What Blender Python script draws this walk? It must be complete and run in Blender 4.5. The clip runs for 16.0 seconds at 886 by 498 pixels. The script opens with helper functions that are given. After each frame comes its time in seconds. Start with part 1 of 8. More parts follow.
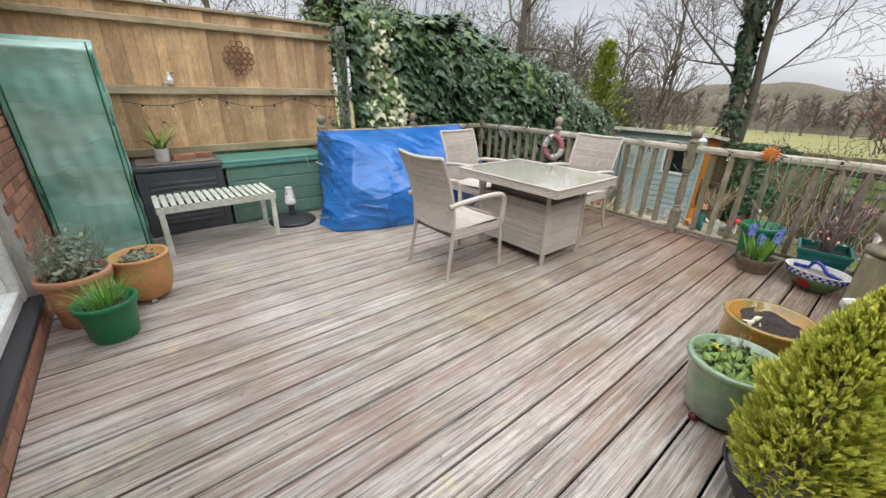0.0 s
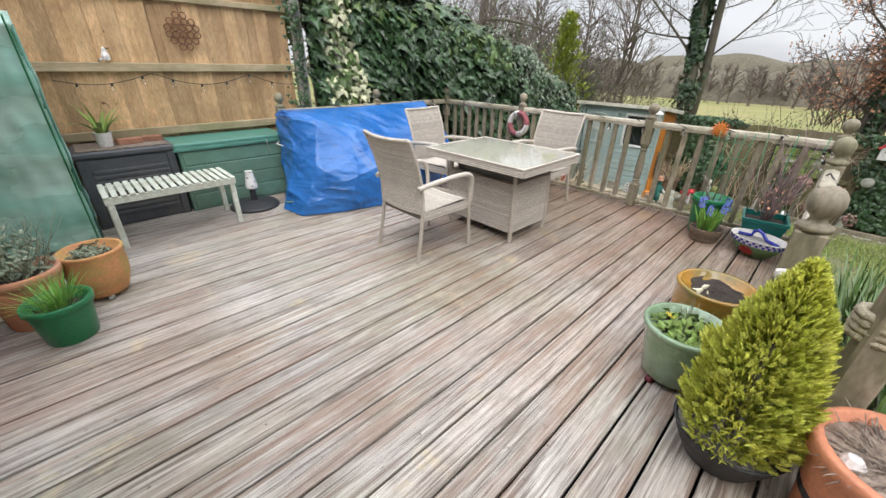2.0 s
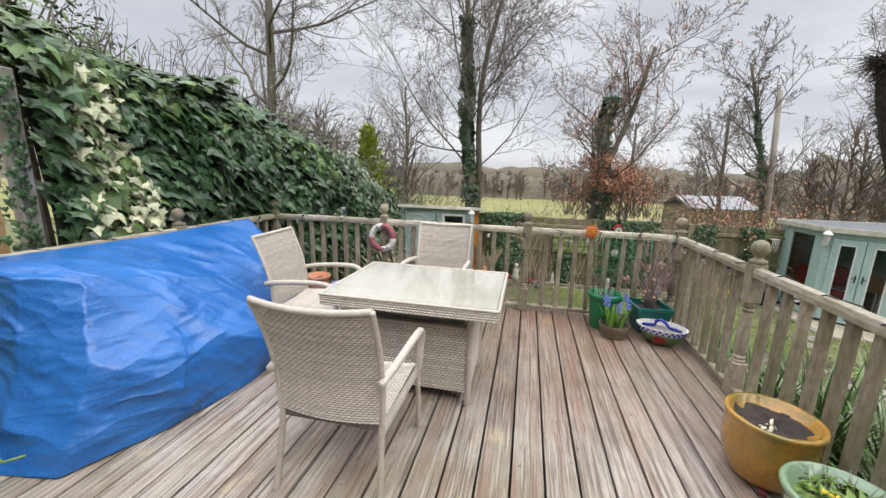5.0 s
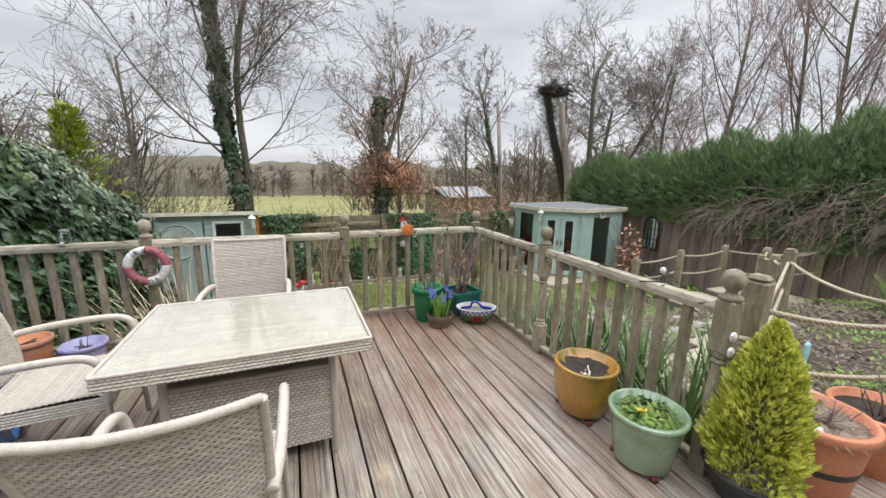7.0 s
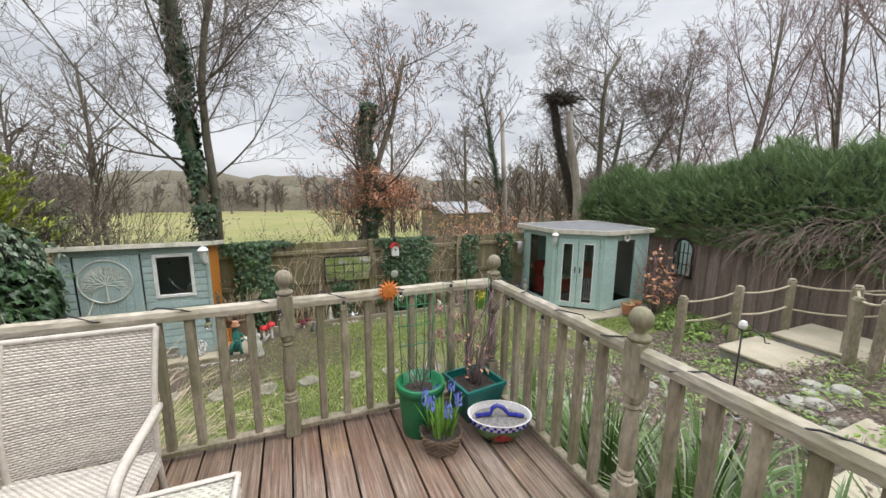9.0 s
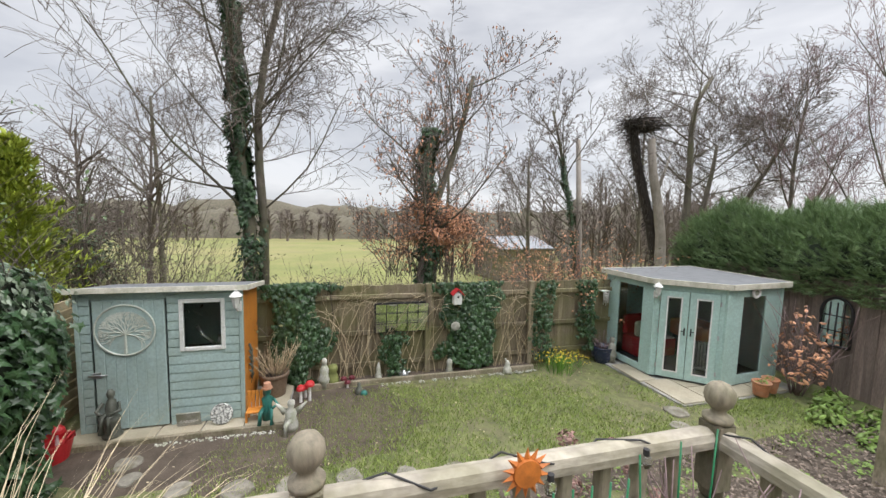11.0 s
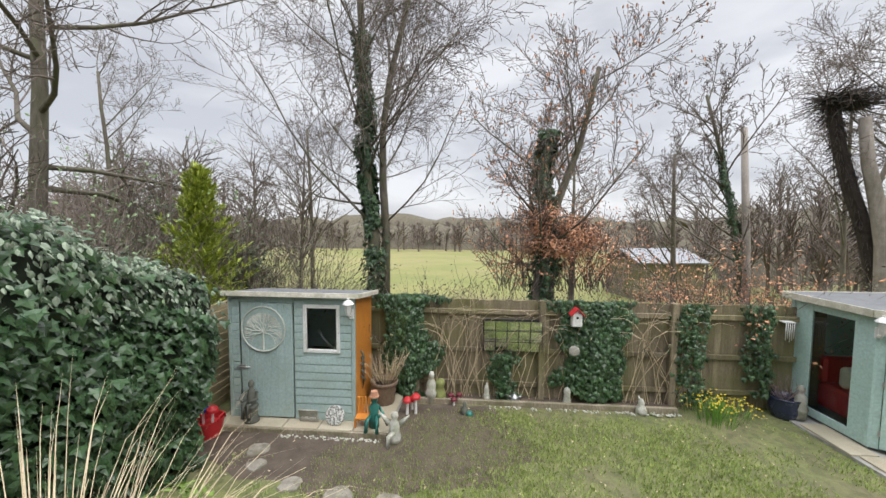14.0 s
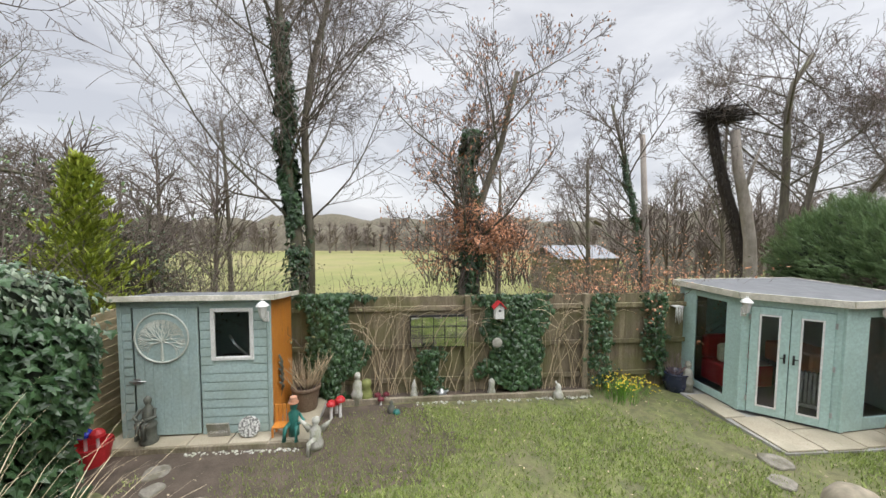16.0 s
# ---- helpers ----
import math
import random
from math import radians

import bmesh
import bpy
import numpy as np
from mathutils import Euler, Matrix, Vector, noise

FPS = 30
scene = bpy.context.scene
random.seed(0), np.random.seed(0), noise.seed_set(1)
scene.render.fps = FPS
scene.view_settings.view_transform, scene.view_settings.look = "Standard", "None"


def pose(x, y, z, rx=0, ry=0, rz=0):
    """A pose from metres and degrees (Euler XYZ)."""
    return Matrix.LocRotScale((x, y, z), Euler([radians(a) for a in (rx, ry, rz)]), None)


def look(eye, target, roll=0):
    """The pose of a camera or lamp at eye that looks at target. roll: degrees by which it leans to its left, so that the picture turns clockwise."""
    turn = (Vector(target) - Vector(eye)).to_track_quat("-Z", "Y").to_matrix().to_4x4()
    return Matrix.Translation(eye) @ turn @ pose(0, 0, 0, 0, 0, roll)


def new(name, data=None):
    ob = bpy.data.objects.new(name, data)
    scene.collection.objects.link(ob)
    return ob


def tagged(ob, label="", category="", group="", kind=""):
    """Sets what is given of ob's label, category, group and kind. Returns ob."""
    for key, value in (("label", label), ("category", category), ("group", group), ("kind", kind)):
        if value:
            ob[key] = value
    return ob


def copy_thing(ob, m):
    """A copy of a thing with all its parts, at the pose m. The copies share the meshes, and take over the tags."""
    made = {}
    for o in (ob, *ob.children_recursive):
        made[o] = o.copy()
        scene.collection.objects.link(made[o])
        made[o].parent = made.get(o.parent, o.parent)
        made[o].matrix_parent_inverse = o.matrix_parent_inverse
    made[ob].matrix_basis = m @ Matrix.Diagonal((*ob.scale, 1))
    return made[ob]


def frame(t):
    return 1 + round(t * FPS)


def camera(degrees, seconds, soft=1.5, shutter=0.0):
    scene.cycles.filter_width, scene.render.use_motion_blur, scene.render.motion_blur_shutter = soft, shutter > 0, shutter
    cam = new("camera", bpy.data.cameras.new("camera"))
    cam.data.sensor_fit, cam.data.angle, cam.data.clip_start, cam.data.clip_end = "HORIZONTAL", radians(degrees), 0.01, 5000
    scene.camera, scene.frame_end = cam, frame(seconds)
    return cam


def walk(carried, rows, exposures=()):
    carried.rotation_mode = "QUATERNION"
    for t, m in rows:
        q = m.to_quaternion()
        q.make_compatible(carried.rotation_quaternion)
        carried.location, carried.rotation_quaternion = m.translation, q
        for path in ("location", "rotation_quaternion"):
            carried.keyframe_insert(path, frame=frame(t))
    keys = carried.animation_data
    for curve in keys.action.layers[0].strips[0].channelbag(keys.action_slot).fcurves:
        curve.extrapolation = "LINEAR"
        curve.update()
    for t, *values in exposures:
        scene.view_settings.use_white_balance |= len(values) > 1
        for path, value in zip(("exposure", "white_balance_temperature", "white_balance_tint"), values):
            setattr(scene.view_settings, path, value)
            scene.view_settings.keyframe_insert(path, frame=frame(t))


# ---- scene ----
cam = camera(99.9, 16.0)
PATH = [
    (0, (0.173, -0.02, 1.416), (1.342, 1.403, 0.634), 1.2),
    (0.5, (0.137, -0.042, 1.38), (1.412, 1.283, 0.595), 1.2),
    (1, (0.117, -0.045, 1.347), (1.395, 1.258, 0.526), 1.3),
    (1.5, (0.126, -0.04, 1.34), (1.389, 1.24, 0.465), 1.3),
    (2, (0.162, -0.021, 1.466), (1.419, 1.252, 0.571), 1.2),
    (2.5, (0.184, 0.027, 1.56), (1.493, 1.337, 0.805), 1.2),
    (3, (0.295, 0.209, 1.517), (1.671, 1.572, 1.017), 1.3),
    (3.2, (0.325, 0.33, 1.525), (1.717, 1.687, 1.05), 1.4),
    (5.3, (0.675, 1.587, 1.511), (2.622, 1.812, 1.112), 1.2),
    (5.5, (0.742, 1.663, 1.522), (2.7, 1.769, 1.126), 1.0),
    (6, (0.756, 1.838, 1.547), (2.703, 1.608, 1.149), 0.9),
    (6.5, (0.72, 1.908, 1.553), (2.59, 1.316, 1.161), 0.7),
    (7, (0.83, 1.893, 1.566), (2.647, 1.163, 1.158), 0.9),
    (7.5, (1.132, 1.735, 1.573), (2.936, 0.964, 1.185), 0.4),
    (8, (1.486, 1.633, 1.626), (3.304, 0.881, 1.263), 0.4),
    (8.5, (1.828, 1.5, 1.601), (3.647, 0.746, 1.25), -0.0),
    (9, (2.24, 1.367, 1.661), (4.063, 0.619, 1.317), 0.5),
    (9.2, (2.378, 1.354, 1.668), (4.224, 0.66, 1.337), 0.6),
    (11.3, (3.795, 1.335, 1.752), (5.73, 0.86, 1.588), 1.8),
    (11.5, (3.87, 1.349, 1.76), (5.82, 0.935, 1.593), 1.8),
    (12, (4.045, 1.18, 1.775), (6.010, 0.824, 1.628), 1.0),
    (12.5, (4.06, 1.02, 1.712), (6.036, 0.745, 1.579), 0.7),
    (13, (4.074, 0.942, 1.691), (6.06, 0.743, 1.563), 0.5),
    (13.5, (4.068, 0.937, 1.702), (6.057, 0.775, 1.57), 0.5),
    (14, (4.041, 1.016, 1.724), (6.031, 1.159, 1.587), 0.5),
    (14.5, (4.033, 0.981, 1.717), (5.995, 1.347, 1.585), 0.4),
    (15, (4.047, 0.901, 1.689), (6.037, 1.055, 1.556), 0.4),
    (15.5, (4.077, 0.858, 1.69), (6.067, 0.707, 1.556), 0.4),
    (16, (4.065, 0.844, 1.655), (6.051, 0.643, 1.525), 0.3),
]
walk(cam, [(t, look(eye, target, roll)) for t, eye, target, roll in PATH],
     [(0.0, -0.08), (1.5, -0.03), (2.3, 0.06), (3.0, -0.01), (5.5, -0.03), (9.0, -0.02), (16.0, 0.05)])

# ---- world and light ----
world = bpy.data.worlds.new("overcast_sky")
scene.world = world
world.use_nodes = True
wn, wl = world.node_tree.nodes, world.node_tree.links
wn.clear()
w_out, w_bg = wn.new("ShaderNodeOutputWorld"), wn.new("ShaderNodeBackground")
w_sky = wn.new("ShaderNodeTexSky")
w_sky.sky_type, w_sky.sun_disc = "NISHITA", False
w_sky.sun_elevation, w_sky.sun_rotation = radians(42), radians(200)
w_dim = wn.new("ShaderNodeVectorMath")
w_dim.operation = "SCALE"
w_dim.inputs["Scale"].default_value = 0.1
w_co, w_map = wn.new("ShaderNodeTexCoord"), wn.new("ShaderNodeMapping")
w_map.inputs["Scale"].default_value = (1.6, 1.6, 5.0)
w_noise = wn.new("ShaderNodeTexNoise")
w_noise.inputs["Scale"].default_value, w_noise.inputs["Detail"].default_value = 1.5, 6
w_noise.inputs["Roughness"].default_value, w_noise.inputs["Distortion"].default_value = 0.52, 0.3
w_ramp = wn.new("ShaderNodeValToRGB")
w_ramp.color_ramp.elements[0].position, w_ramp.color_ramp.elements[1].position = 0.36, 0.62
w_ramp.color_ramp.elements[0].color = (0.66, 0.68, 0.74, 1)
w_ramp.color_ramp.elements[1].color = (0.94, 0.95, 0.99, 1)
w_sep, w_up = wn.new("ShaderNodeSeparateXYZ"), wn.new("ShaderNodeMapRange")
w_up.inputs["From Min"].default_value, w_up.inputs["From Max"].default_value = 0.5, 1.0
w_up.inputs["To Min"].default_value, w_up.inputs["To Max"].default_value = 1.0, 5.2
w_mul = wn.new("ShaderNodeVectorMath")
w_mul.operation = "SCALE"
w_mix = wn.new("ShaderNodeMix")
w_mix.data_type = "RGBA"
w_mix.inputs["Factor"].default_value = 0.88
wl.new(w_co.outputs["Generated"], w_map.inputs["Vector"])
wl.new(w_map.outputs["Vector"], w_noise.inputs["Vector"])
wl.new(w_noise.outputs["Fac"], w_ramp.inputs["Fac"])
wl.new(w_co.outputs["Generated"], w_sep.inputs[0])
wl.new(w_sep.outputs["Z"], w_up.inputs["Value"])
wl.new(w_ramp.outputs["Color"], w_mul.inputs[0])
wl.new(w_up.outputs["Result"], w_mul.inputs["Scale"])
wl.new(w_sky.outputs["Color"], w_dim.inputs[0])
wl.new(w_dim.outputs["Vector"], w_mix.inputs["A"])
wl.new(w_mul.outputs["Vector"], w_mix.inputs["B"])
wl.new(w_mix.outputs["Result"], w_bg.inputs["Color"])
wl.new(w_bg.outputs["Background"], w_out.inputs["Surface"])

sun = new("sun", bpy.data.lights.new("sun", "SUN"))
sun.data.energy, sun.data.angle, sun.data.color = 1.5, radians(40), (1.0, 0.97, 0.93)
sun.matrix_world = look((0, 0, 20), (6, 8, 8))
sun.location = (0, 0, 20)

# ---- materials ----
def surf(name, a, b, scale=6.0, stretch=(1, 1, 1), rough=0.6, metal=0.0, bump=0.15, fine=60.0, spread=0.25,
         stain=None, stain_scale=0.9, stain_amount=0.6, where="Object", vary=0.0, coat=0.0, island=0.0, rough_vary=0.15, grain_depth=0.13):
    """Two colours mixed by stretched noise, a fine grain, stains with a shape of their own, and fine relief."""
    m = bpy.data.materials.new(name)
    m.use_nodes = True
    n, l = m.node_tree.nodes, m.node_tree.links
    p = n["Principled BSDF"]
    co, mp = n.new("ShaderNodeTexCoord"), n.new("ShaderNodeMapping")
    mp.inputs["Scale"].default_value = stretch
    info, off = n.new("ShaderNodeObjectInfo"), n.new("ShaderNodeVectorMath")
    off.operation = "MULTIPLY_ADD"
    comb = n.new("ShaderNodeCombineXYZ")
    for k in range(3):
        l.new(info.outputs["Random"], comb.inputs[k])
    off.inputs[1].default_value = (37.0, 53.0, 71.0)
    l.new(comb.outputs[0], off.inputs[0])
    l.new(co.outputs[where], off.inputs[2])
    l.new(off.outputs[0], mp.inputs["Vector"])
    big, small = n.new("ShaderNodeTexNoise"), n.new("ShaderNodeTexNoise")
    big.inputs["Scale"].default_value, big.inputs["Detail"].default_value = scale, 5
    small.inputs["Scale"].default_value, small.inputs["Detail"].default_value = fine, 3
    for k in (big, small):
        l.new(mp.outputs["Vector"], k.inputs["Vector"])
    ramp = n.new("ShaderNodeMapRange")
    ramp.inputs["From Min"].default_value, ramp.inputs["From Max"].default_value = 0.5 - spread, 0.5 + spread
    l.new(big.outputs["Fac"], ramp.inputs["Value"])
    mix = n.new("ShaderNodeMix")
    mix.data_type = "RGBA"
    mix.inputs["A"].default_value, mix.inputs["B"].default_value = (*a, 1), (*b, 1)
    l.new(ramp.outputs["Result"], mix.inputs["Factor"])
    tone = n.new("ShaderNodeMapRange")
    tone.inputs["From Min"].default_value, tone.inputs["From Max"].default_value = 0.3, 0.7
    tone.inputs["To Min"].default_value, tone.inputs["To Max"].default_value = 1 - grain_depth, 1 + grain_depth
    l.new(small.outputs["Fac"], tone.inputs["Value"])
    last = mix.outputs["Result"]
    grain = n.new("ShaderNodeVectorMath")
    grain.operation = "SCALE"
    l.new(last, grain.inputs[0])
    l.new(tone.outputs["Result"], grain.inputs["Scale"])
    last = grain.outputs[0]
    if vary or island:
        shade = n.new("ShaderNodeMapRange")
        size = vary or island
        shade.inputs["To Min"].default_value, shade.inputs["To Max"].default_value = 1 - size, 1 + size
        if island:
            geo = n.new("ShaderNodeNewGeometry")
            l.new(geo.outputs["Random Per Island"], shade.inputs["Value"])
        else:
            l.new(info.outputs["Random"], shade.inputs["Value"])
        piece = n.new("ShaderNodeVectorMath")
        piece.operation = "SCALE"
        l.new(last, piece.inputs[0])
        l.new(shade.outputs["Result"], piece.inputs["Scale"])
        last = piece.outputs[0]
    if stain:
        for k, (colour, size, amount, *edge) in enumerate(stain if isinstance(stain, list) else [(stain, stain_scale, stain_amount)]):
            geo2, sn, sr, sm = n.new("ShaderNodeNewGeometry"), n.new("ShaderNodeTexNoise"), n.new("ShaderNodeMapRange"), n.new("ShaderNodeMix")
            shift = n.new("ShaderNodeVectorMath")
            shift.inputs[1].default_value = (13.1 * k + 3, 7.7 * k, 5.0 * k)
            sn.inputs["Scale"].default_value, sn.inputs["Detail"].default_value = size, 6
            sn.inputs["Roughness"].default_value = 0.65
            l.new(geo2.outputs["Position"], shift.inputs[0])
            l.new(shift.outputs[0], sn.inputs["Vector"])
            sr.inputs["From Min"].default_value, sr.inputs["From Max"].default_value = tuple(edge) or (0.45, 0.60)
            sr.inputs["To Max"].default_value = amount
            l.new(sn.outputs["Fac"], sr.inputs["Value"])
            sm.data_type = "RGBA"
            sm.inputs["B"].default_value = (*colour, 1)
            l.new(sr.outputs["Result"], sm.inputs["Factor"])
            l.new(last, sm.inputs["A"])
            last = sm.outputs["Result"]
    l.new(last, p.inputs["Base Color"])
    rr = n.new("ShaderNodeMapRange")
    rr.inputs["To Min"].default_value, rr.inputs["To Max"].default_value = max(0.02, rough - rough_vary), min(1.0, rough + rough_vary)
    l.new(big.outputs["Fac"], rr.inputs["Value"])
    l.new(rr.outputs["Result"], p.inputs["Roughness"])
    p.inputs["Metallic"].default_value = metal
    p.inputs["Coat Weight"].default_value = coat
    if bump:
        bp = n.new("ShaderNodeBump")
        bp.inputs["Strength"].default_value, bp.inputs["Distance"].default_value = bump, 0.01
        add = n.new("ShaderNodeMath")
        l.new(big.outputs["Fac"], add.inputs[0])
        l.new(small.outputs["Fac"], add.inputs[1])
        l.new(add.outputs[0], bp.inputs["Height"])
        l.new(bp.outputs["Normal"], p.inputs["Normal"])
    return m


def glass_mat(name, tint=(0.9, 0.95, 0.95), rough=0.02):
    m = bpy.data.materials.new(name)
    m.use_nodes = True
    p = m.node_tree.nodes["Principled BSDF"]
    p.inputs["Base Color"].default_value = (*tint, 1)
    p.inputs["Transmission Weight"].default_value, p.inputs["Roughness"].default_value, p.inputs["IOR"].default_value = 1.0, rough, 1.45
    return m


M = {}
M["deck"] = surf("weathered_deck", (0.31, 0.272, 0.238), (0.64, 0.605, 0.555), 4.6, (0.25, 12, 12), 0.42, grain_depth=0.42, bump=0.6, fine=34, vary=0.20, spread=0.20,
                 stain=[((0.30, 0.17, 0.10), 0.7, 0.5), ((0.27, 0.28, 0.15), 0.9, 0.35), ((0.16, 0.12, 0.09), 3.1, 0.30), ((0.09, 0.065, 0.045), 19.0, 0.75, 0.645, 0.68), ((0.62, 0.50, 0.30), 2.3, 0.5, 0.60, 0.66)], where="Object")


def damp(m, x0, x1, colour):
    """A damp, darker and redder stretch of boards with a ragged edge, away from the house."""
    n, l = m.node_tree.nodes, m.node_tree.links
    p = n["Principled BSDF"]
    geo, sep, nz, add, mr, mx = n.new("ShaderNodeNewGeometry"), n.new("ShaderNodeSeparateXYZ"), n.new("ShaderNodeTexNoise"), n.new("ShaderNodeMath"), n.new("ShaderNodeMapRange"), n.new("ShaderNodeMix")
    nz.inputs["Scale"].default_value, nz.inputs["Detail"].default_value = 1.1, 5
    add.operation = "MULTIPLY_ADD"
    add.inputs[1].default_value = 3.4
    l.new(geo.outputs["Position"], sep.inputs[0])
    l.new(geo.outputs["Position"], nz.inputs["Vector"])
    l.new(nz.outputs["Fac"], add.inputs[0])
    l.new(sep.outputs["X"], add.inputs[2])
    mr.inputs["From Min"].default_value, mr.inputs["From Max"].default_value = x0 + 1.7, x1 + 1.7
    l.new(add.outputs[0], mr.inputs["Value"])
    mx.data_type, mx.blend_type = "RGBA", "MULTIPLY"
    mx.inputs["B"].default_value = (*colour, 1)
    l.new(p.inputs["Base Color"].links[0].from_socket, mx.inputs["A"])
    l.new(mr.outputs["Result"], mx.inputs["Factor"])
    l.new(mx.outputs["Result"], p.inputs["Base Color"])


def streaks(m, across, along, lo, hi, colour, amount, seed):
    """Thin weathered lines that run along a board."""
    n, l = m.node_tree.nodes, m.node_tree.links
    p = n["Principled BSDF"]
    geo, mp, nz, mr, mx = n.new("ShaderNodeNewGeometry"), n.new("ShaderNodeMapping"), n.new("ShaderNodeTexNoise"), n.new("ShaderNodeMapRange"), n.new("ShaderNodeMix")
    mp.inputs["Scale"].default_value = (along, across, across)
    mp.inputs["Location"].default_value = (seed, seed * 1.7, 0)
    nz.inputs["Scale"].default_value, nz.inputs["Detail"].default_value, nz.inputs["Roughness"].default_value = 1.0, 3, 0.6
    nz.inputs["Distortion"].default_value = 0.5
    mr.inputs["From Min"].default_value, mr.inputs["From Max"].default_value = lo, hi
    mr.inputs["To Max"].default_value = amount
    mx.data_type = "RGBA"
    mx.inputs["B"].default_value = (*colour, 1)
    l.new(geo.outputs["Position"], mp.inputs["Vector"])
    l.new(mp.outputs["Vector"], nz.inputs["Vector"])
    l.new(nz.outputs["Fac"], mr.inputs["Value"])
    l.new(mr.outputs["Result"], mx.inputs["Factor"])
    l.new(p.inputs["Base Color"].links[0].from_socket, mx.inputs["A"])
    l.new(mx.outputs["Result"], p.inputs["Base Color"])


streaks(M["deck"], 60.0, 1.6, 0.53, 0.60, (0.13, 0.10, 0.08), 0.75, 3.0)
streaks(M["deck"], 85.0, 2.4, 0.54, 0.61, (0.66, 0.61, 0.55), 0.55, 11.0)
streaks(M["deck"], 14.0, 0.7, 0.52, 0.64, (0.28, 0.155, 0.10), 0.45, 23.0)
damp(M["deck"], 1.5, 4.2, (0.58, 0.46, 0.385))
M["rail"] = surf("weathered_rail", (0.17, 0.14, 0.09), (0.36, 0.31, 0.235), 3.5, (1, 1, 0.35), 0.75, grain_depth=0.3, bump=0.35, fine=45, vary=0.18,
                 stain=[((0.13, 0.14, 0.06), 2.2, 0.5)])
M["railtop"] = surf("weathered_handrail", (0.27, 0.235, 0.175), (0.50, 0.45, 0.37), 3.5, (0.3, 0.3, 1), 0.7, grain_depth=0.3, bump=0.35, fine=45, vary=0.1,
                    stain=[((0.18, 0.17, 0.08), 2.2, 0.5)])
M["newfence"] = surf("tan_fence_board", (0.44, 0.275, 0.135), (0.70, 0.49, 0.275), 2.6, (7, 7, 0.8), 0.7, bump=0.3, fine=26, vary=0.27, grain_depth=0.26,
                     stain=[((0.26, 0.15, 0.07), 1.8, 0.45), ((0.12, 0.055, 0.025), 7.5, 0.85, 0.655, 0.69)])
M["newrail"] = surf("tan_fence_rail", (0.32, 0.25, 0.15), (0.50, 0.41, 0.27), 3, (0.6, 6, 6), 0.7, bump=0.3, fine=26, vary=0.1,
                    stain=[((0.22, 0.21, 0.10), 1.8, 0.6)])
M["oldfence"] = surf("grey_brown_fence", (0.13, 0.10, 0.065), (0.31, 0.26, 0.18), 2.6, (7, 7, 0.6), 0.85, bump=0.35, fine=26, vary=0.28, grain_depth=0.3,
                     stain=[((0.15, 0.15, 0.05), 1.1, 0.6)])
M["sidefence"] = surf("dark_fence", (0.15, 0.115, 0.095), (0.29, 0.225, 0.19), 2.6, (7, 7, 0.5), 0.85, bump=0.35, fine=26, vary=0.25, grain_depth=0.3)
M["grass"] = surf("lawn", (0.115, 0.145, 0.042), (0.205, 0.23, 0.075), 2.5, (1, 1, 1), 0.9, bump=0.7, fine=55, grain_depth=0.3,
                  stain=[((0.16, 0.14, 0.075), 0.42, 0.5), ((0.15, 0.125, 0.08), 3.2, 0.5), ((0.05, 0.06, 0.025), 9.0, 0.5)], where="Object", spread=0.15)
M["soil"] = surf("dark_soil", (0.055, 0.042, 0.03), (0.13, 0.10, 0.075), 5, (1, 1, 1), 0.95, bump=0.9, fine=50)
M["sagefront"] = surf("sage_paint", (0.335, 0.44, 0.43), (0.395, 0.50, 0.48), 1.7, (1, 1, 1), 0.55, bump=0.12, fine=30, stain=[((0.30, 0.36, 0.30), 2.2, 0.4)])
M["sagehouse"] = surf("mint_paint", (0.40, 0.56, 0.52), (0.44, 0.60, 0.56), 1.7, (1, 1, 1), 0.5, bump=0.1, fine=30, stain=[((0.34, 0.46, 0.41), 2.2, 0.35)])
M["white"] = surf("white_paint", (0.70, 0.70, 0.67), (0.80, 0.80, 0.78), 5, rough=0.4, bump=0.06, fine=40, stain=[((0.5, 0.5, 0.45), 4, 0.3)])
M["orange"] = surf("orange_stain", (0.56, 0.20, 0.03), (0.70, 0.29, 0.05), 3, (5, 5, 0.6), 0.55, bump=0.2, fine=30)
M["roof"] = surf("roof_felt", (0.13, 0.135, 0.14), (0.20, 0.205, 0.21), 4, rough=0.9, bump=0.3, fine=120)
M["roofedge"] = surf("cream_edge", (0.55, 0.52, 0.43), (0.68, 0.65, 0.56), 4, rough=0.7, bump=0.15, fine=40, stain=[((0.3, 0.3, 0.2), 4, 0.5)])
M["slab"] = surf("sandstone_slab", (0.36, 0.31, 0.22), (0.48, 0.43, 0.33), 2.2, rough=0.85, bump=0.25, fine=60, stain=[((0.30, 0.28, 0.2), 1.5, 0.5)])
M["concrete"] = surf("concrete", (0.30, 0.29, 0.27), (0.44, 0.43, 0.40), 3, rough=0.9, bump=0.3, fine=60, stain=[((0.16, 0.15, 0.10), 2.2, 0.6)])
M["brick"] = surf("red_brick", (0.27, 0.12, 0.075), (0.42, 0.22, 0.14), 9, rough=0.9, bump=0.4, fine=80, vary=0.28)
M["mortar"] = surf("mortar", (0.36, 0.33, 0.28), (0.46, 0.43, 0.38), 9, rough=0.95, bump=0.4, fine=90)
M["blue"] = surf("blue_tarpaulin", (0.012, 0.10, 0.34), (0.030, 0.165, 0.48), 2.0, rough=0.30, bump=0.25, fine=60, spread=0.3)


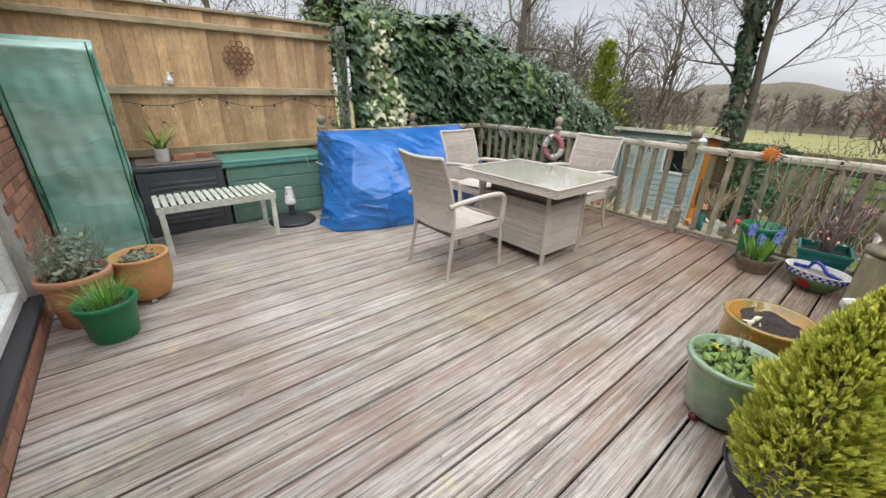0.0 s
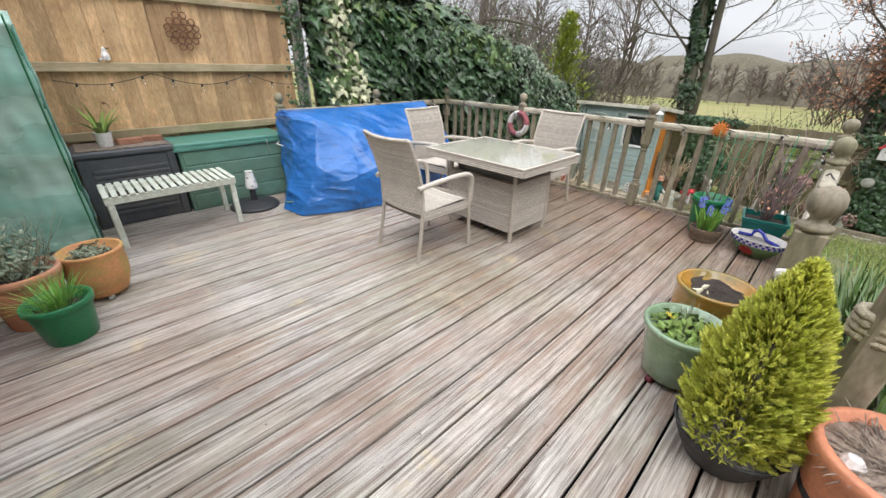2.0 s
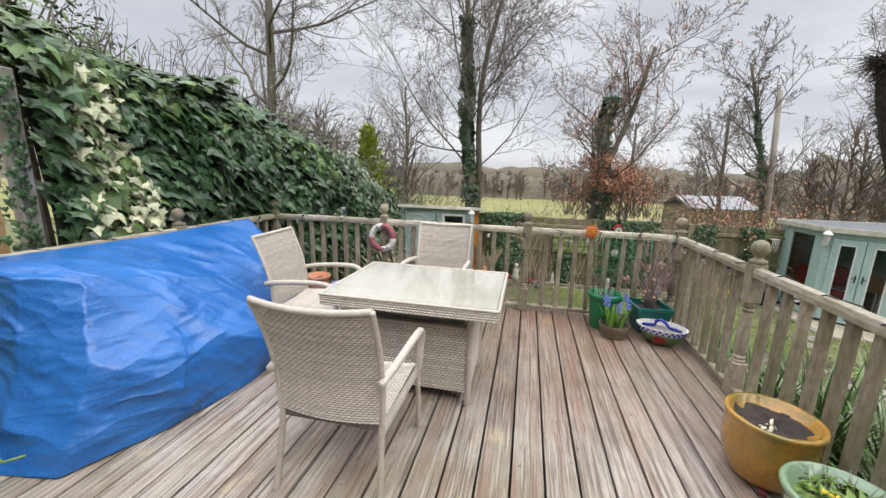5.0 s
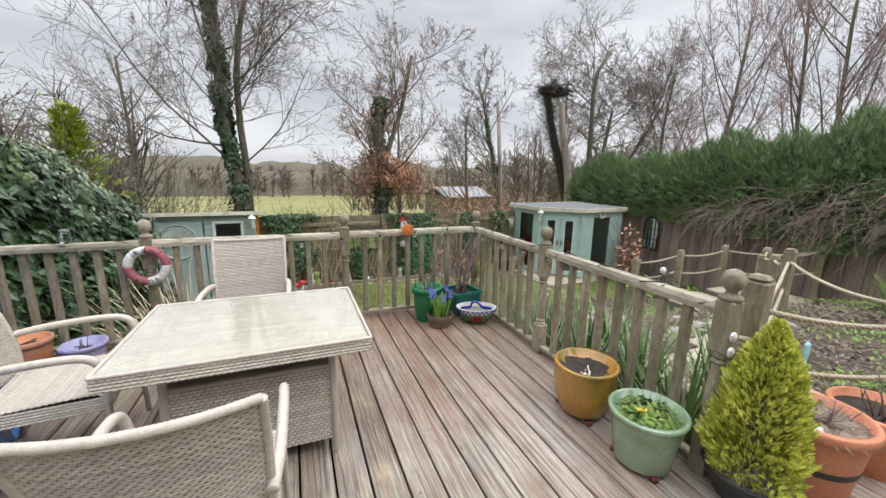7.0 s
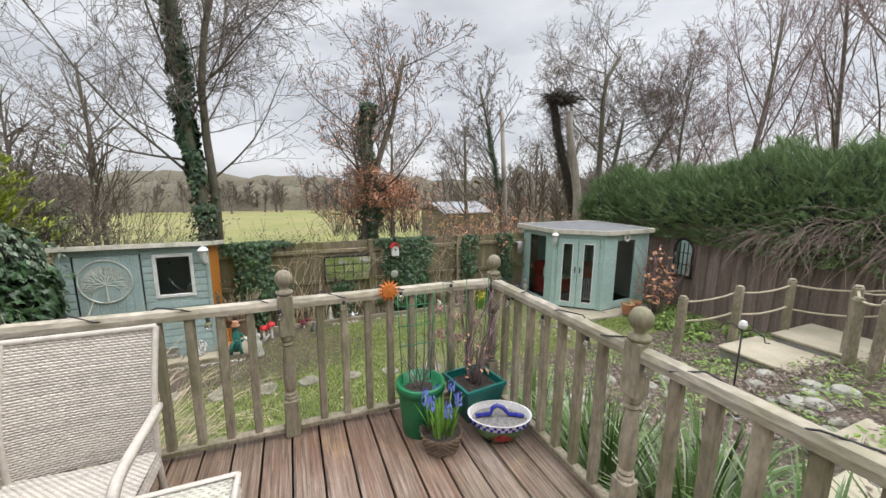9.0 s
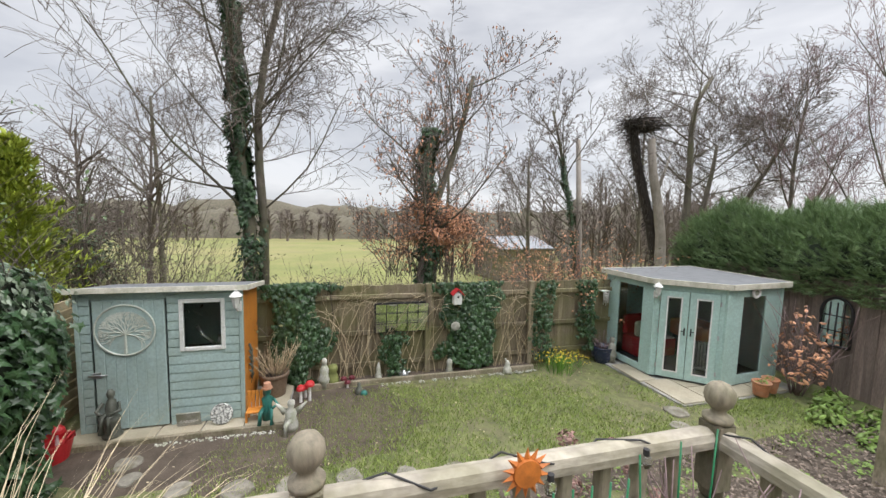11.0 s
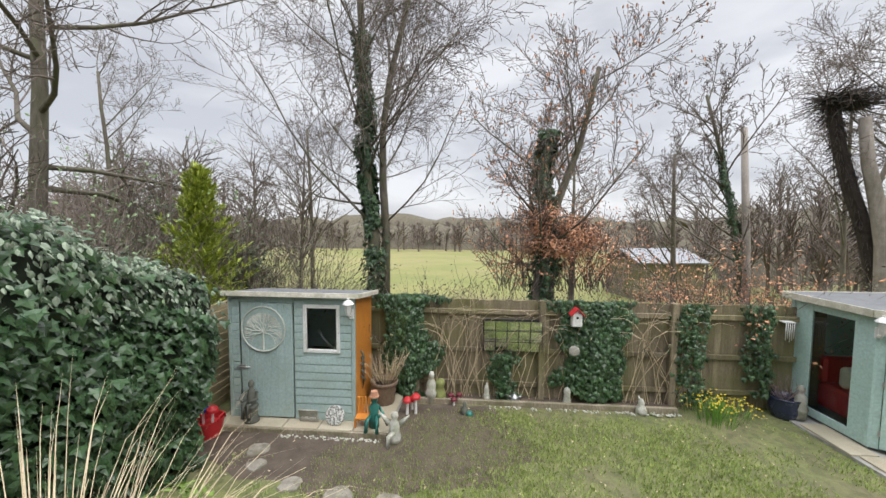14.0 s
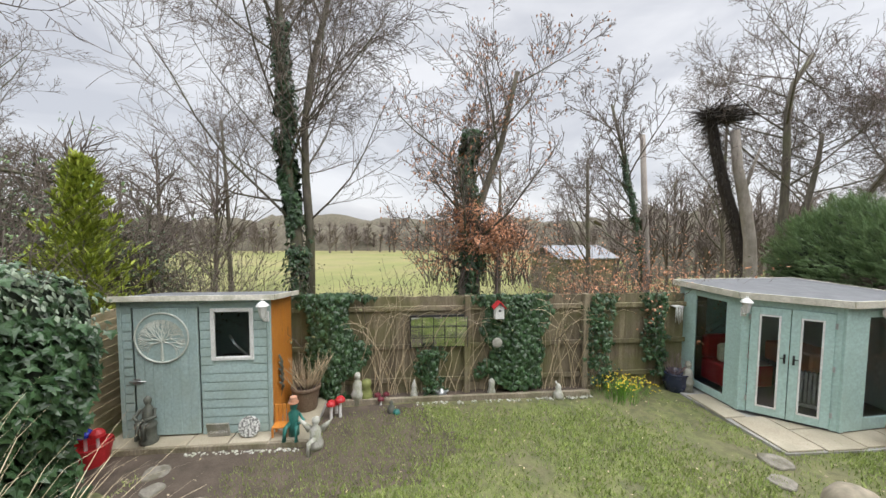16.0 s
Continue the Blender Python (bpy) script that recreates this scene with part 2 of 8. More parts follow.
def creased(m, layers):
    """Sharp creases in a plastic sheet: ridged noise stretched along the folds, as relief."""
    n, l = m.node_tree.nodes, m.node_tree.links
    p = n["Principled BSDF"]
    last = p.inputs["Normal"].links[0].from_socket
    for turn, stretch, scale, depth in layers:
        co, mp, nz, sub, ab, bp = n.new("ShaderNodeTexCoord"), n.new("ShaderNodeMapping"), n.new("ShaderNodeTexNoise"), n.new("ShaderNodeMath"), n.new("ShaderNodeMath"), n.new("ShaderNodeBump")
        mp.inputs["Rotation"].default_value = (0, radians(turn), 0)
        mp.inputs["Scale"].default_value = (1.0, 1.0, stretch)
        nz.inputs["Scale"].default_value, nz.inputs["Detail"].default_value, nz.inputs["Distortion"].default_value = scale, 1, 0.6
        sub.operation, ab.operation = "SUBTRACT", "ABSOLUTE"
        sub.inputs[1].default_value = 0.5
        bp.inputs["Strength"].default_value, bp.inputs["Distance"].default_value = 1.0, depth
        bp.invert = True
        l.new(co.outputs["Object"], mp.inputs["Vector"])
        l.new(mp.outputs["Vector"], nz.inputs["Vector"])
        l.new(nz.outputs["Fac"], sub.inputs[0])
        l.new(sub.outputs[0], ab.inputs[0])
        l.new(ab.outputs[0], bp.inputs["Height"])
        l.new(last, bp.inputs["Normal"])
        last = bp.outputs["Normal"]
    l.new(last, p.inputs["Normal"])


creased(M["blue"], ((35, 3.0, 1.2, 0.09), (-15, 3.5, 2.6, 0.022), (8, 3.0, 6.0, 0.006)))
M["wicker"] = surf("wicker", (0.46, 0.42, 0.36), (0.60, 0.555, 0.49), 60, rough=0.55, bump=0.1, fine=180)
M["dark"] = surf("sill_and_shade", (0.018, 0.018, 0.02), (0.035, 0.035, 0.04), 10, rough=0.5, bump=0.05)
M["glass"] = glass_mat("window_glass")


# ---- building helpers ----
def mesh_of(bm, name, material, smooth=False):
    me = bpy.data.meshes.new(name)
    bm.to_mesh(me)
    bm.free()
    for mt in (material if isinstance(material, list) else [material]):
        me.materials.append(mt)
    if smooth:
        me.polygons.foreach_set("use_smooth", [True] * len(me.polygons))
    return me


def part(name, bm, material, parent=None, label="", smooth=False):
    """Links a bmesh as one mesh object, under a thing or a part."""
    ob = new(name, mesh_of(bm, name, material, smooth))
    ob.parent = parent
    return tagged(ob, label) if label else ob


def again(name, me, parent, m):
    """One more object on a mesh that is there already."""
    ob = new(name, me)
    ob.parent = parent
    ob.matrix_basis = m
    return ob


def thing(name, label, category, at=None, group="", kind=""):
    ob = new(name)
    ob.empty_display_size = 0.1
    ob.matrix_basis = at or Matrix()
    return tagged(ob, label, category, group, kind)


def raw(name, verts, faces, material, parent=None, label="", smooth=False, picks=None):
    me = bpy.data.meshes.new(name)
    me.from_pydata(verts, [], faces)
    for mt in (material if isinstance(material, list) else [material]):
        me.materials.append(mt)
    if picks is not None:
        me.polygons.foreach_set("material_index", picks)
    if smooth:
        me.polygons.foreach_set("use_smooth", [True] * len(me.polygons))
    me.update()
    ob = new(name, me)
    ob.parent = parent
    return tagged(ob, label) if label else ob


def box(bm, x0, y0, z0, x1, y1, z1, bevel=0.0, m=None):
    t = Matrix.Translation(((x0 + x1) / 2, (y0 + y1) / 2, (z0 + z1) / 2)) @ Matrix.Diagonal((abs(x1 - x0), abs(y1 - y0), abs(z1 - z0), 1))
    if bevel:
        b2 = bmesh.new()
        bmesh.ops.create_cube(b2, size=1, matrix=t)
        bmesh.ops.bevel(b2, geom=b2.edges[:], offset=bevel, segments=1, affect="EDGES")
        if m is not None:
            b2.transform(m)
        tmp = bpy.data.meshes.new("tmp")
        b2.to_mesh(tmp)
        b2.free()
        bm.from_mesh(tmp)
        bpy.data.meshes.remove(tmp)
    else:
        bmesh.ops.create_cube(bm, size=1, matrix=(m @ t) if m is not None else t)
    return bm


def boxed(*a, **k):
    return box(bmesh.new(), *a, **k)


def lathe(bm, profile, seg=24, at=(0, 0, 0), wobble=0.0, squash=(1, 1)):
    """Turns a profile of (radius, height) round the upright through at."""
    rings = []
    for r, z in profile:
        ring = []
        for k in range(seg):
            a = 2 * math.pi * k / seg
            w = 1 + wobble * noise.noise(Vector((math.cos(a), math.sin(a), z * 3)))
            ring.append(bm.verts.new((at[0] + squash[0] * r * w * math.cos(a), at[1] + squash[1] * r * w * math.sin(a), at[2] + z)))
        rings.append(ring)
    for p, q in zip(rings, rings[1:]):
        for k in range(seg):
            bm.faces.new((p[k], p[(k + 1) % seg], q[(k + 1) % seg], q[k]))
    if profile[0][0] > 1e-4:
        bm.faces.new(rings[0][::-1])
    if profile[-1][0] > 1e-4:
        bm.faces.new(rings[-1])
    return bm


def tube_data(pts, radii, seg, verts, faces):
    """A tapered tube along pts, added to lists of vertices and faces."""
    base, n = len(verts), len(pts)
    up = Vector((0.31, 0.17, 0.93))
    for i, p in enumerate(pts):
        d = (pts[min(i + 1, n - 1)] - pts[max(i - 1, 0)])
        d = d.normalized() if d.length > 1e-9 else Vector((0, 0, 1))
        u = d.cross(up)
        u = u.normalized() if u.length > 1e-3 else Vector((1, 0, 0))
        v = d.cross(u)
        for k in range(seg):
            a = 2 * math.pi * k / seg
            verts.append(p + (u * math.cos(a) + v * math.sin(a)) * radii[i])
    for i in range(n - 1):
        for k in range(seg):
            a, b = base + i * seg + k, base + i * seg + (k + 1) % seg
            faces.append((a, b, b + seg, a + seg))
    if seg > 2:
        faces.append(tuple(base + k for k in range(seg))[::-1])
        faces.append(tuple(base + (n - 1) * seg + k for k in range(seg)))


def tube(name, pts, radius, material, parent=None, label="", seg=8):
    v, f = [], []
    pts = [Vector(p) for p in pts]
    tube_data(pts, [radius] * len(pts) if isinstance(radius, (int, float)) else radius, seg, v, f)
    return raw(name, v, f, material, parent, label, smooth=True)

# ---- setting: ground, deck, fences, house ----
LAWN, DECK_X, DECK_Y, FENCE_Y = -1.25, 4.78, -0.15, 5.0


def height(x, y):
    """The ground: the lawn lies low; the planted bank beside the deck rises towards the house."""
    bank = max(0.0, min(1.0, (6.6 - x) / 3.4)) * max(0.0, min(1.0, (0.3 - y) / 0.6))
    far = max(0.0, min(40.0, x - 12)) * -0.03
    return LAWN + 0.9 * bank + far + 0.03 * noise.noise(Vector((x * 0.7, y * 0.7, 0)))


def ground_sheet():
    def steps(a, b, inner):
        out, v = [], 0.0
        out = [a, a * 0.6, a * 0.35, a * 0.2, a * 0.1] + inner + [b * 0.1, b * 0.2, b * 0.35, b * 0.6, b]
        return out
    xs = steps(-600, 600, [-20 + 0.5 * k for k in range(101)])
    ys = steps(-600, 600, [-20 + 0.5 * k for k in range(81)])
    xs, ys = sorted(set(xs)), sorted(set(ys))
    verts = [(x, y, height(x, y)) for x in xs for y in ys]
    w = len(ys)
    faces = [(i * w + j, (i + 1) * w + j, (i + 1) * w + j + 1, i * w + j + 1) for i in range(len(xs) - 1) for j in range(w - 1)]
    ob = raw("ground", verts, faces, M["grass"], smooth=True)
    return tagged(ob, "green lawn with muddy worn patches reaching out to fields", "ground", kind="structure")


ground_sheet()


def deck():
    floor = thing("floor", "weathered grey-brown timber deck with damp reddish and mossy boards", "deck", kind="structure")
    # Solid near-black slab below the boards: shade in their gaps, as colour.
    bm = boxed(-0.5, -0.9, -0.24, 1.98, FENCE_Y - 0.05, -0.12)
    box(bm, 1.98, DECK_Y + 0.01, -0.24, DECK_X - 0.03, FENCE_Y - 0.05, -0.12)
    part("joists", bm, M["dark"], floor)
    pitch, wide = 0.17, 0.1575
    meshes = {}

    def board_mesh(length):
        key = round(length, 2)
        if key not in meshes:
            prof = [(-wide / 2, -0.028), (-wide / 2, -0.003), (-wide / 2 + 0.004, 0)]
            prof += [(wide / 2 - 0.004, 0), (wide / 2, -0.003), (wide / 2, -0.028)]
            v = [(sx * key / 2, y, z) for sx in (-1, 1) for y, z in prof]
            k = len(prof)
            f = [(i, i + 1, k + i + 1, k + i) for i in range(k - 1)] + [tuple(range(k))[::-1], tuple(range(k, 2 * k))]
            me = bpy.data.meshes.new("board")
            me.from_pydata(v, [], f)
            me.materials.append(M["deck"])
            meshes[key] = me
        return meshes[key]

    rnd = random.Random(4)
    y, k = 1.44 - 13.5 * pitch, 0
    while y < FENCE_Y - 0.08:
        x0, x1 = -0.49, DECK_X if y > DECK_Y - 0.02 else 2.0
        cuts = [x0, x1]
        if x1 - x0 > 4:
            cut = [1.05, 2.35, 3.15, None, 0.4, 2.75][k % 6]
            if cut and k % 4 == 1:
                cuts = [x0, cut, x1]
        for a, b in zip(cuts, cuts[1:]):
            length = round(b - a - 0.004, 2)
            ob = again("board", board_mesh(length), floor, pose((a + b) / 2, y, rnd.uniform(-0.0015, 0.0015), rnd.uniform(-0.5, 0.5), 0, 0))
        y += pitch
        k += 1
    fascia = part("fascia", boxed(DECK_X, DECK_Y - 0.04, -0.24, DECK_X + 0.03, FENCE_Y - 0.05, -0.03, 0.004), M["rail"], floor)
    part("fascia", boxed(1.98, DECK_Y - 0.035, -0.24, DECK_X, DECK_Y - 0.005, -0.03, 0.004), M["rail"], floor)
    bm = bmesh.new()
    for x in (0.6, 2.2, 3.5, 4.5):
        for y in (0.1, 1.5, 3.0, 4.5):
            box(bm, x, y, -1.4, x + 0.1, y + 0.1, -0.2)
    part("footing", bm, M["rail"], floor)


def newel_mesh():
    bm = bmesh.new()
    for z0, z1 in ((0, 0.26), (0.70, 0.97)):
        box(bm, -0.045, -0.045, z0, 0.045, 0.045, z1, 0.007)
    lathe(bm, [(0.041, 0.255), (0.041, 0.275), (0.032, 0.285), (0.040, 0.30), (0.030, 0.315), (0.037, 0.34), (0.041, 0.42), (0.038, 0.52),
               (0.032, 0.60), (0.029, 0.63), (0.040, 0.645), (0.031, 0.66), (0.041, 0.675), (0.041, 0.705)], 16)
    return mesh_of(bm, "post", M["rail"])


def finial_mesh():
    bm = bmesh.new()
    lathe(bm, [(0.05, 0.972), (0.052, 0.99), (0.03, 1.0), (0.024, 1.014), (0.03, 1.024), (0.045, 1.040), (0.053, 1.066), (0.050, 1.092), (0.035, 1.115), (0.012, 1.126), (0.0, 1.127)], 18)
    return mesh_of(bm, "finial", M["rail"], True)


def baluster_mesh():
    bm = bmesh.new()
    box(bm, -0.0235, -0.0235, 0.06, 0.0235, 0.0235, 0.885, 0.006)
    return mesh_of(bm, "baluster", M["rail"])


NEWEL, FINIAL, BALUSTER = newel_mesh(), finial_mesh(), baluster_mesh()


def railing(name, a, b, posts, label):
    """A balustrade from a to b with newel posts at the given distances from a."""
    a, b = Vector((*a, 0)), Vector((*b, 0))
    length, d = (b - a).length, (b - a).normalized()
    ang = math.degrees(math.atan2(d.y, d.x))
    root = thing(name, label, "railing", pose(a.x, a.y, 0, 0, 0, ang))
    for s, with_finial in posts:
        p = again("post", NEWEL, root, pose(s, 0, 0))
        if with_finial:
            again("finial", FINIAL, p, Matrix())
    marks = sorted(s for s, _ in posts)
    for s0, s1 in zip(marks, marks[1:]):
        bm = bmesh.new()
        n = 10
        prof = [(-0.038, 0.885), (-0.040, 0.915), (-0.030, 0.94), (0, 0.95), (0.030, 0.94), (0.040, 0.915), (0.038, 0.885)]
        rows = []
        for i in range(n + 1):
            x = s0 + 0.045 + (s1 - s0 - 0.09) * i / n
            sag = 0.006 * noise.noise(Vector((x * 1.5, a.x, a.y)))
            rows.append([bm.verts.new((x, y + sag, z + sag)) for y, z in prof])
        for p, q in zip(rows, rows[1:]):
            for j in range(len(prof)):
                bm.faces.new((p[j], p[(j + 1) % len(prof)], q[(j + 1) % len(prof)], q[j]))
        bm.faces.new(rows[0]), bm.faces.new(rows[-1][::-1])
        bmesh.ops.recalc_face_normals(bm, faces=bm.faces[:])
        part("handrail", bm, M["railtop"], root)
        part("bottom_rail", boxed(s0 + 0.045, -0.03, 0.035, s1 - 0.045, 0.03, 0.075, 0.008), M["rail"], root)
        count = max(1, round((s1 - s0 - 0.09) / 0.158) - 1)
        for i in range(count):
            x = s0 + 0.045 + (s1 - s0 - 0.09) * (i + 1) / (count + 1)
            again("baluster", BALUSTER, root, pose(x, 0, 0, 0, 0, random.uniform(-4, 4)))
    return root


def rails():
    railing("railing", (1.92, -0.07), (4.70, -0.07), [(0, True), (1.46, True), (2.78, True)], "weathered grey timber balustrade with turned newel posts")
    railing("railing", (4.70, -0.07), (4.70, 4.56), [(0.0, False), (1.50, True), (3.16, True), (4.63, True)], "weathered timber balustrade at the deck's far edge")
    railing("railing", (4.70, 4.56), (2.0, 4.56), [(0.0, False), (1.36, True), (2.70, True)], "weathered timber balustrade behind the blue tarpaulin")


def fence_run(name, a, b, z0, z1, board, mat, rail_mat, rails_at, label, side=1, cap=None, posts=(), lean=0.0):
    """A close-board fence from a to b. side: which side of the boards the rails are on."""
    a, b = Vector((*a, 0)), Vector((*b, 0))
    length, d = (b - a).length, (b - a).normalized()
    root = thing(name, label, "fence", pose(a.x, a.y, 0, 0, 0, math.degrees(math.atan2(d.y, d.x))), kind="structure")
    bm = boxed(-board / 2 - 0.010, -0.008, z0, board / 2 + 0.010, 0.008, z1, 0.002)
    me = mesh_of(bm, "fence_board", mat)
    x, k = board / 2, 0
    while x < length:
        again("fence_board", me, root, pose(x, side * 0.009 * (k % 2), random.uniform(-0.012, 0.012) if not cap else 0, random.uniform(-0.3, 0.3), random.uniform(-0.4, 0.4), side * 3.5))
        x += board
        k += 1
    for z in rails_at:
        bm = boxed(0, -0.022, z - 0.04, length, 0.022, z + 0.04, 0.006, pose(0, side * 0.042, 0))
        part("rail", bm, rail_mat, root)
    if cap:
        part("cap", boxed(0, -0.055, z1 + 0.003, length, 0.055, z1 + 0.035, 0.006), rail_mat, root)
        part("gravel_board", boxed(0, -0.02, z1 - 0.16, length, 0.02, z1 - 0.1, 0.006, pose(0, side * 0.04, 0)), rail_mat, root)
    for s in posts:
        part("fence_post", boxed(s - 0.05, -0.05, z0 - 0.05, s + 0.05, 0.05, z1 + 0.02, 0.008, pose(0, side * 0.075, 0)), rail_mat, root)
    return root


def fences():
    fence_run("fence_1", (-0.6, FENCE_Y), (2.40, FENCE_Y), -0.1, 2.11, 0.115, M["newfence"], M["newrail"], (0.77, 1.37), "new tan close-board fence panel with rails and a cap", side=-1, cap=True)
    fence_run("fence_2", (10.3, 5.2), (10.3, -4.6), LAWN - 0.05, 0.45, 0.12, M["oldfence"], M["oldfence"], (-0.98, -0.4, 0.25), "old grey-brown close-board fence grown over with ivy", side=-1, posts=(1.2, 3.3, 5.4, 7.5))
    fence_run("fence_3", (10.4, -7.2), (-6, -7.2), LAWN - 0.25, 0.82, 0.13, M["sidefence"], M["sidefence"], (), "dark weathered feather-edge fence along the garden", side=-1)
    root = thing("fence_4", "mossy tan fence of level boards between the hedge and the shed", "fence", kind="structure")
    board = mesh_of(boxed(-1.55, -0.011, -0.066, 1.55, 0.011, 0.066, 0.004), "fence_board", M["newrail"])
    for half in (6.75, 8.75):
        for k in range(13):
            again("fence_board", board, root, pose(half, 5.0 - 0.004 * (k % 2), LAWN + 0.08 + 0.128 * k, 7, 0, random.uniform(-0.15, 0.15)))
    for x in (5.25, 7.75, 10.25):
        part("fence_post", boxed(x - 0.05, 5.02, LAWN - 0.2, x + 0.05, 5.12, 0.50, 0.008), M["newrail"], root)


deck()
rails()
fences()


def house():
    wall = thing("wall_house", "red brick house wall beside the deck", "wall", kind="structure")
    part("masonry", boxed(-0.80, -8, -1.35, -0.505, 1.2, 3.0), M["mortar"], wall)
    part("masonry", boxed(-0.80, 1.2, -1.35, -0.505, 3.15, 0.14), M["mortar"], wall)
    part("masonry", boxed(-0.80, 3.15, -1.35, -0.505, FENCE_Y + 3, 3.0), M["mortar"], wall)
    part("masonry", boxed(-0.80, 1.2, 2.1, -0.505, 3.15, 3.0), M["mortar"], wall)
    bm = boxed(-0.011, -0.107, -0.0325, 0.011, 0.107, 0.0325, 0.003)
    me = mesh_of(bm, "brick", M["brick"])
    for row in range(40):
        z = 0.037 + row * 0.075
        y = 1.0 + (0.1125 if row % 2 else 0)
        while y < 5.3:
            if z < 0.13 or y > 3.26 or y < 1.1:
                if z < 2.1 or y > 3.2:
                    again("brick", me, wall, pose(-0.503, y, z))
            y += 0.225
    door = thing("door_1", "white plastic patio door frame with a dark sill", "door", kind="structure")
    part("sill", boxed(-0.70, 1.2, 0.148, -0.474, 3.17, 0.185, 0.006), M["dark"], door, "dark brown threshold sill")
    for y0, y1 in ((1.2, 1.28), (2.18, 2.28), (3.07, 3.15)):
        part("frame", boxed(-0.65, y0, 0.186, -0.545, y1, 2.098, 0.008), M["white"], door)
    for y0, y1 in ((1.28, 2.18), (2.28, 3.07)):
        part("rail", boxed(-0.64, y0, 0.186, -0.555, y1, 0.27, 0.008), M["white"], door)
        part("rail", boxed(-0.64, y0, 2.0, -0.56, y1, 2.1, 0.008), M["white"], door)
        g = part("pane", boxed(-0.606, y0, 0.25, -0.594, y1, 2.0), M["glass"], door)
    # Black sheet added behind the glass in place of the unlit room.
    part("backing", boxed(-2.5, 1.0, 0, -2.45, 3.4, 2.4), M["dark"], door)


house()

# ---- more materials ----
def plain(name, colour, rough=0.5, metal=0.0, vary=0.12, bump=0.08, fine=60, scale=8, coat=0.0, stain=None):
    a = tuple(c * (1 - vary) for c in colour)
    b = tuple(min(1, c * (1 + vary)) for c in colour)
    return surf(name, a, b, scale, rough=rough, metal=metal, bump=bump, fine=fine, coat=coat, stain=stain)


M["weave"] = surf("pale_wicker_strand", (0.42, 0.375, 0.32), (0.58, 0.53, 0.465), 30, rough=0.5, bump=0.08, fine=200, island=0.13)
# Darkened wicker: the shade between strands put into the colour.
M["weaveshade"] = plain("wicker_shade", (0.20, 0.175, 0.145), 0.8)
M["legs"] = plain("wicker_leg", (0.44, 0.39, 0.33), 0.55, fine=200, bump=0.3)
# Shade beneath and inside the furniture, put into a dark colour.
M["under"] = plain("underside_shade", (0.16, 0.145, 0.13), 0.7)
M["terracotta"] = plain("terracotta", (0.52, 0.215, 0.11), 0.8, vary=0.2, scale=7, stain=[((0.42, 0.30, 0.22), 5, 0.5)])
M["orangeterra"] = plain("orange_terracotta", (0.55, 0.26, 0.11), 0.75, vary=0.15, scale=7, stain=[((0.36, 0.30, 0.08), 6, 0.6)])
M["redterra"] = plain("plastic_terracotta", (0.58, 0.23, 0.125), 0.55, vary=0.08, scale=5, bump=0.03)
M["ochre"] = plain("ochre_glaze", (0.42, 0.215, 0.03), 0.22, vary=0.25, scale=4, coat=0.5, bump=0.04, stain=[((0.17, 0.15, 0.03), 3.5, 0.8)])
M["celadon"] = plain("celadon_glaze", (0.20, 0.30, 0.17), 0.2, vary=0.25, scale=4, coat=0.5, bump=0.04, stain=[((0.33, 0.43, 0.33), 3.5, 0.6)])
M["greenpot"] = plain("green_plastic", (0.012, 0.16, 0.06), 0.35, vary=0.15, bump=0.03)
M["teal"] = plain("teal_plastic", (0.008, 0.13, 0.11), 0.35, vary=0.15, bump=0.03)
M["lilac"] = plain("lilac_glaze", (0.30, 0.29, 0.46), 0.3, vary=0.15, bump=0.03)
M["charcoal"] = plain("charcoal_plastic", (0.035, 0.035, 0.037), 0.6, bump=0.1)
M["greybox"] = plain("dark_grey_resin", (0.065, 0.070, 0.080), 0.5, vary=0.2, bump=0.1, stain=[((0.13, 0.125, 0.11), 3, 0.35)])
M["greenbox"] = plain("sage_resin", (0.12, 0.235, 0.18), 0.5, vary=0.15, bump=0.08, stain=[((0.16, 0.20, 0.14), 2.5, 0.4)])
M["greenlid"] = plain("teal_lid", (0.075, 0.225, 0.175), 0.45, vary=0.15, bump=0.08)
M["benchpaint"] = surf("sage_white_paint", (0.52, 0.56, 0.48), (0.64, 0.67, 0.59), 6, rough=0.5, bump=0.1, fine=40, stain=[((0.36, 0.36, 0.28), 6, 0.4)])
M["rubber"] = plain("black_resin", (0.03, 0.03, 0.033), 0.55)
M["compost"] = surf("compost", (0.02, 0.015, 0.012), (0.06, 0.045, 0.035), 25, rough=0.95, bump=1.0, fine=70)
M["gravel"] = surf("grit", (0.16, 0.15, 0.14), (0.36, 0.34, 0.32), 40, rough=0.9, bump=1.0, fine=120)
M["bark"] = surf("mulch_straw", (0.13, 0.10, 0.08), (0.30, 0.24, 0.19), 30, rough=0.95, bump=1.0, fine=60, island=0.4)
M["rope"] = plain("jute_rope", (0.46, 0.40, 0.29), 0.9, vary=0.2, scale=40, fine=160, bump=0.5)
M["stone"] = plain("weathered_stone", (0.34, 0.33, 0.29), 0.9, vary=0.25, scale=9, bump=0.4, stain=[((0.14, 0.15, 0.08), 6, 0.5)])
M["muddystone"] = plain("muddy_stone", (0.25, 0.23, 0.19), 0.9, vary=0.3, scale=9, bump=0.5, stain=[((0.10, 0.09, 0.05), 7, 0.6)])
M["bronze"] = plain("bronze_resin", (0.10, 0.105, 0.085), 0.6, vary=0.3, scale=12, bump=0.3)
M["rust"] = plain("rusty_iron", (0.20, 0.09, 0.05), 0.85, vary=0.3, scale=30, bump=0.4)
M["iron"] = plain("black_iron", (0.025, 0.024, 0.024), 0.6, vary=0.2)
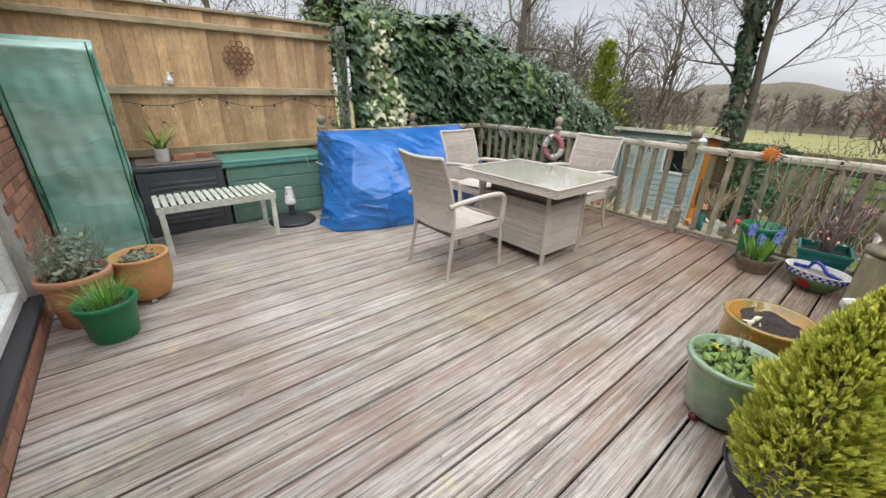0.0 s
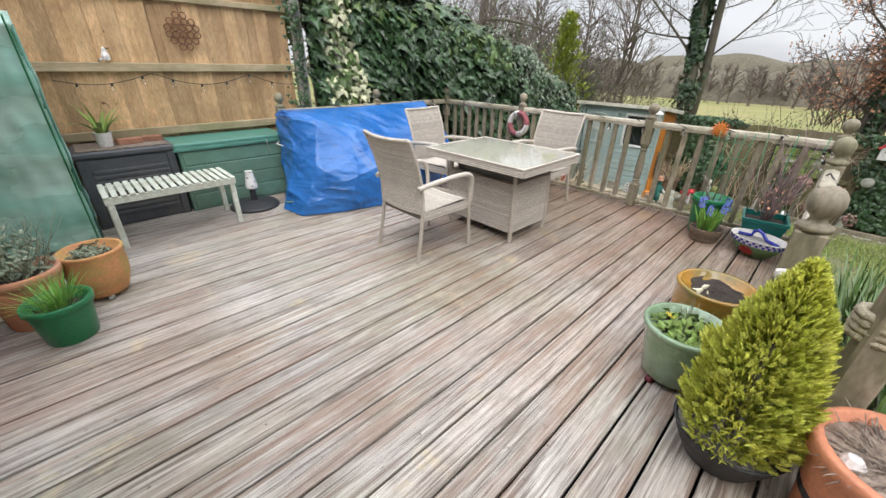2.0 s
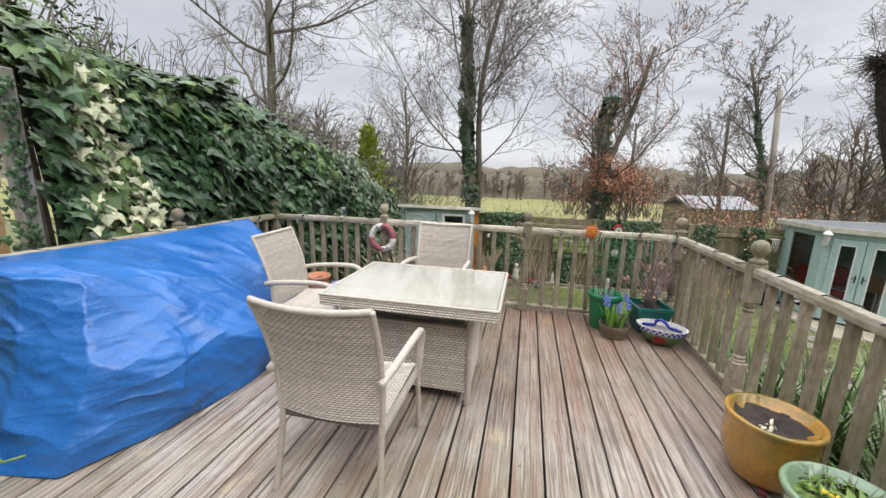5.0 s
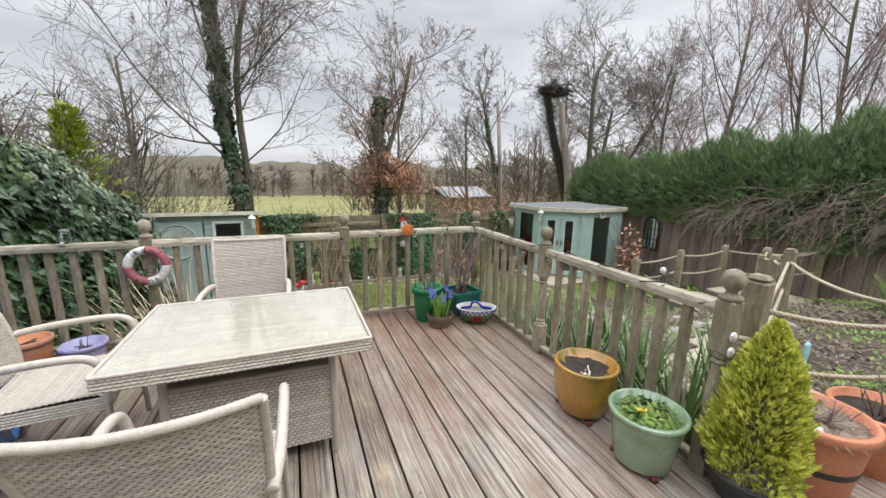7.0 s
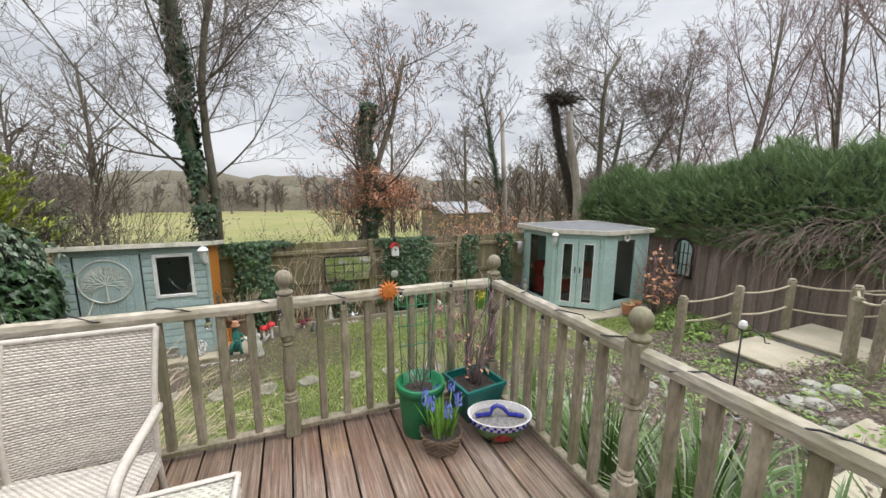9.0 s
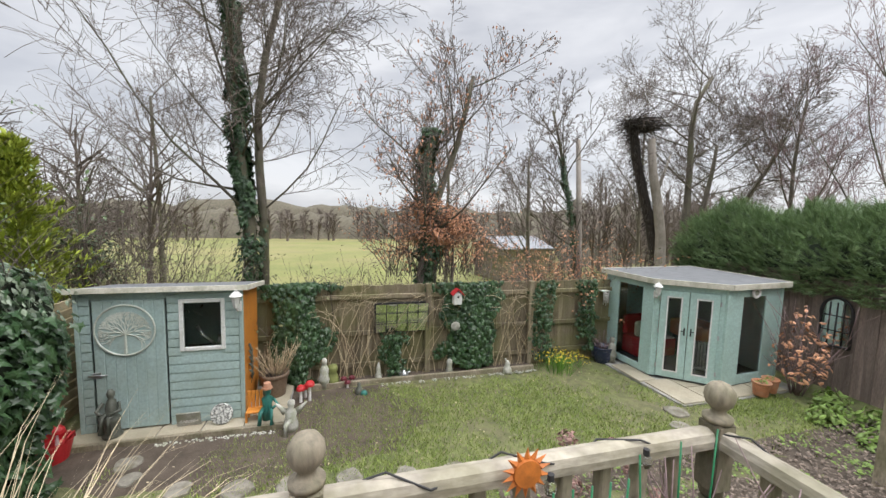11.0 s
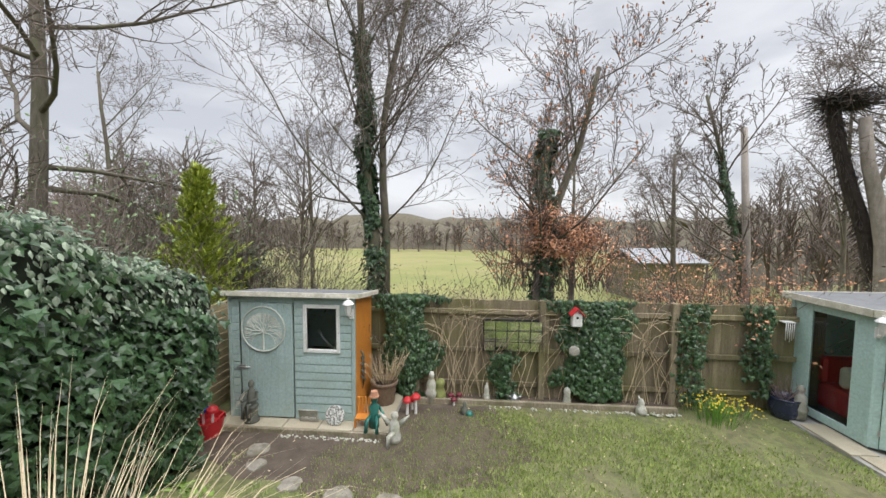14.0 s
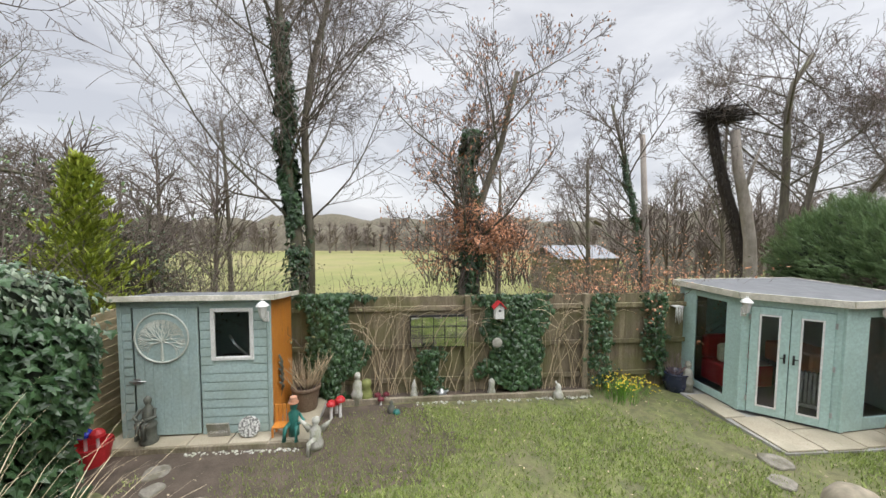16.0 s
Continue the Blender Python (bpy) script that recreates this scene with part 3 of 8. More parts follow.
M["steel"] = plain("galvanised", (0.45, 0.46, 0.46), 0.35, metal=0.8, vary=0.15)
M["red"] = plain("red_paint", (0.48, 0.025, 0.03), 0.45)
M["maroon"] = plain("maroon_rubber", (0.13, 0.02, 0.03), 0.5)
M["cobalt"] = plain("cobalt_glaze", (0.02, 0.03, 0.32), 0.25, coat=0.4)
M["pattern"] = plain("white_glaze", (0.72, 0.70, 0.68), 0.25, coat=0.4)
M["petalred"] = plain("red_glaze", (0.60, 0.05, 0.06), 0.3, coat=0.4)
M["leafglaze"] = plain("green_glaze", (0.08, 0.14, 0.05), 0.3, coat=0.4)
M["yellow"] = plain("yellow_petal", (0.72, 0.55, 0.04), 0.6)
M["cream"] = plain("cream_petal", (0.72, 0.68, 0.52), 0.6)
M["bluepetal"] = plain("blue_petal", (0.16, 0.20, 0.62), 0.6)
M["sunorange"] = plain("orange_enamel", (0.55, 0.17, 0.03), 0.5)
M["basket"] = surf("willow_basket", (0.13, 0.085, 0.055), (0.26, 0.19, 0.13), 40, rough=0.7, bump=0.2, fine=120, island=0.25)
M["ringwhite"] = plain("ring_white", (0.66, 0.64, 0.60), 0.7)
M["ringred"] = plain("ring_red", (0.30, 0.09, 0.10), 0.7)
M["lettering"] = plain("dark_lettering", (0.04, 0.04, 0.05), 0.7)


def leaf_mat(name, a, b, rough=0.4, island=0.3, trans=0.12):
    m = surf(name, a, b, 9, rough=rough, bump=0.1, fine=60, island=island)
    p = m.node_tree.nodes["Principled BSDF"]
    p.inputs["Subsurface Weight"].default_value = 0.0
    p.inputs["Specular IOR Level"].default_value = 0.45
    return m


M["ivy"] = leaf_mat("dark_ivy_leaf", (0.024, 0.056, 0.024), (0.058, 0.11, 0.042), 0.30, 0.42)
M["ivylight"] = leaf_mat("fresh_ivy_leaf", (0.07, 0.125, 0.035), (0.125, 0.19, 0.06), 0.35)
M["variegated"] = leaf_mat("cream_variegated_leaf", (0.42, 0.44, 0.26), (0.60, 0.60, 0.40), 0.4)
M["greyleaf"] = leaf_mat("grey_green_leaf", (0.16, 0.21, 0.14), (0.26, 0.31, 0.22), 0.35)
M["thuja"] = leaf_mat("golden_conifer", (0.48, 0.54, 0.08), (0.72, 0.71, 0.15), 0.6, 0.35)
# Darker copy of the golden green, for the shade inside the crown.
M["thujain"] = leaf_mat("shaded_conifer", (0.32, 0.37, 0.05), (0.46, 0.49, 0.08), 0.7, 0.35)
M["herb"] = leaf_mat("herb_green", (0.13, 0.22, 0.04), (0.24, 0.34, 0.08), 0.5)
M["chive"] = leaf_mat("chive_green", (0.12, 0.27, 0.04), (0.22, 0.42, 0.08), 0.45)
M["lavender"] = leaf_mat("lavender_leaf", (0.16, 0.20, 0.13), (0.27, 0.31, 0.22), 0.7)
M["strap"] = leaf_mat("strap_leaf", (0.05, 0.11, 0.025), (0.13, 0.20, 0.06), 0.35)
M["strapgrey"] = leaf_mat("grey_strap_leaf", (0.13, 0.155, 0.09), (0.26, 0.28, 0.18), 0.4)
M["straw"] = leaf_mat("dry_grass", (0.42, 0.33, 0.20), (0.62, 0.52, 0.36), 0.7)
M["twig"] = surf("grey_twig", (0.115, 0.092, 0.078), (0.22, 0.182, 0.155), 6, rough=0.9, bump=0.2, fine=50)
M["vine"] = surf("pale_vine_stem", (0.26, 0.19, 0.165), (0.42, 0.33, 0.29), 6, rough=0.9, bump=0.2, fine=50)
M["redtwig"] = surf("purple_twig", (0.22, 0.15, 0.15), (0.36, 0.265, 0.26), 6, rough=0.9, bump=0.2, fine=50)
M["barkdark"] = surf("tree_bark", (0.075, 0.065, 0.05), (0.19, 0.165, 0.13), 5, (3, 3, 0.8), rough=0.9, bump=0.6, fine=25, stain=[((0.12, 0.13, 0.06), 1.2, 0.5)])
M["blackbark"] = surf("dead_ivy_bark", (0.022, 0.018, 0.015), (0.06, 0.048, 0.04), 8, rough=0.95, bump=0.6, fine=40)
M["palebark"] = surf("pale_stripped_trunk", (0.26, 0.225, 0.19), (0.42, 0.375, 0.33), 4, (3, 3, 0.7), rough=0.85, bump=0.5, fine=30, stain=[((0.16, 0.15, 0.11), 1.6, 0.5)])
M["beechleaf"] = leaf_mat("russet_leaf", (0.42, 0.19, 0.10), (0.64, 0.34, 0.19), 0.6, 0.4)
M["laurel"] = leaf_mat("evergreen_hedge", (0.12, 0.20, 0.08), (0.24, 0.33, 0.15), 0.45, 0.35)
M["bramble"] = leaf_mat("scrub_leaf", (0.10, 0.115, 0.05), (0.20, 0.19, 0.09), 0.6, 0.4)
M["mesh"] = None


def cover_mat():
    """Reinforced green polythene: translucent, with a fine woven grid."""
    # The near-white blotches of the mix stand in for glare on the sheet.
    m = surf("green_mesh_cover", (0.20, 0.52, 0.42), (0.74, 0.88, 0.82), 1.5, (1, 1, 2.4), rough=0.28, bump=0.25, fine=9, spread=0.17)
    n, l = m.node_tree.nodes, m.node_tree.links
    p = n["Principled BSDF"]
    p.inputs["Transmission Weight"].default_value = 0.12
    co, grid, mixn = n.new("ShaderNodeTexCoord"), n.new("ShaderNodeTexBrick"), n.new("ShaderNodeMix")
    mp = n.new("ShaderNodeMapping")
    mp.inputs["Rotation"].default_value = (radians(90), 0, 0)
    grid.offset = 0.0
    grid.inputs["Scale"].default_value, grid.inputs["Mortar Size"].default_value = 1.0, 0.0016
    grid.inputs["Brick Width"].default_value, grid.inputs["Row Height"].default_value = 0.009, 0.009
    grid.inputs["Color1"].default_value = grid.inputs["Color2"].default_value = (0, 0, 0, 1)
    grid.inputs["Mortar"].default_value = (1, 1, 1, 1)
    mixn.data_type = "RGBA"
    src = p.inputs["Base Color"].links[0].from_socket
    mixn.inputs["B"].default_value = (0.30, 0.55, 0.45, 1)
    l.new(co.outputs["Object"], mp.inputs["Vector"])
    l.new(mp.outputs["Vector"], grid.inputs["Vector"])
    l.new(grid.outputs["Color"], mixn.inputs["Factor"])
    l.new(src, mixn.inputs["A"])
    l.new(mixn.outputs["Result"], p.inputs["Base Color"])
    return m


M["mesh"] = cover_mat()


# ---- woven furniture ----
def weave(name, surface, width, tall, parent, strand=0.0125, rib=0.026, lift=0.002, material=None, label=""):
    """Flat strands woven over ribs on a surface(u, v) -> point, with u along the strands."""
    rows, cols = max(3, int(tall / strand)), max(3, int(width / rib))
    verts, faces = [], []
    n = cols * 2
    for j in range(rows):
        v0, v1 = j / rows, (j + 0.94) / rows
        base = len(verts)
        for i in range(n + 1):
            u = i / n
            p0, p1 = Vector(surface(u, v0)), Vector(surface(u, v1))
            du = Vector(surface(min(1, u + 0.01), v0)) - Vector(surface(max(0, u - 0.01), v0))
            nn = du.cross(p1 - p0).normalized()
            w = lift * math.cos(math.pi * (i + j * 1.0))
            mid = (p0 + p1) / 2 + nn * w
            verts += [p0 + nn * w, mid + nn * 0.0042, p1 + nn * w, mid - nn * 0.0042]
        for i in range(n):
            a = base + 4 * i
            faces += [(a + k, a + 4 + k, a + 4 + (k + 1) % 4, a + (k + 1) % 4) for k in range(4)]
    # A dark sheet through the middle gives the gaps their shade.
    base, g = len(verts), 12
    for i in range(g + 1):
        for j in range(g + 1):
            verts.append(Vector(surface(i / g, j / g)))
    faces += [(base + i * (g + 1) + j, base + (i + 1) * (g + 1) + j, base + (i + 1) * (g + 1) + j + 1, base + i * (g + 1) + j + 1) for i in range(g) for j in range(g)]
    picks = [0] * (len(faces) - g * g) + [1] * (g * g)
    return raw(name, verts, faces, [material or M["weave"], M["weaveshade"]], parent, label, picks=picks)


def bar(name, pts, w, h, material, parent, label=""):
    """A wrapped bar: an oval tube through pts with fine rings."""
    fine = []
    pts = [Vector(p) for p in pts]
    for i in range(len(pts) - 1):
        p0, p1, p2, p3 = pts[max(0, i - 1)], pts[i], pts[i + 1], pts[min(len(pts) - 1, i + 2)]
        k = max(4, int((p2 - p1).length / 0.006))
        for s in range(k):
            t = s / k
            fine.append(0.5 * ((2 * p1) + (p2 - p0) * t + (2 * p0 - 5 * p1 + 4 * p2 - p3) * t * t + (3 * p1 - p0 - 3 * p2 + p3) * t ** 3))
    fine.append(pts[-1])
    v, f = [], []
    tube_data(fine, [w * (1.0 if i % 2 else 0.9) for i in range(len(fine))], 8, v, f)
    return raw(name, v, f, material, parent, label, smooth=True)


def wicker_chair():
    """Stands at its own origin and faces +y; the back leans towards -y."""
    ch = thing("garden_chair", "pale grey woven wicker garden armchair with slender legs", "chair", group="chairs round the table")
    W = 0.265

    def back(u, v):
        z = 0.40 + 0.57 * v
        x = (u - 0.5) * 2 * W * (0.97 + 0.05 * v)
        y = -0.245 - 0.135 * v ** 1.5 - 0.035 * (1 - (2 * u - 1) ** 2) + 0.02 * math.sin(math.pi * v)
        return (x, y, z + 0.012 * (2 * u - 1) ** 2 * v)

    def seat(u, v):
        x, y = (u - 0.5) * 2 * W * 0.98, -0.25 + 0.52 * v
        return (x, y, 0.42 - 0.012 * math.sin(math.pi * u) + 0.02 * v - 0.05 * max(0, v - 0.9) * 10 * 0.4)

    def apron(u, v):
        return ((u - 0.5) * 2 * W * 0.97, 0.285, 0.345 + 0.075 * v + 0.02 * (1 - (2 * u - 1) ** 2))

    weave("backrest", back, 2 * W, 0.62, ch)
    weave("seat", seat, 2 * W, 0.52, ch)
    weave("apron", apron, 2 * W, 0.075, ch)
    for s in (-1, 1):
        weave("apron", lambda u, v, s=s: (s * W * 0.98, -0.25 + 0.53 * u, 0.345 + 0.075 * v), 0.53, 0.075, ch)
        bar("back_frame", [back(0.5 + s * 0.5, v) for v in (0, 0.3, 0.6, 0.85, 1.0)], 0.014, 0.014, M["weave"], ch)
        bar("leg", [(s * 0.25, -0.24, 0.40), (s * 0.255, -0.27, 0.2), (s * 0.265, -0.31, 0.0)], 0.0165, 0.016, M["legs"], ch)
        bar("leg", [(s * 0.262, 0.275, 0.40), (s * 0.265, 0.285, 0.2), (s * 0.268, 0.29, 0.0)], 0.0165, 0.016, M["legs"], ch)
        bar("armrest", [(s * 0.265, -0.295, 0.62), (s * 0.285, -0.15, 0.645), (s * 0.292, 0.08, 0.66), (s * 0.29, 0.22, 0.65), (s * 0.285, 0.275, 0.60),
                        (s * 0.275, 0.283, 0.50), (s * 0.268, 0.283, 0.40)], 0.021, 0.016, M["weave"], ch)
    bar("back_frame", [back(u, 1.0) for u in (0, 0.25, 0.5, 0.75, 1)], 0.015, 0.015, M["weave"], ch)
    # Seat frame darkened for the shade under the seat.
    bm = boxed(-W + 0.02, -0.24, 0.355, W - 0.02, 0.27, 0.395)
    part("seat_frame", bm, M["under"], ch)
    return ch


def chairs():
    first = wicker_chair()
    first.matrix_basis = pose(2.19, 2.27, 0, 0, 0, -90)
    copy_thing(first, pose(3.28, 3.13, 0, 0, 0, 184))
    copy_thing(first, pose(3.93, 2.26, 0, 0, 0, 90))


def table():
    t = thing("garden_table", "square pale wicker garden table with a wet glass top", "table", pose(3.03, 2.135, 0))
    hx, hy = 0.435, 0.565
    weave("tabletop", lambda u, v: ((v - 0.5) * 2 * (hx - 0.01), (u - 0.5) * 2 * (hy - 0.01), 0.728), 2 * hy, 2 * hx, t, strand=0.0125)
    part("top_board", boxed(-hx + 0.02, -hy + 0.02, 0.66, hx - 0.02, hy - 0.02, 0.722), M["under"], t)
    for s in (-1, 1):
        weave("edge", lambda u, v, s=s: (s * hx, (u - 0.5) * 2 * hy * s, 0.665 + 0.062 * v), 2 * hy, 0.062, t, strand=0.0125)
        weave("edge", lambda u, v, s=s: (-(u - 0.5) * 2 * hx * s, s * hy, 0.665 + 0.062 * v), 2 * hx, 0.062, t, strand=0.0125)
        bar("edge_braid", [(s * hx, -hy, 0.735), (s * hx, 0, 0.735), (s * hx, hy, 0.735)], 0.010, 0.01, M["weave"], t)
        bar("edge_braid", [(-hx, s * hy, 0.735), (0, s * hy, 0.735), (hx, s * hy, 0.735)], 0.010, 0.01, M["weave"], t)
    part("glass_top", boxed(-hx + 0.012, -hy + 0.012, 0.734, hx - 0.012, hy - 0.012, 0.740, 0.001), M["tableglass"], t, "wet glass sheet").visible_shadow = False
    bx, by = 0.27, 0.385
    for s in (-1, 1):
        weave("side_panel", lambda u, v, s=s: (s * bx, (u - 0.5) * 2 * by * s, 0.09 + 0.43 * v), 2 * by, 0.43, t, strand=0.017, rib=0.03, lift=0.003)
        weave("side_panel", lambda u, v, s=s: (-(u - 0.5) * 2 * bx * s, s * by, 0.09 + 0.43 * v), 2 * bx, 0.43, t, strand=0.017, rib=0.03, lift=0.003)
        for q in (-1, 1):
            bar("leg", [(s * bx * 0.98, q * by * 0.98, 0.66), (s * bx, q * by, 0.35), (s * bx * 1.0, q * by * 1.0, 0.09), (s * bx * 0.97, q * by * 0.98, 0.0)], 0.021, 0.02, M["legs"], t)
    # Core and neck take the dark colour for shade within the base.
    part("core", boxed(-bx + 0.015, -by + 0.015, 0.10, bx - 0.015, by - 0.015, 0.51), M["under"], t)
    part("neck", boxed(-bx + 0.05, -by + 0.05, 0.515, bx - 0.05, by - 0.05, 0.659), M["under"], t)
    part("lip", boxed(-bx - 0.004, -by - 0.004, 0.52, bx + 0.004, by + 0.004, 0.545, 0.006), M["legs"], t)


def table_glass():
    m = glass_mat("table_glass", (0.93, 0.97, 0.95), 0.06)
    return m


M["tableglass"] = table_glass()
chairs()
table()


# ---- tarpaulin over stacked furniture ----
def tarp():
    nu, nv = 230, 130
    verts, faces = [], []
    # along the sheet: the ridge by the handrail, the shoulder over the stack, and the foot on the boards
    at = (0.0, 0.10, 0.16, 0.28, 0.50, 0.66, 0.82, 1.0)
    ridge = ((1.93, 4.49, 0.93), (1.95, 4.49, 0.95), (2.05, 4.49, 0.95), (2.35, 4.49, 0.94), (3.00, 4.49, 0.93), (3.60, 4.49, 0.94), (4.12, 4.47, 0.95), (4.28, 4.47, 0.80))
    shoulder = ((1.90, 4.44, 0.86), (1.90, 4.05, 0.90), (2.06, 3.84, 0.90), (2.42, 3.80, 0.78), (2.95, 3.72, 0.64), (3.40, 3.80, 0.60), (3.85, 4.02, 0.60), (4.42, 4.30, 0.42))
    waist = ((1.88, 4.42, 0.40), (1.80, 3.98, 0.44), (1.86, 3.62, 0.44), (2.24, 3.40, 0.42), (2.80, 3.29, 0.35), (3.20, 3.36, 0.32), (3.75, 3.72, 0.30), (4.46, 4.12, 0.22))
    foot = ((1.84, 4.44, 0.01), (1.60, 3.92, 0.01), (1.66, 3.58, 0.01), (2.08, 3.40, 0.01), (2.62, 3.29, 0.01), (3.12, 3.32, 0.01), (3.72, 3.55, 0.01), (4.48, 3.98, 0.01))

    def along(table, u):
        k = max(i for i in range(len(at) - 1) if at[i] <= u)
        t = (u - at[k]) / (at[k + 1] - at[k])
        t = t * 0.5 + 0.5 * t * t * (3 - 2 * t)
        return Vector(table[k]).lerp(Vector(table[k + 1]), t)

    for i in range(nu + 1):
        u = i / nu
        q = [along(tb, u) for tb in (ridge, shoulder, waist, foot)]
        for j in range(nv + 1):
            v = j / nv
            k = min(2, int(v * 3))
            t = v * 3 - k
            p0, p1, p2, p3 = q[max(0, k - 1)], q[k], q[k + 1], q[min(3, k + 2)]
            p = 0.5 * ((2 * p1) + (p2 - p0) * t + (2 * p0 - 5 * p1 + 4 * p2 - p3) * t * t + (3 * p1 - p0 - 3 * p2 + p3) * t ** 3)
            p = p.lerp(p1.lerp(p2, t), 0.45)
            a, b = u * 3.0, v * 1.35
            ra, rb = a * 0.80 + b * 0.60, -a * 0.60 + b * 0.80
            f = 0.05 * noise.noise(Vector((a * 1.3, b * 1.6, 1)))
            for amp, fr, kk in ((0.15, 1.5, 2), (0.085, 3.2, 5), (0.036, 7.0, 8), (0.014, 16.0, 11)):
                f += amp * (0.30 - abs(noise.noise(Vector((rb * fr, ra * fr * 0.28, kk)))))
            f += 0.014 * (0.3 - abs(noise.noise(Vector((b * 9.0, a * 1.6, 21))))) + 0.03 * max(0.0, v - 0.8) * 5 * noise.noise(Vector((a * 6, b * 9, 31)))
            f += 0.045 * (0.5 - abs(math.sin(rb * 4.2 + 2.4 * noise.noise(Vector((a * 0.9, b * 1.1, 41)))))) * min(1.0, v * 2)
            hold = min(1.0, v * 5) * min(1.0, (1 - v) * 9 + 0.25)
            p += Vector((-0.6 if u < 0.13 else 0.05, -0.75 if u > 0.08 else -0.25, 0.45)) * f * hold
            p.z = max(p.z, 0.006 + 0.004 * (1 - v))
            p.y = min(p.y, 4.505)
            verts.append(p)
    w = nv + 1
    for i in range(nu):
        for j in range(nv):
            a = i * w + j
            faces.append((a, a + w, a + w + 1, a + 1))
    t = thing("tarpaulin", "crumpled blue tarpaulin draped over stacked furniture on the deck", "tarpaulin")
    raw("sheet", verts, faces, M["blue"], t, smooth=True)
    tube("cord", [(1.84, 4.26, 0.60), (1.82, 4.38, 0.61), (1.93, 4.50, 0.62)], 0.006, M["white"], t, "white tie cord", 6)
    tube("cord", [(1.60, 3.84, 0.12), (1.58, 3.76, 0.13), (1.62, 3.68, 0.15)], 0.006, M["herb"], t, "green tie cord", 6)


tarp()


# ---- along the fence ----
def bench():
    b = thing("garden_bench", "pale sage painted slatted wooden bench", "bench", pose(0.685, 4.08, 0, 0, 0, 0))
    hx, hy, z = 0.49, 0.21, 0.445
    for s in (-1, 1):
        part("side_rail", boxed(-hx, s * hy - 0.02, z - 0.055, hx, s * hy + 0.02, z, 0.005), M["benchpaint"], b)
        for q in (-1, 1):
            part("leg", boxed(-0.022, -0.02, 0, 0.022, 0.02, z - 0.055, 0.004, pose(s * (hx - 0.035), q * (hy - 0.002), 0)), M["benchpaint"], b)
        part("end_rail", boxed(s * (hx - 0.03) - 0.012, -hy, z - 0.10, s * (hx - 0.03) + 0.012, hy, z - 0.056, 0.004), M["benchpaint"], b)
    n = 17
    bm = boxed(-0.0205, -hy - 0.028, 0, 0.0205, hy + 0.028, 0.016, 0.004)
    me = mesh_of(bm, "slat", M["benchpaint"])
    for k in range(n):
        again("slat", me, b, pose(-hx + 0.022 + (2 * hx - 0.044) * k / (n - 1), 0, z + 0.001, 0, random.uniform(-0.6, 0.6), 0))


def storage_grey():
    b = thing("storage_box", "dark grey resin garden storage box with a weathered lid", "storage box", pose(0.49, 4.73, 0) @ Matrix.Diagonal((0.95, 0.72, 1, 1)))
    part("body", boxed(-0.38, -0.31, 0, 0.38, 0.31, 0.64, 0.012), M["greybox"], b)
    part("lid", boxed(-0.41, -0.345, 0.645, 0.41, 0.34, 0.70, 0.014), M["greybox"], b)
    part("lid_inset", boxed(-0.36, -0.29, 0.701, 0.36, 0.29, 0.712, 0.004), M["bark"], b, "worn brown lid panel")
    for k in range(9):
        part("louvre", boxed(-0.30, -0.322, 0.10 + k * 0.05, 0.30, -0.311, 0.135 + k * 0.05, 0.004), M["greybox"], b)
    for s in (-1, 1):
        part("corner_post", boxed(s * 0.35 - 0.035, -0.325, 0.0, s * 0.35 + 0.035, -0.305, 0.64, 0.006), M["greybox"], b)
    pot = thing("plant_pot", "small white patterned pot with drooping green leaves on the box", "plant pot", pose(0.38, 4.68, 0.712) @ Matrix.Diagonal((1.25, 1.25, 1.15, 1)))
    part("pot", lathe(bmesh.new(), [(0.045, 0), (0.055, 0.10), (0.058, 0.11), (0.048, 0.11), (0.045, 0.09), (0, 0.09)], 18), M["pattern"], pot)
    strap_plant(pot, M["herb"], 22, 0.26, 0.030, 0.10, lean=0.9, bend=1.5, seed=5)
    br = thing("brick_block", "old clay brick lying on the storage box", "brick", pose(0.56, 4.72, 0.712, 0, 0, 8))
    part("block", boxed(-0.10, -0.05, 0, 0.10, 0.05, 0.05, 0.004), M["brick"], br)
    br = thing("brick_block", "old clay brick lying on the storage box", "brick", pose(0.75, 4.76, 0.712, 0, 0, -4))
    part("block", boxed(-0.08, -0.05, 0, 0.08, 0.05, 0.05, 0.004), M["brick"], br)


def storage_green():
    b = thing("storage_box", "long sage green resin storage box with a teal lid", "storage box", pose(1.41, 4.71, 0) @ Matrix.Diagonal((1, 0.76, 1, 1)))
    part("body", boxed(-0.53, -0.30, 0, 0.53, 0.30, 0.63, 0.01), M["greenbox"], b)
    for k in range(4):
        part("plank", boxed(-0.50, -0.312, 0.03 + k * 0.148, 0.50, -0.300, 0.17 + k * 0.148, 0.006), M["greenbox"], b)
    lid = part("lid", boxed(-0.56, -0.335, 0.635, 0.56, 0.33, 0.70, 0.014), M["greenlid"], b)
    part("lid_rim", boxed(-0.565, -0.343, 0.625, 0.565, -0.33, 0.655, 0.004), M["greenlid"], lid)
    tube("string", [(0.33, -0.345, 0.66), (0.34, -0.35, 0.55), (0.345, -0.345, 0.50)], 0.003, M["rope"], b, seg=5)


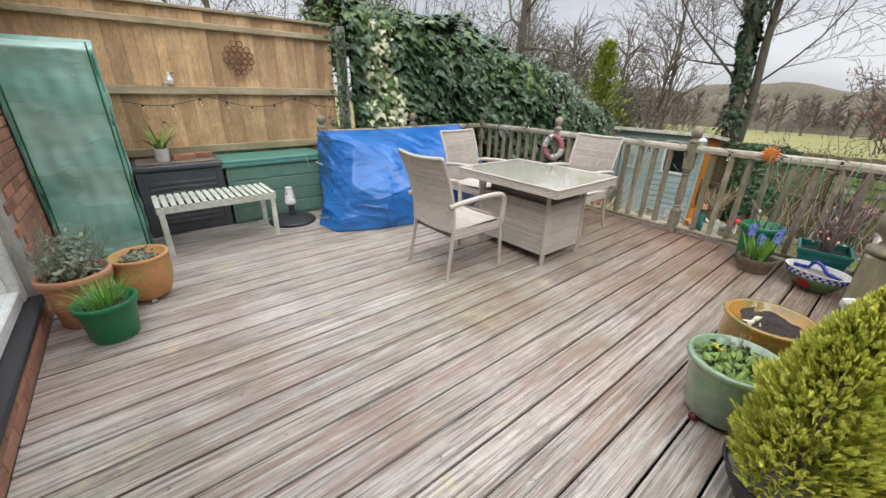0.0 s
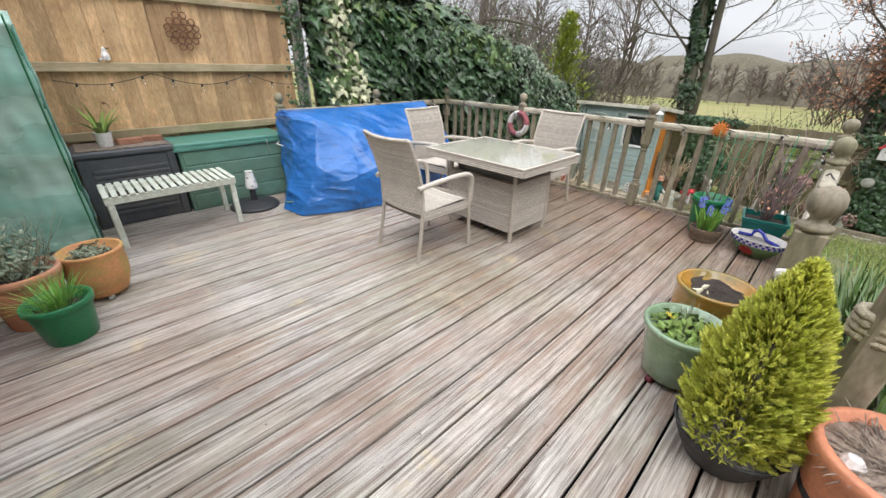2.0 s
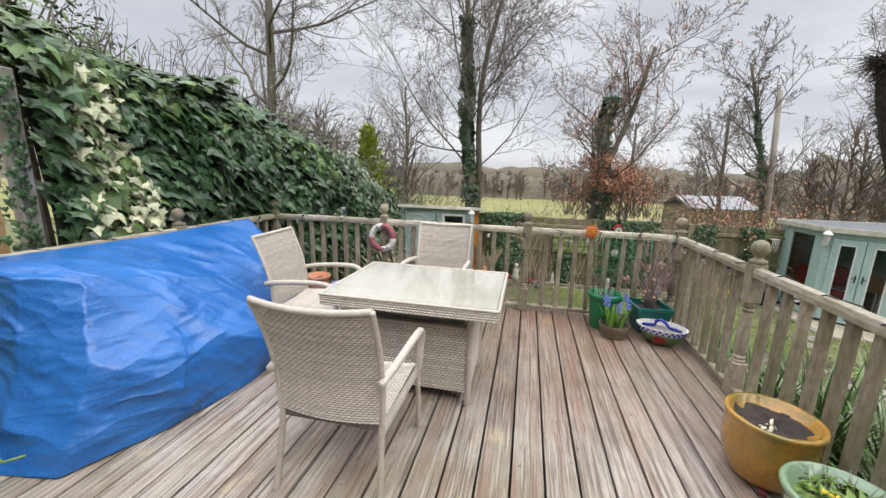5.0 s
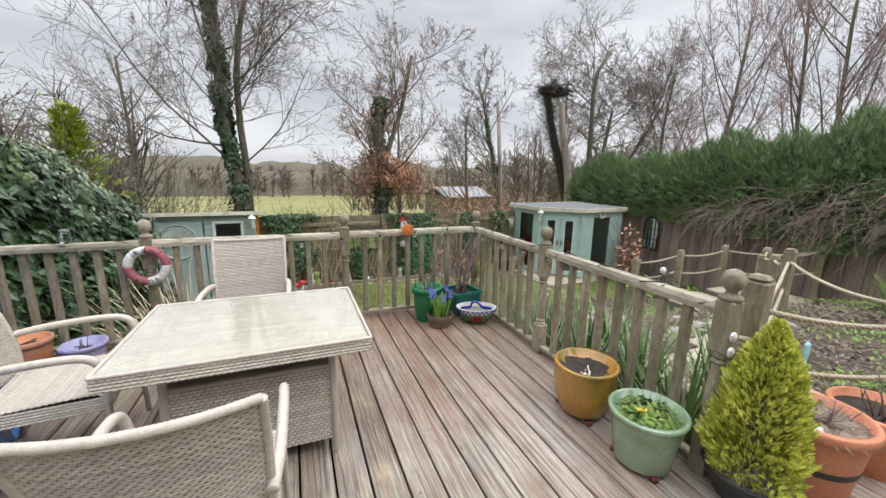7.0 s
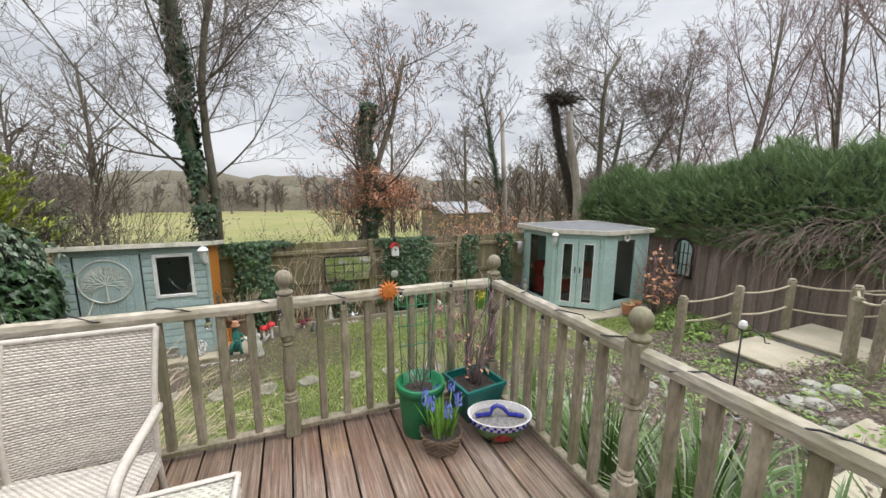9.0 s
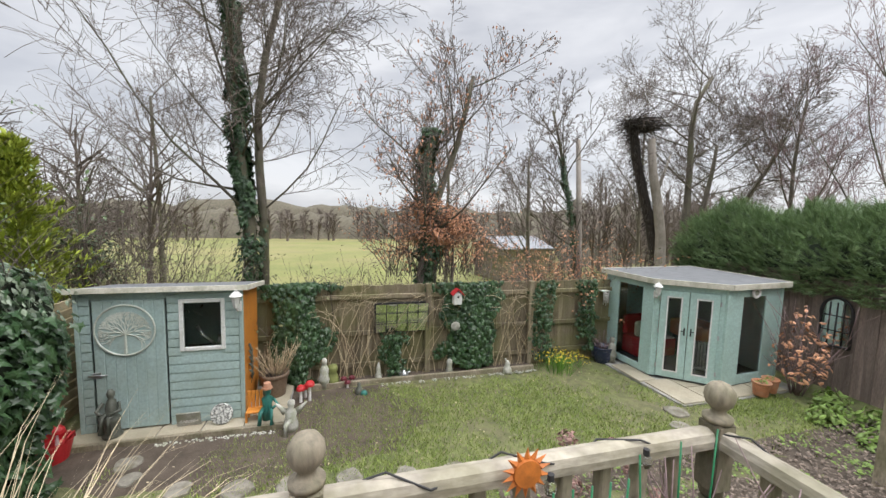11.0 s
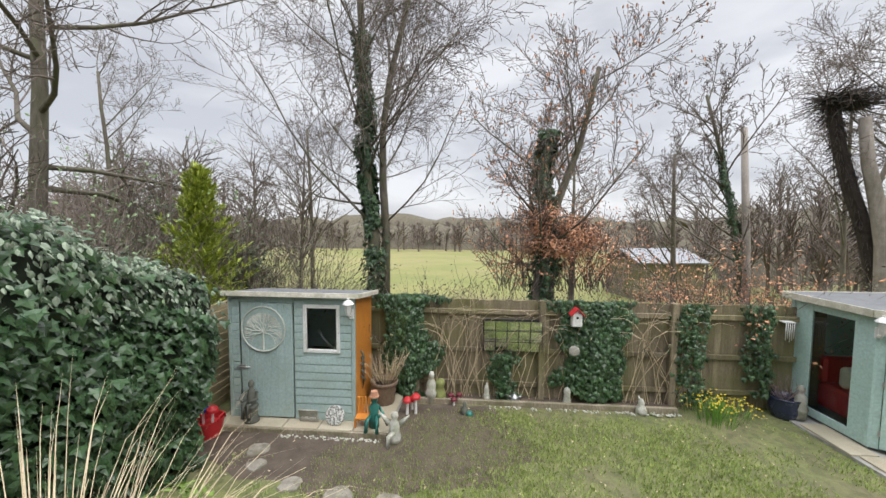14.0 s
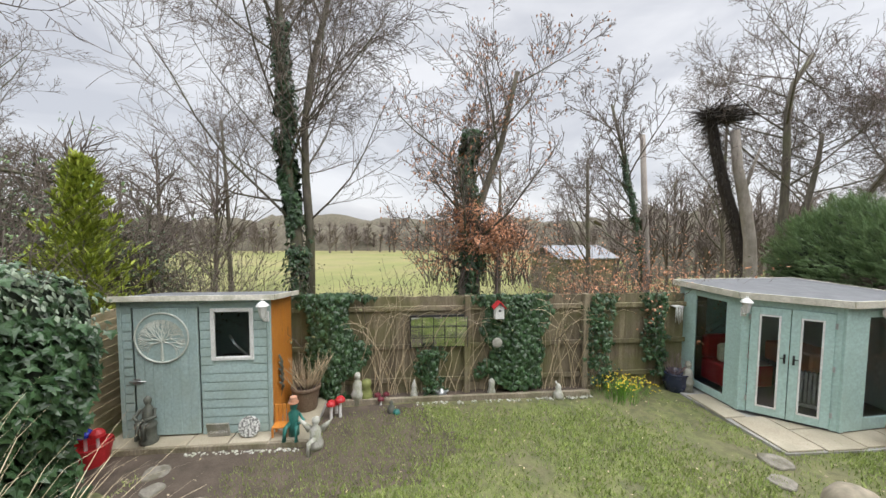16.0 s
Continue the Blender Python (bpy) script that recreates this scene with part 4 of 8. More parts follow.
def parasol_base():
    b = thing("parasol_base", "round black parasol base on the deck", "parasol base", pose(1.42, 4.24, 0))
    part("disc", lathe(bmesh.new(), [(0.25, 0), (0.25, 0.02), (0.235, 0.035), (0.12, 0.055), (0.06, 0.07), (0.0, 0.07)], 36), M["rubber"], b)
    part("tube", lathe(bmesh.new(), [(0.032, 0.06), (0.03, 0.20), (0.026, 0.205), (0, 0.205)], 18), M["rubber"], b)
    jar = thing("patterned_jar", "small white jar with black dots on the parasol base", "jar", pose(1.42, 4.24, 0.206))
    part("jar", lathe(bmesh.new(), [(0.058, 0), (0.062, 0.02), (0.045, 0.12), (0.036, 0.17), (0.04, 0.185), (0, 0.185)], 20), M["pattern"], jar)
    for k in range(9):
        a, z = k * 0.75, 0.03 + 0.045 * (k % 3)
        r = 0.061 - 0.15 * z
        dot = part("dot", lathe(bmesh.new(), [(0.009, -0.002), (0.009, 0.003), (0, 0.004)], 8), M["lettering"], jar)
        dot.matrix_basis = pose(0, 0, z, 0, 0, math.degrees(a)) @ pose(r, 0, 0, 0, 90, 0)


def greenhouse():
    g = thing("plastic_greenhouse", "small green mesh-covered plastic greenhouse against the brick wall", "greenhouse", pose(-0.185, 4.35, 0))
    hx, hy, h = 0.29, 0.225, 1.68

    def sheet(name, f, nu, nv, label=""):
        v = [f(i / nu, j / nv) for i in range(nu + 1) for j in range(nv + 1)]
        w = nv + 1
        fc = [(i * w + j, (i + 1) * w + j, (i + 1) * w + j + 1, i * w + j + 1) for i in range(nu) for j in range(nv)]
        ob = raw(name, v, fc, M["mesh"], g, label, smooth=True)
        md = ob.modifiers.new("thick", "SOLIDIFY")
        md.thickness = 0.002

    def rip(x, z, s):
        return 0.012 * noise.noise(Vector((x * 4, z * 5, s))) + 0.006 * noise.noise(Vector((x * 3, z * 18, s))) + 0.016 * math.sin(z * 12.5 + s) * abs(math.sin(z * 3.1))

    sheet("front_cover", lambda u, v: ((u - 0.5) * 2 * hx, -hy + rip(u * 2, v * h, 1), 0.02 + v * (h - 0.05)), 24, 70)
    for s in (-1, 1):
        sheet("side_cover", lambda u, v, s=s: (s * hx + rip(u, v * h, 3 + s), (u - 0.5) * 2 * hy, 0.02 + v * (h - 0.05 + 0.0)), 14, 60)
    sheet("back_cover", lambda u, v: ((u - 0.5) * 2 * hx, hy, 0.02 + v * (h + 0.05)), 6, 10)
    sheet("top_cover", lambda u, v: ((u - 0.5) * 2 * hx, (v - 0.5) * 2 * hy, h - 0.035 + 0.06 * v + 0.015 * math.sin(v * 9) + 0.01 * noise.noise(Vector((u * 5, v * 5, 0)))), 14, 14)
    for s in (-1, 1):
        for q in (-1, 1):
            tube("pole", [(s * (hx - 0.012), q * (hy - 0.014), 0.0), (s * (hx - 0.012), q * (hy - 0.014), h - 0.04)], 0.009, M["greenpot"], g)
        tube("zip", [(s * (hx - 0.03), -hy - 0.012 + rip(0.5 + s * 0.46, k * 0.085, 1), 0.02 + k * 0.084) for k in range(21)], 0.006, M["greenpot"], g, "dark green zip", 5)
        tube("piping", [(s * hx, -hy - 0.004, 0.02), (s * hx, -hy - 0.004, h - 0.04)], 0.008, M["greenlid"], g, "", 6)
    for z in (0.35, 0.75, 1.15):
        part("shelf", boxed(-hx + 0.02, -hy + 0.02, z, hx - 0.02, hy - 0.02, z + 0.015), M["greenpot"], g)


# ---- plants in pots ----
def blade(verts, faces, root, direction, length, width, bend, segs=5):
    """One strap leaf that arches over."""
    d = Vector(direction).normalized()
    side = d.cross(Vector((0, 0, 1)))
    side = side.normalized() if side.length > 1e-3 else Vector((1, 0, 0))
    p, base = Vector(root), len(verts)
    for i in range(segs + 1):
        t = i / segs
        w = width * 0.5 * (1 - t ** 2.2) * (0.75 + 0.5 * min(1, t * 3) * 0.5)
        verts += [p - side * w, p + side * w]
        d = (d + Vector((0, 0, -bend / segs * (0.4 + t)))).normalized()
        p = p + d * (length / segs)
    for i in range(segs):
        a = base + 2 * i
        faces.append((a, a + 1, a + 3, a + 2))


def strap_plant(parent, material, count, length, width, z, lean=0.5, spread=0.03, bend=1.0, seed=1, name="leaves", at=(0, 0), kind=""):
    rnd = random.Random(seed)
    v, f = [], []
    for _ in range(count):
        a, q = rnd.uniform(0, 6.283), rnd.uniform(0.1, 1)
        d = (math.cos(a) * lean * q, math.sin(a) * lean * q, 1)
        r = spread * rnd.uniform(0, 1)
        blade(v, f, (at[0] + r * math.cos(a), at[1] + r * math.sin(a), z), d, length * rnd.uniform(0.6, 1.1), width * rnd.uniform(0.7, 1.2), bend * rnd.uniform(0.4, 1.3))
    return raw(name, v, f, material, parent, smooth=True)


IVY = [(0, 0), (0.30, 0.02), (0.52, -0.18), (0.44, 0.18), (0.60, 0.34), (0.32, 0.44), (0.0, 1.0), (-0.32, 0.44), (-0.60, 0.34), (-0.44, 0.18), (-0.52, -0.18), (-0.30, 0.02)]
OVAL = [(0, 0), (0.22, 0.25), (0.24, 0.55), (0.0, 1.0), (-0.24, 0.55), (-0.22, 0.25)]


def leaf(verts, faces, at, normal, down, size, shape, fold=0.12):
    n = Vector(normal).normalized()
    y = Vector(down)
    y = (y - n * y.dot(n))
    y = y.normalized() if y.length > 1e-3 else n.orthogonal().normalized()
    x = y.cross(n)
    base = len(verts)
    c = Vector(at)
    verts.append(c + (y * 0.38 + n * fold * 0.6) * size)
    for px, py in shape:
        verts.append(c + (x * px + y * py - n * abs(px) * fold * 1.6 - n * (py ** 2) * fold * 0.6) * size)
    k = len(shape)
    for i in range(k):
        faces.append((base, base + 1 + i, base + 1 + (i + 1) % k))


def leaf_cloud(name, spots, shape, material, parent=None, label="", fold=0.12):
    """Many leaves, each (place, normal, down, size), in one mesh."""
    v, f = [], []
    for at, n, d, s in spots:
        leaf(v, f, at, n, d, s, shape, fold)
    return raw(name, v, f, material, parent, label)


def pot(name, label, profile, material, at, soil=None, soil_z=None, seg=32, squash=(1, 1), rz=0):
    p = thing(name, label, "plant pot", pose(at[0], at[1], at[2] if len(at) > 2 else 0, 0, 0, rz))
    ob = part("pot", lathe(bmesh.new(), profile, seg, squash=squash), material, p, smooth=True)
    if soil:
        r = max(q[0] for q in profile) * 0.9
        bm = bmesh.new()
        rings = [(r * k / 6, soil_z + 0.012 * (1 - k / 6)) for k in range(6, -1, -1)]
        lathe(bm, [(max(a, 0.0005), b) for a, b in rings], 24, squash=squash)
        for vv in bm.verts:
            vv.co.z += 0.012 * noise.noise(vv.co * 40) + 0.008 * noise.noise(vv.co * 90)
        part("soil", bm, soil, p)
    return p


def feet(parent, r, material):
    """Little pot feet under a pot."""
    for k in range(3):
        a = 2.1 * k + 0.6
        part("pot_foot", boxed(-0.03, -0.018, 0, 0.03, 0.018, 0.03, 0.005, pose(r * math.cos(a), r * math.sin(a), -0.03, 0, 0, math.degrees(a))), material, parent)


def conifer():
    c = pot("potted_conifer", "golden-green dwarf conifer in a charcoal bowl", [(0.10, 0), (0.13, 0.01), (0.175, 0.10), (0.19, 0.155), (0.20, 0.16), (0.185, 0.16), (0.17, 0.11), (0.0, 0.10)], M["charcoal"], (1.73, -0.11), M["gravel"], 0.135, rz=20)
    tube("trunk", [(0, 0, 0.1), (0.005, 0, 0.35), (0.0, 0.0, 0.6)], [0.018, 0.013, 0.006], M["barkdark"], c)
    rnd = random.Random(11)
    sets = {"thuja": ([], []), "thujain": ([], [])}
    for k in range(6400):
        t = rnd.random() ** 0.8
        z = 0.14 + 0.77 * t
        a = rnd.uniform(0, 6.283)
        R = (0.18 * math.sin(math.pi * min(1, 0.22 + 0.78 * (t * 0.93 + 0.07)) ** 0.85) ** 0.8 if t < 0.999 else 0.01)
        R *= 1 + 0.22 * noise.noise(Vector((math.cos(a) * 2, math.sin(a) * 2, z * 9)))
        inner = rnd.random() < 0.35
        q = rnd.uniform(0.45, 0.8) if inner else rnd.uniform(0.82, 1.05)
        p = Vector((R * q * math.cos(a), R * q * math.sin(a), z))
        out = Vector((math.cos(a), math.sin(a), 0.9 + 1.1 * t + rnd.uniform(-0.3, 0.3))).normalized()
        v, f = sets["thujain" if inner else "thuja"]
        size = rnd.uniform(0.026, 0.05) * (1 - 0.3 * t)
        side = out.cross(Vector((rnd.uniform(-1, 1), rnd.uniform(-1, 1), rnd.uniform(-0.3, 0.3)))).normalized()
        # a flat spray: a stem and paired scales
        for i in range(5):
            s = i / 5
            for sg in (-1, 1):
                b = p + out * size * s
                tip = b + (out * 0.75 + side * sg * 0.8 * (1 - 0.6 * s)).normalized() * size * (0.48 - 0.05 * i)
                wv = out.cross(side) * 0.002 + out * 0.0032
                base = len(v)
                v += [b - wv, b + wv, tip + wv * 0.4, tip - wv * 0.4]
                f.append((base, base + 1, base + 2, base + 3))
        base = len(v)
        v += [p - side * 0.004, p + side * 0.004, p + out * size * 1.25]
        f.append((base, base + 1, base + 2))
    crown = raw("crown", *sets["thuja"], M["thuja"], c, "golden green foliage")
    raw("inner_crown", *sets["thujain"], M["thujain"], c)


def sprigs(parent, name, material, count, radius, z, tall, size, seed, shape=OVAL, lean=0.6):
    rnd = random.Random(seed)
    spots = []
    for _ in range(count):
        a, r = rnd.uniform(0, 6.283), radius * rnd.random() ** 0.5
        p = Vector((r * math.cos(a), r * math.sin(a), z + tall * rnd.random() * (1 - 0.5 * (r / radius) ** 2)))
        n = Vector((math.cos(a) * lean + rnd.uniform(-0.5, 0.5), math.sin(a) * lean + rnd.uniform(-0.5, 0.5), rnd.uniform(0.3, 1)))
        spots.append((p, n, (rnd.uniform(-1, 1), rnd.uniform(-1, 1), rnd.uniform(-0.3, 0.6)), size * rnd.uniform(0.6, 1.3)))
    return leaf_cloud(name, spots, shape, material, parent)


def stems(parent, name, material, count, spread, z, length, radius, seed, fork=2, lean=0.35):
    rnd = random.Random(seed)
    v, f = [], []
    for _ in range(count):
        a, r = rnd.uniform(0, 6.283), spread * rnd.random()
        p, d = Vector((r * math.cos(a), r * math.sin(a), z)), Vector((math.cos(a) * lean, math.sin(a) * lean, 1)).normalized()
        pts, L = [p], length * rnd.uniform(0.6, 1.1)
        for i in range(5):
            d = (d + Vector((rnd.uniform(-1, 1), rnd.uniform(-1, 1), 0.2)) * 0.18).normalized()
            pts.append(pts[-1] + d * L / 5)
        tube_data(pts, [radius * (1 - 0.14 * i) for i in range(6)], 5, v, f)
        for _ in range(fork):
            k = rnd.randint(1, 4)
            d2 = (d + Vector((rnd.uniform(-1, 1), rnd.uniform(-1, 1), 0.4))).normalized()
            q = [pts[k], pts[k] + d2 * L * 0.2, pts[k] + d2 * L * 0.38 + Vector((0, 0, 0.02))]
            tube_data(q, [radius * 0.6, radius * 0.45, radius * 0.25], 4, v, f)
    return tagged(raw(name, v, f, material, parent, smooth=True), kind="stuff")


FLARE = [(0.72, 0), (0.74, 0.02), (0.90, 0.80), (0.91, 0.84), (1.0, 0.85), (1.0, 0.98), (0.97, 1.0), (0.88, 1.0), (0.86, 0.86), (0.0, 0.80)]
BELLY = [(0.70, 0), (0.74, 0.03), (0.92, 0.35), (0.97, 0.62), (0.93, 0.86), (0.98, 0.93), (1.0, 0.97), (0.97, 1.0), (0.87, 0.99), (0.86, 0.88), (0.0, 0.84)]


def scaled(profile, r, h):
    return [(a * r, b * h) for a, b in profile]


def deck_pots():
    p = pot("lavender_pot", "terracotta pot with straggly grey-green lavender", scaled(FLARE, 0.185, 0.34), M["terracotta"], (-0.295, 3.03), M["compost"], 0.285)
    stems(p, "stem_tangle", M["lavender"], 40, 0.10, 0.28, 0.36, 0.003, 21, 3, 0.5)
    sprigs(p, "leaves", M["lavender"], 420, 0.17, 0.30, 0.30, 0.035, 22)
    p = pot("succulent_pot", "orange terracotta pot with grey-green succulents on pot feet", scaled(BELLY, 0.175, 0.31), M["orangeterra"], (0.03, 3.13, 0.03), M["compost"], 0.265)
    feet(p, 0.11, M["stone"])
    sprigs(p, "leaves", M["lavender"], 160, 0.10, 0.275, 0.07, 0.035, 23)
    p = pot("chive_pot", "bright green plastic pot of overflowing chives", scaled(FLARE, 0.155, 0.25), M["greenpot"], (-0.165, 2.70), M["compost"], 0.205)
    strap_plant(p, M["chive"], 200, 0.20, 0.006, 0.20, lean=1.0, spread=0.11, bend=1.0, seed=3)
    p = pot("ochre_pot", "glazed ochre and olive pot of dark compost on pot feet", scaled(BELLY, 0.205, 0.33), M["ochre"], (2.56, 0.17, 0.03), M["compost"], 0.285)
    feet(p, 0.14, M["maroon"])
    sprigs(p, "seedling", M["cream"], 8, 0.03, 0.29, 0.05, 0.04, 8).location = (-0.06, 0.06, 0)
    p = pot("celadon_pot", "pale green glazed pot with low leafy bedding plants", scaled(FLARE[:4] + [(0.95, 0.9), (1.0, 0.93)] + FLARE[5:], 0.20, 0.30), M["celadon"], (2.08, 0.18, 0.03), M["compost"], 0.25)
    feet(p, 0.13, M["maroon"])
    sprigs(p, "leaves", M["herb"], 260, 0.15, 0.255, 0.06, 0.05, 9)
    strap_plant(p, M["strapgrey"], 40, 0.15, 0.006, 0.25, lean=1.0, spread=0.12, seed=33, name="grasses")
    sprigs(p, "flower", M["yellow"], 6, 0.03, 0.31, 0.03, 0.03, 10).location = (-0.02, 0.08, 0)
    conifer()
    p = pot("terracotta_pot", "large plastic terracotta tub of dry mulch and cut stems", scaled(FLARE, 0.235, 0.40), M["redterra"], (1.69, -0.52), M["bark"], 0.35)
    part("band", lathe(bmesh.new(), [(0.188, 0.15), (0.1935, 0.152), (0.197, 0.185), (0.191, 0.188)], 40), M["charcoal"], p, "black painted band")
    strap_plant(p, M["bark"], 260, 0.10, 0.007, 0.355, lean=3.0, spread=0.20, bend=1.2, seed=34, name="mulch")
    stems(p, "stem_tangle", M["redtwig"], 5, 0.05, 0.33, 0.16, 0.010, 35, 1, 0.5)
    part("shard", lathe(bmesh.new(), [(0.03, 0), (0.035, 0.02), (0.02, 0.045), (0, 0.05)], 8, (-0.06, 0.12, 0.335), 0.4), M["pattern"], p)
    p = pot("terracotta_pot", "second plastic terracotta tub with dry stems", scaled(FLARE, 0.22, 0.34), M["redterra"], (1.62, -1.02), M["compost"], 0.29)
    stems(p, "stem_tangle", M["twig"], 8, 0.06, 0.29, 0.2, 0.006, 36, 1, 0.5)
    # far corner
    p = pot("green_pot", "tall green plastic pot with bare stems and a wire trellis", scaled(FLARE, 0.165, 0.36), M["greenpot"], (4.44, 0.62), M["compost"], 0.30)
    stems(p, "stem_tangle", M["twig"], 6, 0.08, 0.30, 0.35, 0.005, 41, 2)
    for k in range(5):
        tube("trellis_wire", [(0.08, -0.10 + k * 0.05, 0.28), (0.09, -0.13 + k * 0.065, 0.95)], 0.0035, M["greenpot"], p, "", 5)
        if k > 1:
            tube("trellis_wire", [(0.085, -0.14, 0.30 + k * 0.14), (0.085, 0.13, 0.30 + k * 0.14)], 0.0035, M["greenpot"], p, "", 5)
    p = thing("planter", "square dark green plastic planter with bare red-brown rose stems", "planter", pose(4.49, 0.19, 0, 0, 0, 8))
    bm = bmesh.new()
    prof = [(0.115, 0.0), (0.16, 0.24), (0.17, 0.245), (0.17, 0.27), (0.15, 0.27), (0.145, 0.22), (0.0, 0.21)]
    lathe(bm, [(r * 1.414, z) for r, z in prof], 4)
    bm.transform(pose(0, 0, 0, 0, 0, 45))
    part("body", bm, M["teal"], p)
    part("soil", boxed(-0.145, -0.145, 0.20, 0.145, 0.145, 0.225, 0.01), M["compost"], p)
    stems(p, "stem_tangle", M["redtwig"], 15, 0.06, 0.21, 0.72, 0.006, 42, 3, 0.28)
    sprigs(p, "leaves", M["beechleaf"], 40, 0.14, 0.30, 0.4, 0.03, 43)
    for k in range(3):
        tube("trellis_wire", [(0.10, -0.14 + k * 0.14, 0.22), (0.12, -0.20 + k * 0.2, 0.98)], 0.0035, M["greenpot"], p, "", 5)
    b = thing("flower_basket", "round woven willow basket of blue hyacinths", "basket", pose(4.22, 0.555, 0))
    weave("basket", lambda u, v: ((0.105 + 0.03 * v) * math.cos(6.2832 * u), (0.105 + 0.03 * v) * math.sin(6.2832 * u), 0.005 + 0.125 * v), 0.75, 0.125, b, strand=0.014, rib=0.035, lift=0.005, material=M["basket"])
    part("soil", lathe(bmesh.new(), [(0.10, 0.0), (0.125, 0.105), (0.0, 0.11)], 20), M["compost"], b)
    strap_plant(b, M["chive"], 46, 0.24, 0.024, 0.10, lean=0.42, spread=0.08, bend=0.5, seed=51)
    rnd = random.Random(52)
    for k in range(6):
        a = k * 1.05
        x, y = 0.075 * math.cos(a), 0.075 * math.sin(a)
        spots = []
        for _ in range(60):
            q, zz = rnd.uniform(0, 6.283), rnd.uniform(0.26, 0.36) + 0.02 * (k % 3)
            spots.append(((x * 1.4 + 0.025 * math.cos(q), y * 1.4 + 0.025 * math.sin(q), zz), (math.cos(q), math.sin(q), 0.3), (0, 0, 1), 0.02))
        leaf_cloud("flower", spots, OVAL, M["bluepetal"], b, "blue hyacinth flower" if k == 0 else "")
        tube("stalk", [(x, y, 0.1), (x * 1.4, y * 1.4, 0.35)], 0.005, M["chive"], b, "", 5)
    e = thing("painted_bowl", "oval enamelled planter with a red flower, checked rim and blue handle", "planter", pose(4.17, 0.16, 0, 0, 0, 68))
    sq = (1.0, 0.72)
    part("bowl", lathe(bmesh.new(), [(0.10, 0), (0.115, 0.008), (0.165, 0.07), (0.19, 0.12)], 36, squash=sq), M["leafglaze"], e, smooth=True)
    part("rim", lathe(bmesh.new(), [(0.19, 0.1205), (0.206, 0.165), (0.213, 0.17), (0.20, 0.17), (0.185, 0.13)], 36, squash=sq), M["pattern"], e, "white rim with dark checks")
    part("soil", lathe(bmesh.new(), [(0.183, 0.13), (0.1, 0.145), (0.0, 0.15)], 24, squash=sq), M["gravel"], e)
    for k in range(26):
        a = 6.2832 * k / 26
        for z, r in ((0.133, 0.1965), (0.152, 0.203)):
            a2 = a + (0.12 if z > 0.14 else 0)
            part("check", boxed(-0.010, -0.002, -0.008, 0.010, 0.002, 0.008), M["cobalt"], e).matrix_basis = pose(r * math.cos(a2) * sq[0], r * math.sin(a2) * sq[1], z, 0, 0, math.degrees(math.atan2(math.sin(a2) / sq[1], math.cos(a2) / sq[0])) + 90)
    spots = []
    for k in range(14):
        a = 6.2832 * k / 14
        for face in (-1, 1):
            spots.append(((0.0, 0, 0), (0, 0, 1), (math.cos(a), math.sin(a) * 0.8, 0), 0.062))
    for face in (-1, 1):
        fl = leaf_cloud("painted_flower", spots, OVAL, M["petalred"], e, fold=0.02)
        fl.matrix_basis = pose(0, face * 0.128, 0.072, 0, 0, 0 if face < 0 else 180) @ pose(0, 0, 0, 122, 0, 0)
    tube("handle", [(-0.16, 0, 0.15), (-0.06, 0, 0.165), (-0.02, 0, 0.21), (0.02, 0, 0.225), (0.05, 0, 0.205), (0.06, 0, 0.165), (0.16, 0, 0.15)], 0.014, M["cobalt"], e, "cobalt blue handle")
    # beside the tarpaulin
    p = pot("terracotta_pot", "terracotta pot of dry earth by the railing", scaled(FLARE, 0.15, 0.26), M["terracotta"], (4.47, 3.86), M["compost"], 0.21)
    p = pot("lilac_pot", "lilac glazed pot by the railing", scaled(FLARE, 0.15, 0.2), M["lilac"], (4.40, 3.50), M["compost"], 0.155)
    stems(p, "stem_tangle", M["twig"], 6, 0.05, 0.15, 0.10, 0.004, 61, 1)


bench()
storage_grey()
storage_green()
parasol_base()
greenhouse()
deck_pots()

# ---- shed ----
def words(text, size, material, parent, m, name="lettering"):
    """Flat raised letters from the built-in font, as a mesh."""
    cu = bpy.data.curves.new(name, "FONT")
    cu.body, cu.size, cu.extrude, cu.align_x, cu.align_y = text, size, 0.0015, "CENTER", "CENTER"
    tmp = bpy.data.objects.new("tmp", cu)
    scene.collection.objects.link(tmp)
    me = bpy.data.meshes.new_from_object(tmp.evaluated_get(bpy.context.evaluated_depsgraph_get()))
    bpy.data.objects.remove(tmp)
    me.materials.clear()
    me.materials.append(material)
    ob = new(name, me)
    ob.parent = parent
    ob.matrix_basis = m
    return ob


def board_wall(parent, name, y0, y1, z0, z1, x, material, tall=0.118, along="y", skip=None):
    """Shiplap boards up a wall; skip: (y0, y1, z0, z1) left open."""
    z = z0
    while z < z1 - 0.01:
        h = min(tall, z1 - z)
        spans = [(y0, y1)]
        if skip and z + h > skip[2] + 0.02 and z < skip[3] - 0.02:
            spans = [(y0, skip[0]), (skip[1], y1)]
        for a, b in spans:
            if b - a < 0.02:
                continue
            bm = bmesh.new()
            prof = [(0.0, 0.0), (-0.016, 0.004), (-0.018, 0.02), (-0.013, h - 0.012), (-0.004, h - 0.004), (0.0, h)]
            rows = [[bm.verts.new((x + p, yy, z + q) if along == "y" else (yy, x - p, z + q)) for p, q in prof] for yy in (a, b)]
            for i in range(len(prof)):
                j = (i + 1) % len(prof)
                bm.faces.new((rows[0][i], rows[0][j], rows[1][j], rows[1][i]))
            bm.faces.new(rows[0]), bm.faces.new(rows[1])
            bmesh.ops.recalc_face_normals(bm, faces=bm.faces[:])
            part(name, bm, material, parent)
        z += h


